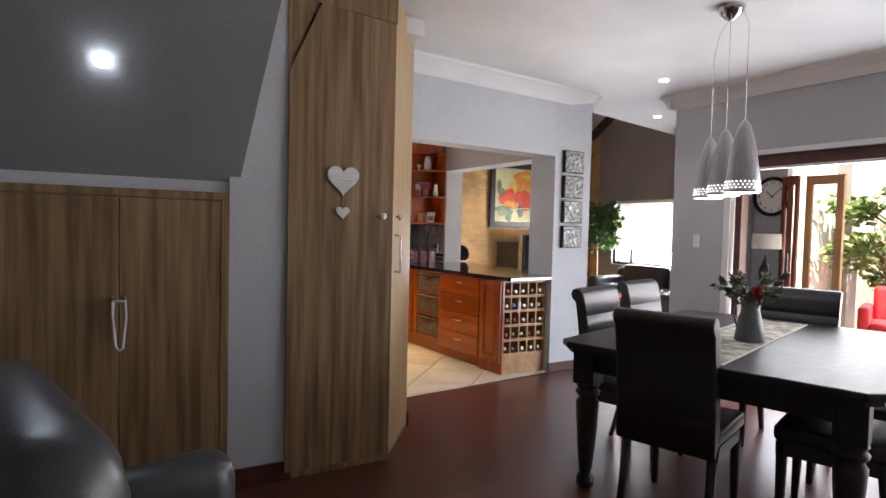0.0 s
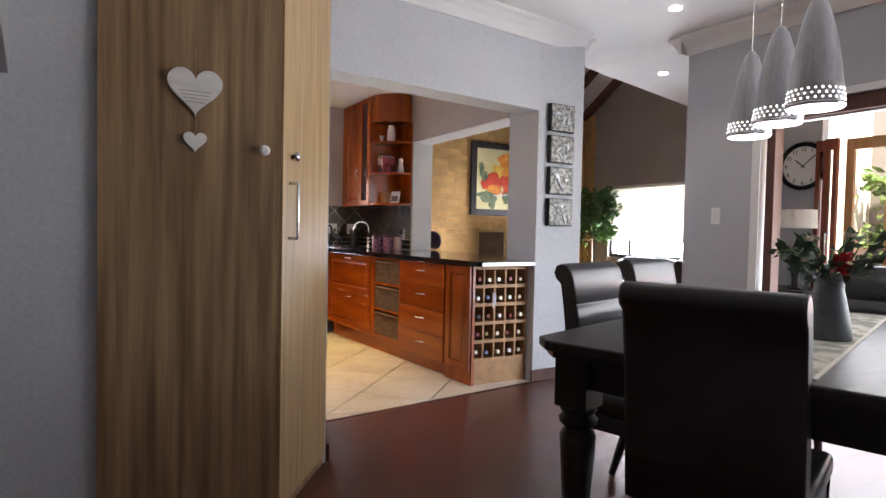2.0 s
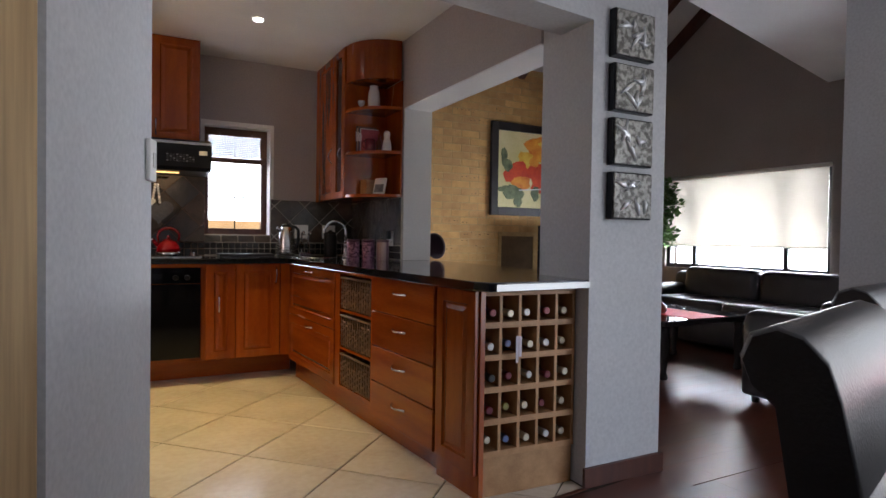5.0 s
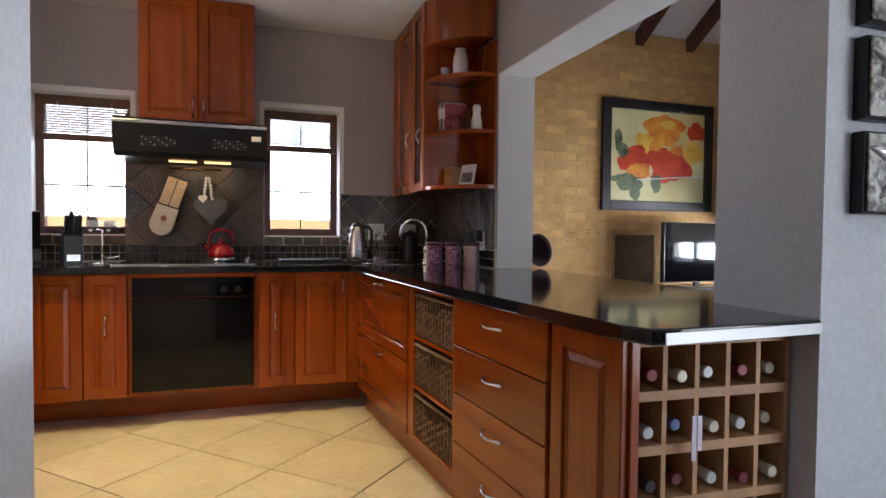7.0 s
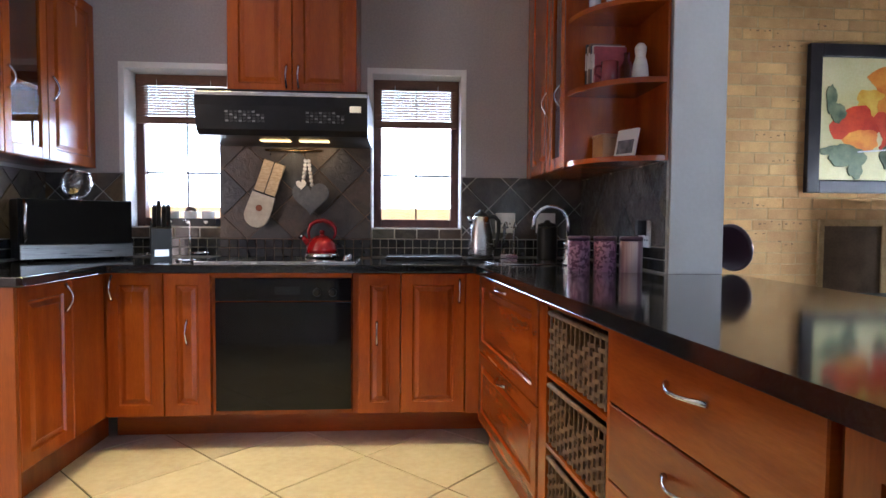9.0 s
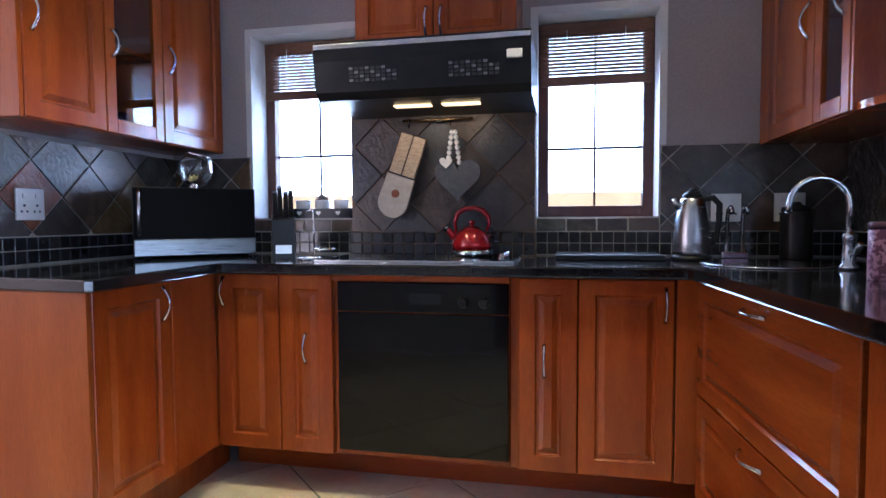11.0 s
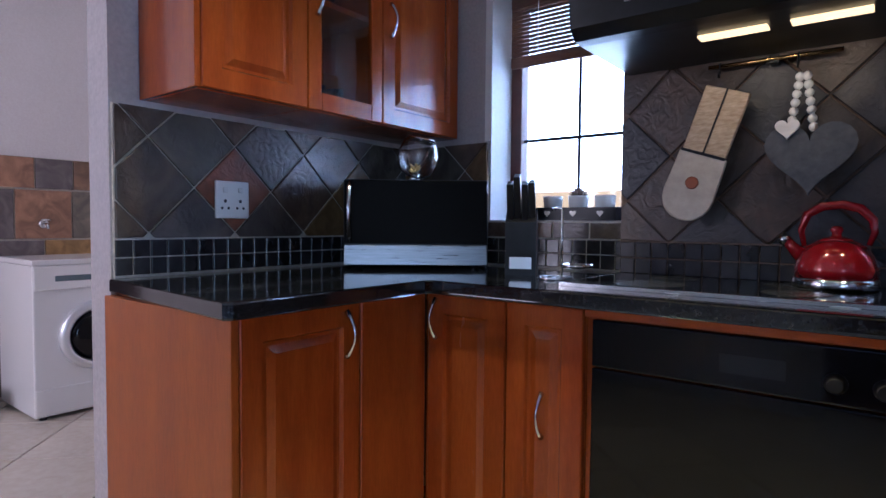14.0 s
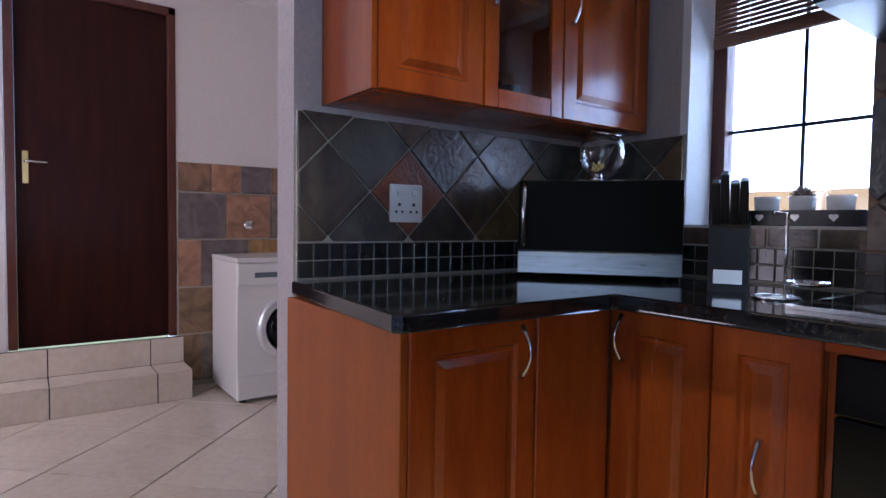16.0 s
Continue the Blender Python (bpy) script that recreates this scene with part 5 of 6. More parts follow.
for k, (ya, yb) in enumerate(((0.0, 0.44), (0.44, 0.96), (0.96, 1.15))):
    part("riser_tile", boxes((0.278, 0.288, ya + 0.003, yb - 0.003, 0.002, 0.166), bevel=0.002), M_tile, stp)
    part("tread_tile", boxes((0.056, 0.289, ya + 0.003, yb - 0.003, 0.1665, 0.175), bevel=0.002), M_tile, stp)
    part("riser_tile", boxes((0.046, 0.055, ya + 0.003, yb - 0.003, 0.176, 0.332), bevel=0.002), M_tile, stp)
lt = struct("tile_wall_laundry", boxes((-1.029, -1.021, 6.125, 6.98, 0.0, 1.43)), M_lightgrout, "multi-coloured slate tiles on the laundry wall", "wall tiles")
lm = wall_plane(-1.021, 6.125, 90)
for r_, (za, zb, xs) in enumerate(((1.245, 1.43, (0.0, 0.20, 0.395, 0.60, 0.85)), (0.945, 1.24, (0.0, 0.29, 0.59, 0.85)), (0.64, 0.94, (0.0, 0.14, 0.44, 0.85)), (0.34, 0.635, (0.0, 0.29, 0.59, 0.85)), (0.03, 0.335, (0.0, 0.14, 0.44, 0.85)))):
    for a, b in zip(xs, xs[1:]):
        tile_piece([(a, za), (b, za), (b, zb), (a, zb)], 0.010, lm, M_slate_wall, lt, "tile", 0.004)
wm = thing("washing_machine", pose(-0.455, 6.325, 0, 0, 0, 90), "white front-loading washing machine with a chrome porthole", "washing machine")
part("cabinet", boxes((0.0, 0.60, 0.004, 0.54, 0.02, 0.82), bevel=0.008), M_ceramic, wm)
part("top_panel", boxes((-0.002, 0.602, 0.0, 0.545, 0.8205, 0.85), bevel=0.006), M_ceramic, wm)
part("control_panel", boxes((0.003, 0.597, -0.010, 0.0035, 0.69, 0.815), bevel=0.005), M_ceramic, wm)
part("display", boxes((0.10, 0.30, -0.0115, -0.0095, 0.735, 0.765)), plain("grey_display", (0.12, 0.16, 0.18), 0.2), wm)
part("lower_panel", boxes((0.003, 0.597, -0.006, 0.0035, 0.03, 0.17), bevel=0.004), M_ceramic, wm)
part("knob", lathe([(0.03, 0), (0.028, 0.02), (0.02, 0.024)], 20), M_chrome, wm, "", pose(0.40, -0.010, 0.75, 90))
part("porthole_ring", tube([(0.30 + 0.165 * math.cos(a), -0.015, 0.43 + 0.165 * math.sin(a)) for a in [2 * math.pi * k / 32 for k in range(33)]], 0.028, 10), M_silver, wm, "silver porthole ring")
part("porthole_glass", lathe([(0.14, 0.0), (0.13, 0.02), (0.10, 0.035), (0.05, 0.042), (0.01, 0.043)], 32), M_blackglass, wm, "", pose(0.30, 0.0, 0.43, 90))
for fx in (0.05, 0.55):
    part("foot", lathe([(0.02, 0), (0.02, 0.0205)], 12), M_black, wm, "", pose(fx, 0.05, 0))
    part("foot", lathe([(0.02, 0), (0.02, 0.0205)], 12), M_black, wm, "", pose(fx, 0.48, 0))
tpw = thing("wall_tap", pose(-1.010, 6.56, 1.035, 0, 0, 90), "chrome wall tap above the washing machine", "tap")
part("flange", lathe([(0.028, 0), (0.026, 0.008), (0.012, 0.010)], 18), M_chrome, tpw, "", pose(0, 0, 0, 90))
part("spout", tube([(0, -0.008, 0), (0, -0.05, 0), (0, -0.065, -0.012), (0, -0.068, -0.03)], 0.009, 10), M_chrome, tpw)
part("handle", tube([(-0.025, -0.035, 0.025), (0.025, -0.035, 0.025)], 0.006, 8), M_chrome, tpw)


# ---- dining room ----
def stair_door(poly, m, material, name, parent):
    bm = prism(poly, 0.0, 0.022, None, m @ FLAT_Y)
    return part(name, bm, material, parent)


sc = thing("stair_cupboard", pose(1.665, 2.868, 0), "tall olive oak veneer cupboard with an angled side door", "cupboard")
part("plinth", boxes((0.0, 0.60, 0.0, 0.03, 0.0, 0.07)), M_zebra, sc)
stair_door([(0.004, 0.045), (0.585, 0.045), (0.585, 2.44), (0.165, 2.47), (0.004, 2.10)], pose(0, 0, 0), M_zebra, "door", sc)
stair_door([(0.0, 2.115), (0.155, 2.475), (0.60, 2.45), (0.60, 2.628), (0.0, 2.628)], pose(0, 0.012, 0), M_zebra, "top_panel", sc)
SD = pose(0.598, 0.0, 0, 0, 0, math.degrees(math.atan2(0.43, 0.325)))
part("side_door", boxes((0.0, 0.535, 0.0, 0.022, 0.04, 2.60), bevel=0.002), M_zebra_lit, sc, "side door, its veneer paled for the light on it", SD)
part("side_plinth", boxes((0.0, 0.535, 0.01, 0.03, 0.0, 0.038)), M_zebra, sc, "", SD)
part("knob", lathe([(0.008, 0), (0.008, 0.012), (0.018, 0.016), (0.019, 0.024), (0.010, 0.030)], 18), M_whitepl, sc, "round white knob", pose(0.52, -0.022, 1.385, 90))
part("knob", lathe([(0.008, 0), (0.008, 0.012), (0.018, 0.016), (0.019, 0.024), (0.010, 0.030)], 18), M_steel, sc, "", SD @ pose(0.09, 0.0, 1.385, 90))
part("bar_handle", tube([(0.06, 0.0, 1.28), (0.06, -0.035, 1.28), (0.06, -0.036, 1.27), (0.06, -0.036, 1.08), (0.06, -0.035, 1.07), (0.06, 0.0, 1.07)], 0.006, 8), M_steel, sc, "brushed steel bar handle", SD)
hh = thing("hanging_hearts", pose(1.955, 2.842, 1.575), "two white wooden hearts hanging on a cord", "ornament")
part("large_heart", prism(heart(0.175), 0.0, 0.012, None, FLAT_Y), M_whitewood, hh)
part("small_heart", prism(heart(0.075), 0.0, 0.010, None, pose(0, 0, -0.175) @ FLAT_Y), M_whitewood, hh)
for k in range(4):
    part("carved_line", boxes((-0.05 + 0.006 * k, 0.05 - 0.006 * k, -0.0135, -0.0122, -0.012 - 0.012 * k, -0.009 - 0.012 * k)), M_lightgrout, hh)
part("cord", tube([(0.0, 0.004, 0.14), (0.0, 0.002, 0.05), (0.0, 0.002, -0.15)], 0.0015, 5), M_rackwood, hh)
lc = thing("low_cupboard", pose(0.0, 2.885, 0), "low double-door olive oak cupboard under the sloping soffit", "cupboard")
for a, b in ((-0.05, 0.455), (0.46, 0.918), (0.922, 1.35)):
    part("door", boxes((a, b, -0.022, 0.0, 0.05, 1.435), bevel=0.002), M_zebra, lc)
part("frame", boxes((1.352, 1.388, -0.026, 0.012, 0.0, 1.475), (-0.6, 1.352, -0.026, 0.012, 1.44, 1.475), (-0.6, 1.352, -0.018, 0.012, 0.0, 0.046), (-0.6, -0.055, -0.018, 0.012, 0.046, 1.44)), M_zebra, lc)
for hx in (0.897, 0.945):
    part("pull_handle", tube([(hx, -0.022, 0.985), (hx, -0.05, 0.98), (hx, -0.052, 0.86), (hx, -0.022, 0.855)], 0.006, 8), M_steel, lc)
part("child_lock", tube([(0.897, -0.058, 0.97), (0.945, -0.058, 0.97), (0.948, -0.058, 0.90), (0.936, -0.060, 0.76), (0.922, -0.060, 0.75), (0.908, -0.060, 0.77), (0.895, -0.058, 0.90), (0.897, -0.058, 0.97)], 0.006, 8), M_whitepl, lc, "white plastic child lock")
dl = solid("soffit_light", lathe([(0.030, 0.0), (0.030, 0.006), (0.023, 0.010)], 28), M_lamp_cool, "bright recessed light in the sloping soffit", "ceiling light", at=pose(0.86, 2.408, 1.915, -129, 0, 0), smooth=True)
for lx, ly, n in ((4.98, 3.31, 0), (6.22, 4.41, 1)):
    solid("ceiling_light", lathe([(0.038, 0.0), (0.038, 0.006), (0.03, 0.008)], 28), M_lamp_on, "small lit recessed light in the white ceiling", "ceiling light", "dining downlights", pose(lx, ly, DINE - 0.0081), True)

# relief plaques on the pillar
for k in range(4):
    z = 1.163 + 0.234 * k
    pq = thing("relief_plaque", pose(4.53, FRONT - 0.001, z), "square silver relief plaque on a dark block", "wall plaque", "plaques on the pillar")
    part("block", boxes((0.0, 0.235, -0.035, 0.0, 0.0, 0.205), bevel=0.003), M_black, pq)
    part("relief", boxes((0.006, 0.229, -0.044, -0.0352, 0.006, 0.199), bevel=0.004), M_pewter, pq)
    rr_ = random.Random(40 + k)
    for q in range(7):
        cx, cz = rr_.uniform(0.04, 0.19), rr_.uniform(0.04, 0.16)
        dx, dz = rr_.uniform(-0.045, 0.045), rr_.uniform(-0.05, 0.05)
        part("raised_figure", tube([(cx - dx, -0.044, cz - dz), (cx, -0.049, cz + rr_.uniform(-0.015, 0.015)), (cx + dx, -0.044, cz + dz)], [0.005, 0.011, 0.004], 8), M_silver, pq)
ws = thing("light_switch", pose(5.598, 3.38, 1.26, 0, 0, -90), "white light switch on the grey wall", "switch")
part("plate", boxes((-0.037, 0.037, -0.010, 0.0, -0.06, 0.06), bevel=0.003), M_whitepl, ws)
part("rocker", boxes((-0.012, 0.012, -0.015, -0.010, -0.02, 0.02), bevel=0.002), M_ceramic, ws)

# table, set askew in the room: local x along its length
TB = pose(2.89, 2.18, 0, 0, 0, 17)
tb = thing("dining_table", TB, "black-stained wooden dining table with turned legs", "table")
TL, TW = 1.78, 1.37
top = [(0.06, 0.0), (TL - 0.06, 0.0), (TL, -0.06), (TL, -TW + 0.06), (TL - 0.06, -TW), (0.06, -TW), (0.0, -TW + 0.06), (0.0, -0.06)]
bm = prism(top, 0.735, 0.768)
bmesh.ops.bevel(bm, geom=[e for e in bm.edges if abs(e.verts[0].co.z - e.verts[1].co.z) < 1e-6], offset=0.008, segments=3, affect="EDGES", profile=0.5)
part("tabletop", bm, M_blackwood, tb)
part("moulding", prism([(x + (0.02 if x < TL / 2 else -0.02), y + (-0.02 if y > -TW / 2 else 0.02)) for x, y in top], 0.712, 0.7345), M_blackwood, tb)
part("apron", boxes((0.10, TL - 0.10, -0.13, -0.10, 0.61, 0.7115), (0.10, TL - 0.10, -TW + 0.10, -TW + 0.13, 0.61, 0.7115), (0.10, 0.13, -TW + 0.13, -0.13, 0.61, 0.7115), (TL - 0.13, TL - 0.10, -TW + 0.13, -0.13, 0.61, 0.7115)), M_blackwood, tb)
leg = [(0.03, 0.0), (0.045, 0.012), (0.045, 0.05), (0.028, 0.075), (0.033, 0.10), (0.047, 0.24), (0.056, 0.38), (0.060, 0.45), (0.044, 0.475), (0.060, 0.49), (0.064, 0.505), (0.050, 0.52), (0.06, 0.535), (0.06, 0.545)]
for lx in (0.12, TL - 0.12):
    for ly in (-0.12, -TW + 0.12):
        part("leg", lathe(leg, 22), M_blackwood, tb, "turned black leg", pose(lx, ly, 0))
        part("leg_block", boxes((lx - 0.058, lx + 0.058, ly - 0.058, ly + 0.058, 0.5455, 0.711), bevel=0.004), M_blackwood, tb)


def dining_chair():
    """High-backed chair facing +y, in black leather with stitched bands and a rolled top."""
    c = thing("dining_chair", pose(0, 0, 0), "high-backed black leather dining chair with a rolled top", "chair", "chairs round the table")
    bm = boxes((-0.225, 0.225, -0.20, 0.235, 0.40, 0.475))
    bmesh.ops.bevel(bm, geom=list(bm.edges), offset=0.022, segments=4, affect="EDGES", profile=0.5)
    part("seat", bm, M_leather, c, "", None, True)
    part("seat_frame", boxes((-0.215, 0.215, -0.19, 0.225, 0.335, 0.398), bevel=0.006), M_leather, c)
    rows = [(0.42, -0.175), (0.52, -0.178), (0.523, -0.186), (0.526, -0.178), (0.62, -0.190), (0.623, -0.198), (0.626, -0.190), (0.72, -0.204), (0.723, -0.212), (0.726, -0.204), (0.82, -0.220), (0.823, -0.228), (0.826, -0.220), (0.92, -0.240), (0.955, -0.252), (0.978, -0.275)]
    back = [(0.985, -0.300), (0.975, -0.325), (0.95, -0.335), (0.925, -0.325), (0.905, -0.300), (0.80, -0.282), (0.60, -0.258), (0.36, -0.235)]
    prof = [(y, z) for z, y in rows + back]
    n = len(prof)
    bm = bmesh.new()
    xs = [-0.222, -0.210, 0.210, 0.222]
    cols = []
    for x in xs:
        k = 0.93 if abs(x) > 0.215 else 1.0
        my = sum(p[0] for p in prof) / n
        cols.append([bm.verts.new((x, my + (p[0] - my) * k, 0.66 + (p[1] - 0.66) * (0.99 if k < 1 else 1))) for p in prof])
    for a, b in zip(cols, cols[1:]):
        for i in range(n):
            f = bm.faces.new((a[i], a[(i + 1) % n], b[(i + 1) % n], b[i]))
            f.smooth = True
    bm.faces.new(cols[0])
    bm.faces.new(cols[-1][::-1])
    part("backrest", bm, M_leather, c)
    for lx in (-0.195, 0.195):
        part("leg", tube([(lx, 0.20, 0.40), (lx, 0.20, 0.2), (lx, 0.205, 0.0)], [0.026, 0.022, 0.016], 8), M_blackwood, c)
        part("leg", tube([(lx, -0.17, 0.40), (lx, -0.19, 0.2), (lx, -0.25, 0.0)], [0.026, 0.022, 0.016], 8), M_blackwood, c)
    return c


def on_table(s, v, turn):
    return TB @ pose(s, v, 0, 0, 0, turn)


ch = dining_chair()
ch.matrix_basis = on_table(0.24, -0.56, -88)
for s, v, a in ((0.72, -0.11, 180), (1.42, -0.06, 176), (TL - 0.22, -0.72, 90), (0.60, -TW + 0.22, 2), (1.22, -TW + 0.20, -3)):
    copy_thing(ch, on_table(s, v, a))

M_runner = surf("printed_linen_runner", (0.30, 0.29, 0.24), (0.62, 0.59, 0.50), 16, 0.9, 0.3, contrast=(0.44, 0.58))
rn = thing("table_runner", TB @ pose(0, 0, 0.7685), "patterned beige linen runner along the table", "table runner")
part("cloth", boxes((0.05, TL - 0.10, -0.79, -0.47, 0.0, 0.0025)), M_runner, rn)
part("hem", boxes((0.05, TL - 0.10, -0.795, -0.785, 0.0, 0.0045), (0.05, TL - 0.10, -0.475, -0.465, 0.0, 0.0045)), M_blind, rn)
M_zinc = surf("grey_zinc", (0.13, 0.14, 0.14), (0.22, 0.23, 0.23), 9, 0.5, 0.1, metal=0.6)
VS = (3.83, 1.735, 0.7715)
vz = thing("flower_jug", pose(*VS), "grey zinc jug holding artificial flowers", "vase")
part("jug", lathe([(0.072, 0.0), (0.074, 0.004), (0.066, 0.06), (0.052, 0.135), (0.044, 0.17), (0.046, 0.20), (0.055, 0.225), (0.052, 0.225), (0.040, 0.172)], 28), M_zinc, vz)
part("handle", tube([(-0.050, 0.02, 0.20), (-0.085, 0.03, 0.19), (-0.10, 0.03, 0.14), (-0.075, 0.02, 0.07)], 0.005, 8), M_zinc, vz)


def leaf_quads(bm, o, d, size, rng_, n=1):
    """Small pointed leaves of two faces each, round direction d."""
    for _ in range(n):
        dd = (d + Vector((rng_.uniform(-1, 1), rng_.uniform(-1, 1), rng_.uniform(-1, 1))) * 0.7).normalized()
        side = dd.cross(Vector((rng_.uniform(-1, 1), rng_.uniform(-1, 1), rng_.uniform(-0.4, 1)))).normalized()
        nn = dd.cross(side)
        L, W = size * rng_.uniform(0.7, 1.2), size * rng_.uniform(0.22, 0.36)
        a, t = bm.verts.new(o), bm.verts.new(o + dd * L - nn * L * 0.12)
        m1 = bm.verts.new(o + dd * L * 0.5 + side * W + nn * L * 0.05)
        m2 = bm.verts.new(o + dd * L * 0.5 - side * W + nn * L * 0.05)
        c = bm.verts.new(o + dd * L * 0.5 - nn * L * 0.03)
        for f in ((a, m1, c), (m1, t, c), (t, m2, c), (m2, a, c)):
            bm.faces.new(f)


rg = random.Random(11)
bms, bml, bmw = bmesh.new(), bmesh.new(), bmesh.new()
for k in range(15):
    a, sp = k * 2.4, rg.uniform(0.05, 0.14)
    tip = Vector((sp * math.cos(a), sp * math.sin(a), 0.225 + rg.uniform(0.06, 0.17) - sp * 0.35))
    tube([(0.01 * math.cos(a), 0.01 * math.sin(a), 0.15), tip * 0.6 + Vector((0, 0, 0.10)), tip], 0.0022, 5, bms)
    for u in (0.6, 0.75, 0.9, 1.0):
        leaf_quads(bml, tip * u + Vector((0, 0, 0.23 * (1 - u) * 0.6)), Vector((math.cos(a), math.sin(a), 0.3)), 0.050, rg, 3)
    if k % 2:
        for q in range(14):
            leaf_quads(bmw, tip + Vector((0, 0, 0.005)), Vector((math.cos(q * 2.4), math.sin(q * 2.4), 0.6)), 0.022, rg, 1)
tip = Vector((-0.15, 0.05, 0.30))
tube([(0, 0, 0.17), (-0.08, 0.03, 0.26), tip, (-0.20, 0.07, 0.29)], 0.002, 5, bms)
for u in range(9):
    leaf_quads(bml, Vector((-0.08 - 0.014 * u, 0.03 + 0.005 * u, 0.27 + 0.004 * u)), Vector((-0.5, 0, rg.uniform(-1, 1))), 0.048, rg, 1)
part("stem", bms, M_leaf, vz)
part("foliage", bml, surf("grey_green_leaf", (0.045, 0.075, 0.045), (0.11, 0.15, 0.09), 20, 0.6, 0.1), vz, "grey-green leaves")
part("blossom", bmw, surf("cream_petal", (0.50, 0.42, 0.30), (0.62, 0.56, 0.44), 20, 0.7, 0.1), vz, "small cream blossoms")
bm = bmesh.new()
for q in range(46):
    ring = q / 46
    a, e = q * 2.4, 1.45 - 1.5 * ring
    leaf_quads(bm, Vector((0, 0, 0)), Vector((math.cos(a) * math.cos(e), math.sin(a) * math.cos(e), math.sin(e))), 0.030 + 0.022 * ring, rg, 1)
part("red_flower", bm, surf("red_petal", (0.34, 0.008, 0.012), (0.52, 0.02, 0.025), 20, 0.6, 0.1), vz, "large red flower", pose(-0.045, -0.055, 0.255, 65, 0, -40))

# three-lamp pendant
pn = thing("pendant_lamp", pose(3.96, 2.01, DINE), "three brushed metal cone pendants on thin wires", "pendant lamp")
part("ceiling_rose", lathe([(0.075, 0.0), (0.075, -0.012), (0.055, -0.05), (0.02, -0.075), (0.008, -0.08)][::-1], 28), M_chrome, pn)
for k, (dx, dy) in enumerate(((0.20, 0.24), (0.0, 0.0), (-0.18, -0.23))):
    zt = 1.935 - DINE
    sh = part("shade", lathe([(0.088, -0.38), (0.0888, -0.365), (0.081, -0.30), (0.068, -0.20), (0.050, -0.10), (0.030, -0.03), (0.012, -0.004), (0.004, 0.0)], 32), M_alu, pn, "brushed metal cone shade with a perforated rim", pose(dx, dy, zt))
    part("rim_band", lathe([(0.0892, -0.378), (0.0898, -0.376), (0.0898, -0.371), (0.0892, -0.369)], 32), M_chrome, sh)
    for r_ in range(3):
        for q in range(26):
            a = 2 * math.pi * (q + 0.5 * (r_ % 2)) / 26
            zz = -0.358 + 0.016 * r_
            rad = 0.0884 - (zz + 0.365) * 0.12
            part("perforation", lathe([(0.0036, -0.0012), (0.0036, 0.0012)], 6), M_pendant_glow, sh, "", pose(rad * math.cos(a), rad * math.sin(a), zz) @ Matrix.Rotation(a, 4, "Z") @ Matrix.Rotation(Q, 4, "Y"))
    part("glow_disc", lathe([(0.084, -0.3820), (0.084, -0.3805)], 28), M_pendant_glow, sh, "white glowing underside")
    part("wire", tube([(0.01 * (1 - k), 0, -0.05), (dx * 0.7, dy * 0.7, -0.09), (dx, dy, -0.20), (dx, dy, zt)] if k != 1 else [(0, 0, -0.05), (0, 0, zt)], 0.0018, 6), M_steel, pn)

# black leather armchair in the foreground
ac = thing("armchair", pose(0.97, 1.27, 0, 0, 0, 104), "black leather armchair with a rounded back and arms", "armchair")


def cushion(x0, x1, y0, y1, z0, z1, r):
    bm = boxes((x0, x1, y0, y1, z0, z1))
    bmesh.ops.bevel(bm, geom=list(bm.edges), offset=r, segments=5, affect="EDGES", profile=0.55)
    return bm


part("base", cushion(-0.36, 0.36, -0.36, 0.36, 0.04, 0.40, 0.03), M_leather, ac, "", None, True)
part("seat_cushion", cushion(-0.26, 0.26, -0.36, 0.24, 0.385, 0.50, 0.045), M_leather, ac, "", None, True)
for sx in (-1, 1):
    part("arm", cushion(min(sx * 0.27, sx * 0.44), max(sx * 0.27, sx * 0.44), -0.33, 0.24, 0.30, 0.67, 0.08), M_leather, ac, "", None, True)
part("backrest", cushion(-0.40, 0.40, 0.08, 0.36, 0.36, 1.04, 0.13), M_leather, ac, "", pose(0, 0, 0, -3), True)
for lx in (-0.30, 0.30):
    for ly in (-0.30, 0.30):
        part("leg", lathe([(0.02, 0.0), (0.026, 0.05)], 12), M_blackwood, ac, "", pose(lx, ly, 0))

# folding doors to the patio
fd = thing("door_frame", pose(5.70, 3.12, 0), "dark timber frame of the wide patio opening", "door frame")
part("head_frame", boxes((-0.06, 0.06, -4.32, 0.0, 1.90, 1.998), bevel=0.004), M_redwood, fd)
part("side_post", boxes((-0.05, 0.05, -0.13, -0.07, 0.0, 1.899), bevel=0.004), M_redwood, fd)
part("track", boxes((-0.02, 0.02, -4.32, 0.0, 1.885, 1.8985)), M_steel, fd)


rd = thing("folding_door", pose(6.93, 3.16, 0), "reddish and oak glazed doors folded against the patio wall", "folding door")
for lx, ly0, ly1, wood, tag in ((-0.03, 0.105, 0.195, M_doorwood, "reddish folded door leaf"), (-0.09, 0.0, 0.095, M_doorwood, "reddish folded door leaf"), (0.03, -0.36, -0.01, M_oak, "light oak glazed door leaf")):
    sw_ = min(0.06, (ly1 - ly0) * 0.35)
    lf = part("door_leaf", boxes((lx - 0.022, lx + 0.022, ly0, ly0 + sw_, 0.0, 1.93), (lx - 0.022, lx + 0.022, ly1 - sw_, ly1, 0.0, 1.93), (lx - 0.021, lx + 0.021, ly0 + sw_, ly1 - sw_, 0.0, 0.2), (lx - 0.021, lx + 0.021, ly0 + sw_, ly1 - sw_, 1.84, 1.93), bevel=0.003), wood, rd, tag)
    part("pane", boxes((lx - 0.003, lx + 0.003, ly0 + sw_, ly1 - sw_, 0.2, 1.84)), M_pane, lf, "clear glass pane").visible_shadow = False
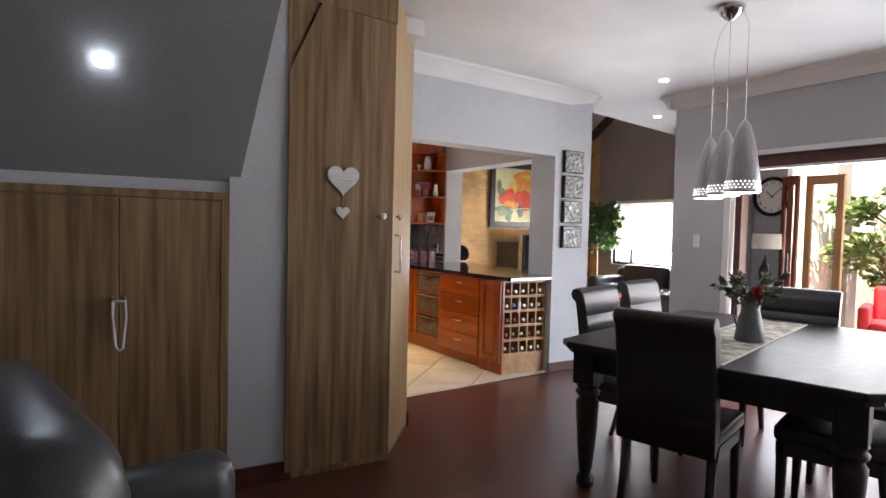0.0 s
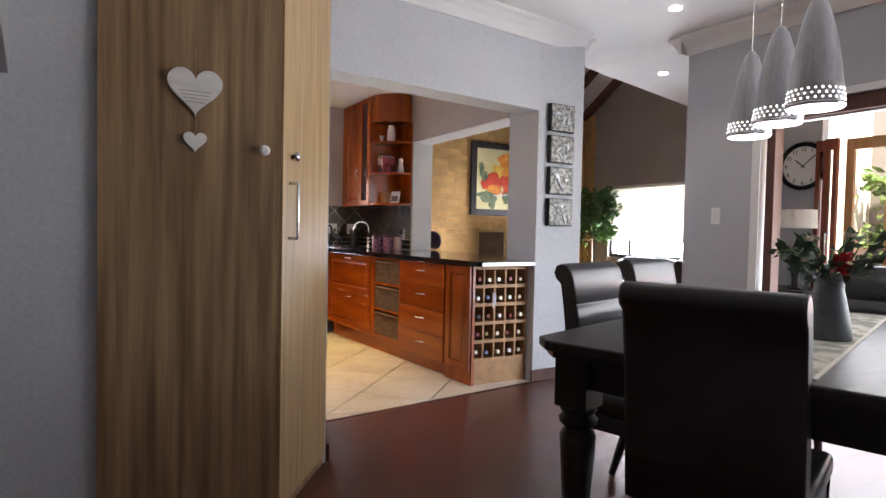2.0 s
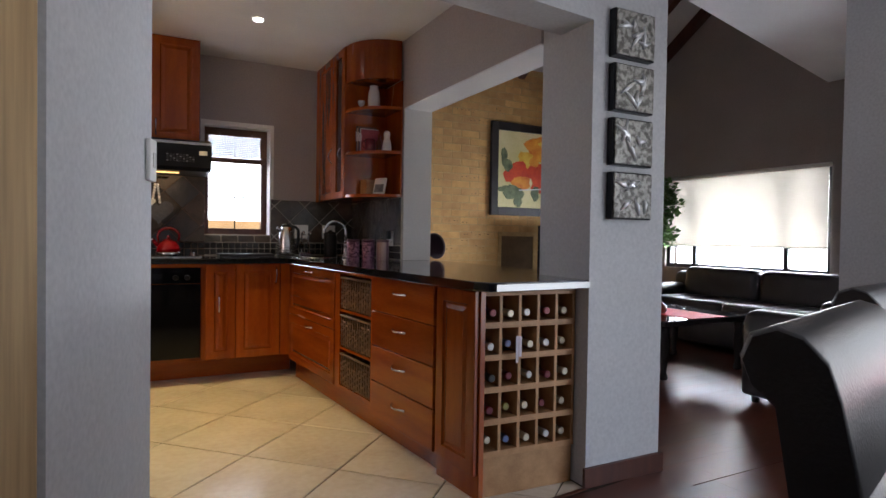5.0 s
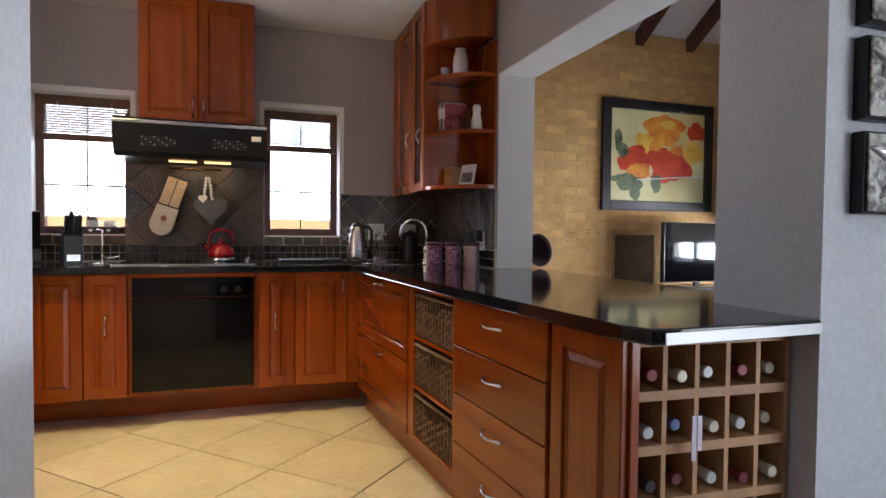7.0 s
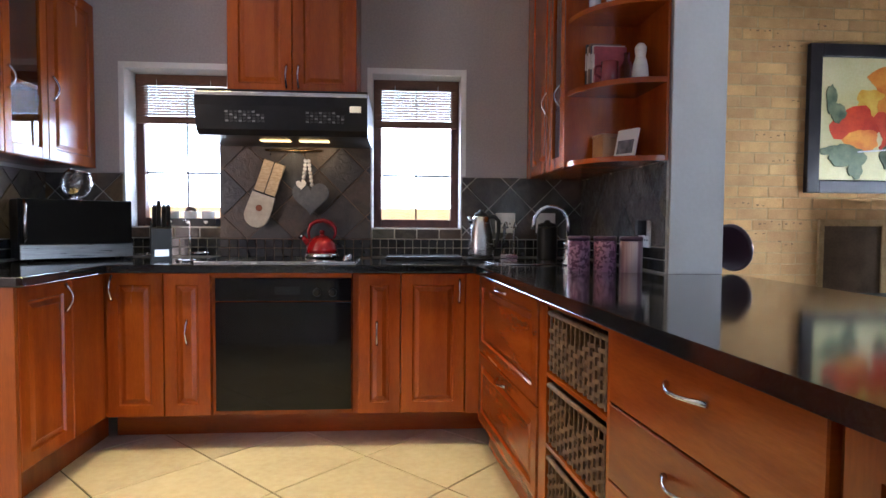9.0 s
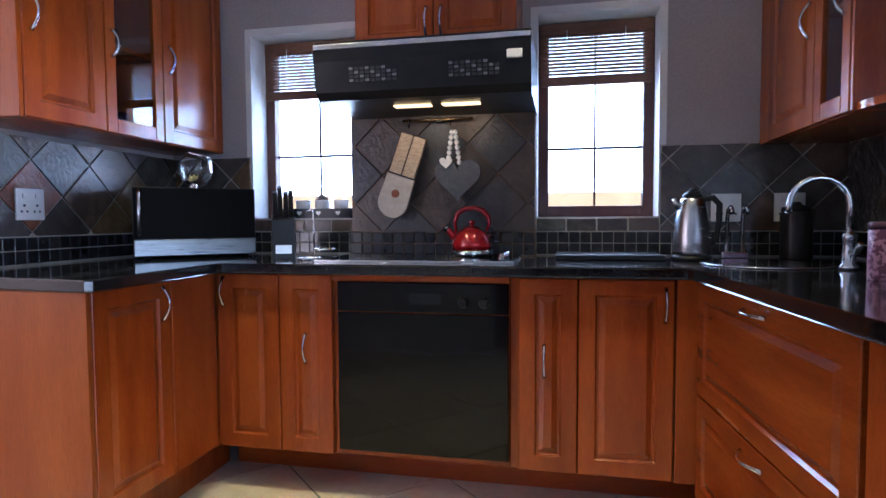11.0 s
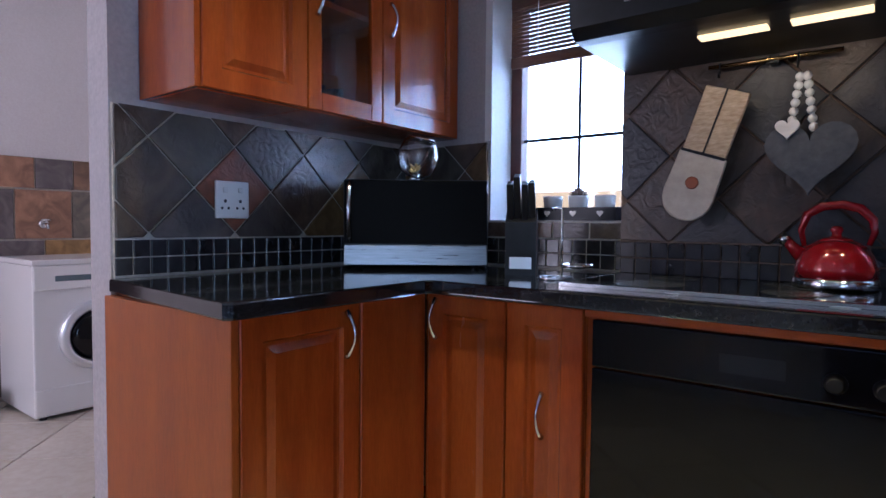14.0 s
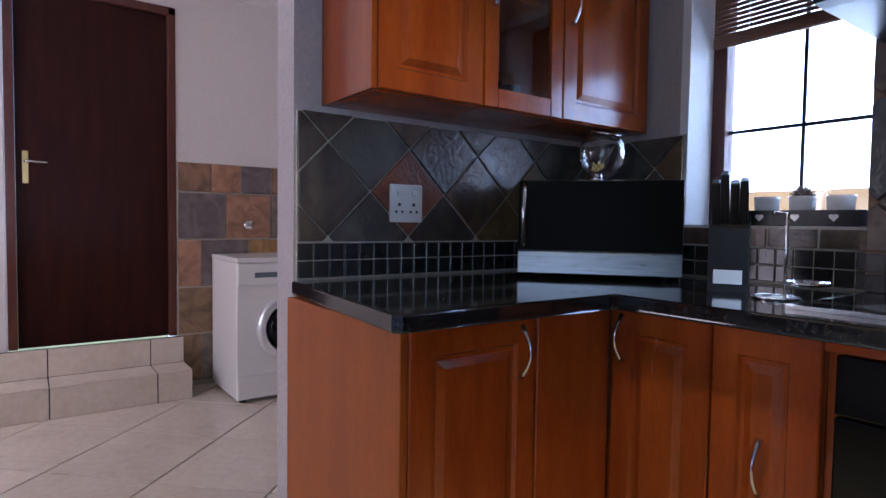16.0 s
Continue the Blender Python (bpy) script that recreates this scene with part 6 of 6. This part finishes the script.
part("leaf_handle", tube([(-0.112, 0.05, 1.15), (-0.15, 0.05, 1.15), (-0.15, 0.05, 0.95), (-0.112, 0.05, 0.95)], 0.008, 8), M_steel, rd)

# patio room: clock, lamp, chairs, plants
ck = thing("wall_clock", pose(6.948, 3.485, 1.735, 0, 0, -90), "large round wall clock with a black rim", "clock")
part("rim", tube([(0.19 * math.cos(a), -0.02, 0.19 * math.sin(a)) for a in [2 * math.pi * k / 40 for k in range(41)]], 0.020, 10), M_black, ck)
part("face", lathe([(0.188, 0.0), (0.188, 0.012), (0.18, 0.013)], 40), M_whitepl, ck, "", pose(0, 0, 0, 90))
for k in range(12):
    a = math.pi / 2 - k * math.pi / 6
    bm = bmesh.new()
    cu = bpy.data.curves.new("numeral_" + "abcdefghijkl"[k], "FONT")
    cu.body, cu.size, cu.align_x, cu.align_y, cu.extrude = str(k or 12), 0.05, "CENTER", "CENTER", 0.0008
    tmp = bpy.data.objects.new("numeral_text", cu)
    scene.collection.objects.link(tmp)
    bpy.context.view_layer.update()
    me = bpy.data.meshes.new_from_object(tmp.evaluated_get(bpy.context.evaluated_depsgraph_get()))
    bpy.data.objects.remove(tmp)
    me.materials.append(M_black)
    nb = new("numeral", me)
    nb.parent = ck
    nb.matrix_basis = pose(0.145 * math.cos(a), -0.0145, 0.145 * math.sin(a), 90)
part("hour_hand", boxes((-0.005, 0.005, -0.0165, -0.0155, -0.02, 0.085)), M_black, ck, "", pose(0, 0, 0, 0, -50, 0))
part("minute_hand", boxes((-0.004, 0.004, -0.0185, -0.0175, -0.025, 0.135)), M_black, ck, "", pose(0, 0, 0, 0, 48, 0))
sb = thing("side_table", pose(6.68, 3.40, 0), "small dark side table under the clock", "table")
part("tabletop", boxes((-0.22, 0.22, -0.24, 0.24, 0.66, 0.69), bevel=0.004), M_blackwood, sb)
for lx in (-0.19, 0.19):
    for ly in (-0.21, 0.21):
        part("leg", boxes((lx - 0.018, lx + 0.018, ly - 0.018, ly + 0.018, 0.0, 0.6595)), M_blackwood, sb)
lp = thing("table_lamp", pose(6.60, 3.325, 0.6905), "table lamp with a dark base and a beige drum shade", "lamp")
part("base", lathe([(0.06, 0.0), (0.062, 0.015), (0.035, 0.03), (0.03, 0.08), (0.055, 0.20), (0.062, 0.28), (0.030, 0.36), (0.014, 0.40), (0.012, 0.44)], 24), M_blackwood, lp)
part("shade", lathe([(0.135, 0.50), (0.135, 0.505), (0.128, 0.65), (0.125, 0.65), (0.132, 0.505)], 30), M_blind, lp)


def patio_chair(m):
    c = thing("patio_chair", m, "red cushioned patio armchair in the sun", "chair", "patio chairs")
    part("seat", cushion(-0.30, 0.30, -0.30, 0.30, 0.22, 0.44, 0.05), M_redcloth, c, "", None, True)
    part("backrest", cushion(-0.30, 0.30, 0.22, 0.38, 0.40, 0.80, 0.06), M_redcloth, c, "", None, True)
    for sx in (-1, 1):
        part("arm", cushion(min(sx * 0.30, sx * 0.40), max(sx * 0.30, sx * 0.40), -0.30, 0.36, 0.20, 0.60, 0.04), M_redcloth, c, "", None, True)
        for ly in (-0.26, 0.30):
            part("leg", boxes((sx * 0.33 - 0.02, sx * 0.33 + 0.02, ly - 0.02, ly + 0.02, 0.0, 0.2195)), M_blackwood, c)


patio_chair(pose(8.15, 2.72, -0.01, 0, 0, -70))
patio_chair(pose(9.05, 2.05, -0.01, 0, 0, -120))


def leafy_tree(m, h, r, n, size, leaf, label, name="tree", pot=None, trunk_r=0.05, crown0=0.4, seed=1):
    t = thing(name, m, label, "plant", "")
    rg_ = random.Random(seed)
    if pot:
        part("pot", lathe([(pot * 0.75, 0.0), (pot, pot * 1.3), (pot * 1.06, pot * 1.4), (pot * 0.95, pot * 1.4), (pot * 0.9, pot * 1.25)], 24), M_pot, t)
    bt, bl = bmesh.new(), bmesh.new()
    base = pot * 1.2 if pot else 0
    tube([(0, 0, base), (0.02, 0.01, base + (h - base) * 0.4), (-0.02, 0.02, base + (h - base) * 0.7), (0.0, 0.0, h * 0.92)], [trunk_r, trunk_r * 0.8, trunk_r * 0.5, trunk_r * 0.2], 9, bt)
    for k in range(max(10, n // 60)):
        z = base + (h - base) * rg_.uniform(crown0, 0.95)
        a = rg_.uniform(0, 6.283)
        f = math.sin(math.pi * min(0.96, max(0.12, (z / h - crown0 * 0.8) / (1.08 - crown0 * 0.8)))) ** 0.6
        L = r * f * rg_.uniform(0.55, 1.1)
        s, e = Vector((0, 0, z - 0.10 * h * 0.3)), Vector((L * math.cos(a), L * math.sin(a), z + rg_.uniform(-0.02, 0.10) * h))
        mid = (s + e) / 2 + Vector((0, 0, 0.04 * h))
        tube([s, mid, e], [trunk_r * 0.35, trunk_r * 0.2, trunk_r * 0.08], 5, bt)
        for q in range(60):
            u = rg_.uniform(0.35, 1.05)
            p = s.lerp(mid, u * 2) if u < 0.5 else mid.lerp(e, u * 2 - 1)
            p = p + Vector((rg_.gauss(0, 1), rg_.gauss(0, 1), rg_.gauss(0, 1))) * r * 0.11
            leaf_quads(bl, p, (e - s).normalized() + Vector((0, 0, -0.3)), size, rg_, 1)
    part("trunk", bt, M_bark, t)
    part("crown", bl, leaf, t)
    return t


M_pot = surf("terracotta_pot", (0.30, 0.13, 0.07), (0.42, 0.20, 0.11), 8, 0.85, 0.2)
leafy_tree(pose(9.6, 2.85, -0.01), 2.4, 0.75, 1500, 0.13, M_leaf2, "leafy green potted tree in the sun on the patio", "potted_tree", 0.28, 0.035, 0.35, 3)
leafy_tree(pose(8.5, 3.05, -0.01), 2.0, 0.55, 1200, 0.11, M_leaf2, "green potted shrub on the patio by the doors", "potted_tree", 0.22, 0.03, 0.3, 4)
leafy_tree(pose(11.2, 2.6, -0.01), 2.7, 0.9, 1500, 0.15, M_leaf2, "leafy green tree against the cream garden wall", "potted_tree", 0.3, 0.05, 0.3, 5)

# ---- lounge ----
lw = new("window_3")
lw.matrix_basis = pose(8.66, 7.33, 0, 0, 0, -90)
tagged(lw, "wide dark-framed lounge window with a half-drawn pale blind", "window", "", "structure")
part("window_frame", boxes((0.0, 0.05, 0, 0.06, 0.75, 1.83), (1.93, 1.98, 0, 0.06, 0.75, 1.83), (0.05, 1.93, 0, 0.06, 0.75, 0.80), (0.05, 1.93, 0, 0.06, 1.78, 1.83), bevel=0.003), M_black, lw)
for mx in (0.40, 1.52):
    part("mullion", boxes((mx - 0.025, mx + 0.025, 0.0, 0.058, 0.80, 1.78), bevel=0.003), M_black, lw)
part("transom", boxes((0.05, 1.93, 0.015, 0.045, 1.00, 1.012)), M_black, lw)
part("pane", boxes((0.05, 1.93, 0.028, 0.032, 0.80, 1.78)), M_pane, lw).visible_shadow = False
rbm, rbt, rbb = node_mat("translucent_blind_cloth")
rbb.inputs["Base Color"].default_value = (0.66, 0.60, 0.50, 1)
tl = rbt.nodes.new("ShaderNodeBsdfTranslucent")
tl.inputs[0].default_value = (0.30, 0.285, 0.255, 1)
mx_ = rbt.nodes.new("ShaderNodeMixShader")
mx_.inputs[0].default_value = 0.7
rbt.links.new(rbb.outputs[0], mx_.inputs[1])
rbt.links.new(tl.outputs[0], mx_.inputs[2])
rbt.links.new(mx_.outputs[0], rbt.nodes["Material Output"].inputs[0])
rb_ = thing("roller_blind", pose(8.605, 7.33, 0, 0, 0, -90), "pale translucent roller blind half drawn over the window", "blind")
part("cloth", boxes((0.02, 1.96, 0.0, 0.002, 1.03, 1.82)), rbm, rb_)
part("roller", tube([(0.0, 0.0, 1.835), (1.98, 0.0, 1.835)], 0.022, 12), M_blind, rb_)
part("bottom_bar", boxes((0.02, 1.96, -0.008, 0.010, 1.015, 1.032), bevel=0.003), M_blind, rb_)


def sofa(m, w, label, seats=2):
    s = thing("sofa", m, label, "sofa", "lounge sofas")
    part("base", cushion(-w / 2, w / 2, -0.42, 0.42, 0.05, 0.36, 0.03), M_leather, s, "", None, True)
    part("back", cushion(-w / 2 + 0.02, w / 2 - 0.02, 0.20, 0.45, 0.30, 0.76, 0.09), M_leather, s, "", None, True)
    for sx in (-1, 1):
        part("arm", cushion(min(sx * w / 2, sx * (w / 2 - 0.22)), max(sx * w / 2, sx * (w / 2 - 0.22)), -0.44, 0.43, 0.08, 0.62, 0.09), M_leather, s, "", None, True)
    cw = (w - 0.44) / seats
    for k in range(seats):
        x0 = -w / 2 + 0.22 + k * cw
        part("seat_cushion", cushion(x0 + 0.004, x0 + cw - 0.004, -0.43, 0.22, 0.34, 0.50, 0.055), M_leather, s, "", None, True)
        part("back_cushion", cushion(x0 + 0.004, x0 + cw - 0.004, 0.06, 0.28, 0.46, 0.84, 0.085), M_leather, s, "", pose(0, 0, 0, -6), True)
    for lx in (-w / 2 + 0.08, w / 2 - 0.08):
        for ly in (-0.36, 0.36):
            part("leg", lathe([(0.025, 0.0), (0.03, 0.05)], 10), M_blackwood, s, "", pose(lx, ly, 0))
    return s


sofa(pose(8.13, 5.85, 0, 0, 0, -90) @ Matrix.Diagonal((1, 1, 0.96, 1)), 2.25, "large black leather sofa under the lounge window", 2)
sofa(pose(7.25, 4.23, 0, 0, 0, 180), 1.85, "black leather two-seat sofa beside the coffee table", 2)
ct = thing("coffee_table", pose(6.25, 5.22, 0), "dark wood coffee table with a glossy top", "table")
part("tabletop", boxes((0.0, 1.02, 0.0, 0.80, 0.42, 0.455), bevel=0.008), M_blackwood, ct)
part("glass_top", boxes((0.0, 1.02, 0.0, 0.80, 0.4555, 0.463), bevel=0.002), plain("glossy_table_glass", (0.02, 0.02, 0.022), 0.06, 0, 0.6), ct)
for lx in (0.07, 0.95):
    for ly in (0.07, 0.73):
        part("leg", lathe([(0.028, 0.0), (0.035, 0.02), (0.022, 0.06), (0.04, 0.25), (0.03, 0.33), (0.042, 0.4195)], 16), M_blackwood, ct, "", pose(lx, ly, 0))
solid("table_cloth", boxes((0.30, 0.72, -0.0, 0.80, 0.4636, 0.466)), M_redcloth, "small red cloth laid across the coffee table", "cloth", at=pose(6.25, 5.22, 0))
solid("wooden_ornament", lathe([(0.05, 0.0), (0.07, 0.02), (0.065, 0.06), (0.03, 0.09), (0.02, 0.10)], 16), M_doorwood, "small carved wooden ornament on the coffee table", "ornament", at=pose(6.62, 5.62, 0.4665), smooth=True)

# painting of fruit on the brick wall
pa = thing("painting", pose(6.325, 7.868, 1.345), "framed painting of red and orange fruit and flowers", "painting")
PW, PH = 1.32, 1.09
part("frame", boxes((0.0, 0.095, -0.045, 0.0, 0.0, PH), (PW - 0.095, PW, -0.045, 0.0, 0.0, PH), (0.095, PW - 0.095, -0.045, 0.0, 0.0, 0.095), (0.095, PW - 0.095, -0.045, 0.0, PH - 0.095, PH), bevel=0.006), M_blackwood, pa)
part("canvas", boxes((0.095, PW - 0.095, -0.02, -0.004, 0.095, PH - 0.095)), surf("painted_canvas_ground", (0.60, 0.53, 0.20), (0.78, 0.70, 0.38), 2.4, 0.4, 0.1, coat=0.3), pa, "pale yellow-green canvas")
BLOBS = ((0.728, 0.815, 0.237, 0.153, "orange"), (0.502, 0.671, 0.124, 0.099, "yellow"), (1.089, 0.599, 0.124, 0.117, "yellow"), (1.123, 0.815, 0.113, 0.090, "red"), (0.377, 0.500, 0.192, 0.135, "red"), (0.434, 0.392, 0.136, 0.081, "orange"), (0.660, 0.527, 0.124, 0.135, "red"), (0.841, 0.473, 0.147, 0.153, "red"), (0.728, 0.365, 0.158, 0.081, "red"), (0.976, 0.419, 0.102, 0.090, "red"), (0.615, 0.653, 0.068, 0.063, "orange"), (0.886, 0.617, 0.079, 0.054, "orange"), (0.773, 0.869, 0.090, 0.045, "yellow"), (0.185, 0.689, 0.040, 0.108, "green"), (0.242, 0.590, 0.056, 0.072, "green"), (0.321, 0.275, 0.147, 0.081, "green"), (0.208, 0.311, 0.102, 0.036, "green"), (0.389, 0.185, 0.056, 0.081, "green"), (0.637, 0.275, 0.056, 0.090, "green"))
PAINT = {"orange": surf("orange_paint", (0.62, 0.13, 0.008), (0.86, 0.40, 0.04), 9, 0.4, 0.1, coat=0.3), "yellow": surf("yellow_paint", (0.70, 0.34, 0.015), (0.86, 0.64, 0.10), 9, 0.4, 0.1, coat=0.3),
         "red": surf("red_paint", (0.48, 0.010, 0.004), (0.76, 0.085, 0.010), 9, 0.4, 0.1, coat=0.3), "green": surf("green_paint", (0.04, 0.07, 0.03), (0.24, 0.27, 0.13), 10, 0.6, 0.2)}
rp = random.Random(21)
for k, (cx, cz, rx_, rz_, col) in enumerate(BLOBS):
    pts = []
    for q in range(26):
        a = 2 * math.pi * q / 26
        w = 1 + 0.10 * math.sin(3 * a + k) + 0.07 * math.sin(5 * a + 2 * k) + 0.05 * math.sin(9 * a + k) + rp.uniform(-0.03, 0.03)
        pts.append((min(PW - 0.10, max(0.10, cx + rx_ * w * math.cos(a))), min(PH - 0.10, max(0.10, cz + rz_ * w * math.sin(a)))))
    part("painted_shape", prism(pts, 0.0, 0.0010 + 0.0004 * k, None, pose(0, -0.0201, 0) @ FLAT_Y), PAINT[col], pa, col + " painted fruit or leaf")
part("painted_table_edge", prism([(0.40, 0.30), (1.22, 0.36), (1.22, 0.372), (0.40, 0.312)], 0.0, 0.011, None, pose(0, -0.0201, 0) @ FLAT_Y), M_whitepl, pa)

tv = thing("television", pose(6.80, 7.50, 0.60), "flat black television standing by the brick wall", "television")
part("screen", boxes((0.0, 0.80, 0.0, 0.05, 0.06, 0.62), bevel=0.006), M_blackglass, tv)
part("bezel", boxes((-0.006, 0.0, -0.003, 0.05, 0.054, 0.626), (0.80, 0.806, -0.003, 0.05, 0.054, 0.626), (0.0, 0.80, -0.003, 0.05, 0.6205, 0.626), (0.0, 0.80, -0.003, 0.05, 0.054, 0.0595)), M_black, tv)
part("foot", boxes((0.22, 0.58, -0.09, 0.14, 0.0, 0.012), (0.37, 0.43, 0.01, 0.045, 0.012, 0.06), bevel=0.003), M_black, tv)
ts = thing("tv_stand", pose(6.72, 7.36, 0), "low dark wooden television stand", "stand")
part("body", boxes((0.0, 1.35, 0.0, 0.48, 0.08, 0.56), bevel=0.004), M_blackwood, ts)
part("top", boxes((-0.02, 1.37, -0.02, 0.49, 0.5605, 0.5995), bevel=0.004), M_blackwood, ts)
part("base", boxes((0.04, 1.31, 0.04, 0.44, 0.0, 0.0795)), M_blackwood, ts)
solid("red_cloth", boxes((7.60, 7.95, 7.40, 7.62, 0.6002, 0.615), bevel=0.004), M_redcloth, "folded red cloth on the television stand", "cloth")
fp = thing("fireplace", pose(6.45, 7.862, 0), "fireplace surround with a flat, darker back panel", "fireplace")
part("surround", boxes((0.0, 0.04, -0.02, 0.0, 0.0, 1.15), (0.50, 0.54, -0.02, 0.0, 0.0, 1.15), (0.04, 0.50, -0.02, 0.0, 1.10, 1.15)), M_mortar, fp)
# flat panel, darker than the brick wall round it
part("hearth_back", boxes((0.04, 0.50, -0.008, -0.001, 0.0, 1.10)), surf("dark_hearth_brick", (0.12, 0.075, 0.035), (0.20, 0.125, 0.06), 6, 0.9, 0.3), fp)
# hanging-leaf plant on a stand in the corner
leafy_tree(pose(8.29, 7.36, 0), 1.74, 0.42, 2200, 0.09, M_leaf, "dark green weeping fig in a pot in the lounge corner", "potted_plant", 0.20, 0.025, 0.52, 8)

# pale reveals of the patio doorway and the serving opening
struct("trim_patio_reveal", boxes((5.601, 5.799, 3.113, 3.1195, 0.0, 2.0), (5.594, 5.5995, 3.06, 3.1195, 0.0, 2.03), (5.594, 5.5995, -1.2, 3.1195, 2.001, 2.04)), M_white, "white painted reveal of the patio doorway", "reveal")
# thin lining added in white, its colour standing for light on the pier
struct("trim_opening", boxes((RIGHT + 0.001, 4.654, 6.017, 6.0245, TOP + 0.002, 2.005), (RIGHT + 0.001, 4.654, 4.405, 6.017, 2.004, 2.0095)), M_white, "pale reveal of the serving opening, whitened for light from the dining room", "reveal")


# ---- floors and brickwork, piece by piece ----
KF = [o for o in scene.objects if o.name == "floor_2"][0]
WF = [o for o in scene.objects if o.name == "floor_1"][0]
BWALL = [o for o in scene.objects if o.name == "wall_lounge_north"][0]
SQ = 0.5012
c45 = math.cos(radians(45))
for i in range(-14, 14):
    for j in range(-14, 14):
        quad = [(2.48 + c45 * SQ * (a - b), 6.462 + c45 * SQ * (a + b)) for a, b in ((i, j), (i + 1, j), (i + 1, j + 1), (i, j + 1))]
        p = clipped(quad, -1.03, 4.44, 3.2, 7.14)
        if len(p) < 3 or poly_area(p) < 0.002:
            continue
        cx, cy = sum(q[0] for q in p) / len(p), sum(q[1] for q in p) / len(p)
        if cx <= 2.6 and cy < 3.95 and max(q[0] for q in p) > 2.3:
            continue
        if cx > 2.6:
            p = [(x, max(y, 3.862 + 0.1056 * (x - 2.76))) for x, y in p]
            if poly_area(p) < 0.002:
                continue
        tile_piece(p, 0.006, Matrix.Translation((0, 0, -0.006)), M_tile, KF, "tile", 0.0042)

# laminate boards run along the room towards the lounge
PLW, PLL = 0.19, 1.25
plank_mesh = mesh_of("plank", boxes((0.0002, PLL - 0.0002, 0.0002, PLW - 0.0002, -0.006, 0.0)), M_floor)


def plank_zone(x0, x1, y0, y1, cut=None):
    rz = random.Random(int(x0 * 100) + 999)
    n = int((y1 - y0) / PLW)
    w = (y1 - y0) / n
    for r in range(n):
        x = x0 - rz.uniform(0, PLL)
        while x < x1:
            a, b = max(x, x0), min(x + PLL, x1)
            if b - a > 0.02:
                ob = new("plank", plank_mesh)
                ob.parent = WF
                ob.matrix_basis = Matrix.Translation((a, y0 + r * w, 0)) @ Matrix.Diagonal(((b - a) / PLL, w / PLW, 1, 1))
            x += PLL


plank_zone(-0.4, 5.6, -0.9, 3.66)
plank_zone(2.62, 5.6, 3.66, 3.855)
plank_zone(4.70, 8.62, 4.27, 7.87)
plank_zone(4.89, 8.62, 3.86, 4.27)
struct("trim_threshold", prism([(2.76, 3.853), (4.44, 4.025), (4.44, 4.045), (2.76, 3.873)], 0.0005, 0.004), M_redwood, "dark timber threshold strip between tiles and laminate", "threshold")
struct("floor_edge", prism([(2.62, 3.855), (2.78, 3.855), (4.89, 4.05), (4.89, 3.855)], -0.005, 0.0), M_floor, "dark red laminate edge boards", "floor")

# yellow bricks in stretcher bond
BW, BH, BG = 0.222, 0.0715, 0.0105
brick_mesh = mesh_of("brick", boxes((0.0, BW, -0.0025, 0.004, 0.0, BH), bevel=0.0015), M_brick)
far = bmesh.new()
row, z, count = 0, 0.002, 0
while z + BH < 3.09:
    x = 4.668 - (0.116 if row % 2 else 0.0)
    while x < 8.61:
        a, b = max(x, 4.668), min(x + BW, 8.612)
        if b - a > 0.03:
            if 5.35 < x < 7.95 and 1.0 < z < 2.95 and count < 300 and not (6.40 < x < 7.40 and 1.40 < z < 2.35):
                ob = new("brick", brick_mesh)
                ob.parent = BWALL
                ob.matrix_basis = Matrix.Translation((a, 7.87, z)) @ Matrix.Diagonal(((b - a) / BW, 1, 1, 1))
                count += 1
            else:
                box(far, a, b, 7.8675, 7.874, z, z + BH)
        x += BW + BG
    half = 0.10 if row % 2 else 0.15
    box(far, 8.598, 8.612, 7.655, 7.655 + half - BG, z, z + BH)
    box(far, 8.598, 8.612, 7.655 + half, 7.862, z, z + BH)
    z += BH + BG
    row += 1
rest = part("brickwork", far, M_brick, BWALL)
rest["kind"] = "stuff"

rt = random.Random(77)
pits = bmesh.new()
for k in range(40):
    px, pz = rt.uniform(4.9, 8.4), 0.002 + (BH + BG) * rt.randrange(10, 37) + rt.uniform(0.0, BH)
    for q in range(rt.randrange(2, 9)):
        w, h = rt.uniform(0.008, 0.022), rt.uniform(0.006, 0.013)
        xx, zz = px + q * 0.055 + rt.uniform(-0.01, 0.01), pz + rt.uniform(-0.012, 0.012)
        if xx < 8.5 and zz < 3.0 and not (6.30 < xx < 7.68 and 1.32 < zz < 2.47):
            box(pits, xx, xx + w, 7.8664, 7.8672, zz, zz + h)
pit = part("brick_chips", pits, plain("dark_clinker", (0.22, 0.125, 0.05), 0.9), BWALL, "small dark chips in the brick faces")
pit["kind"] = "stuff"
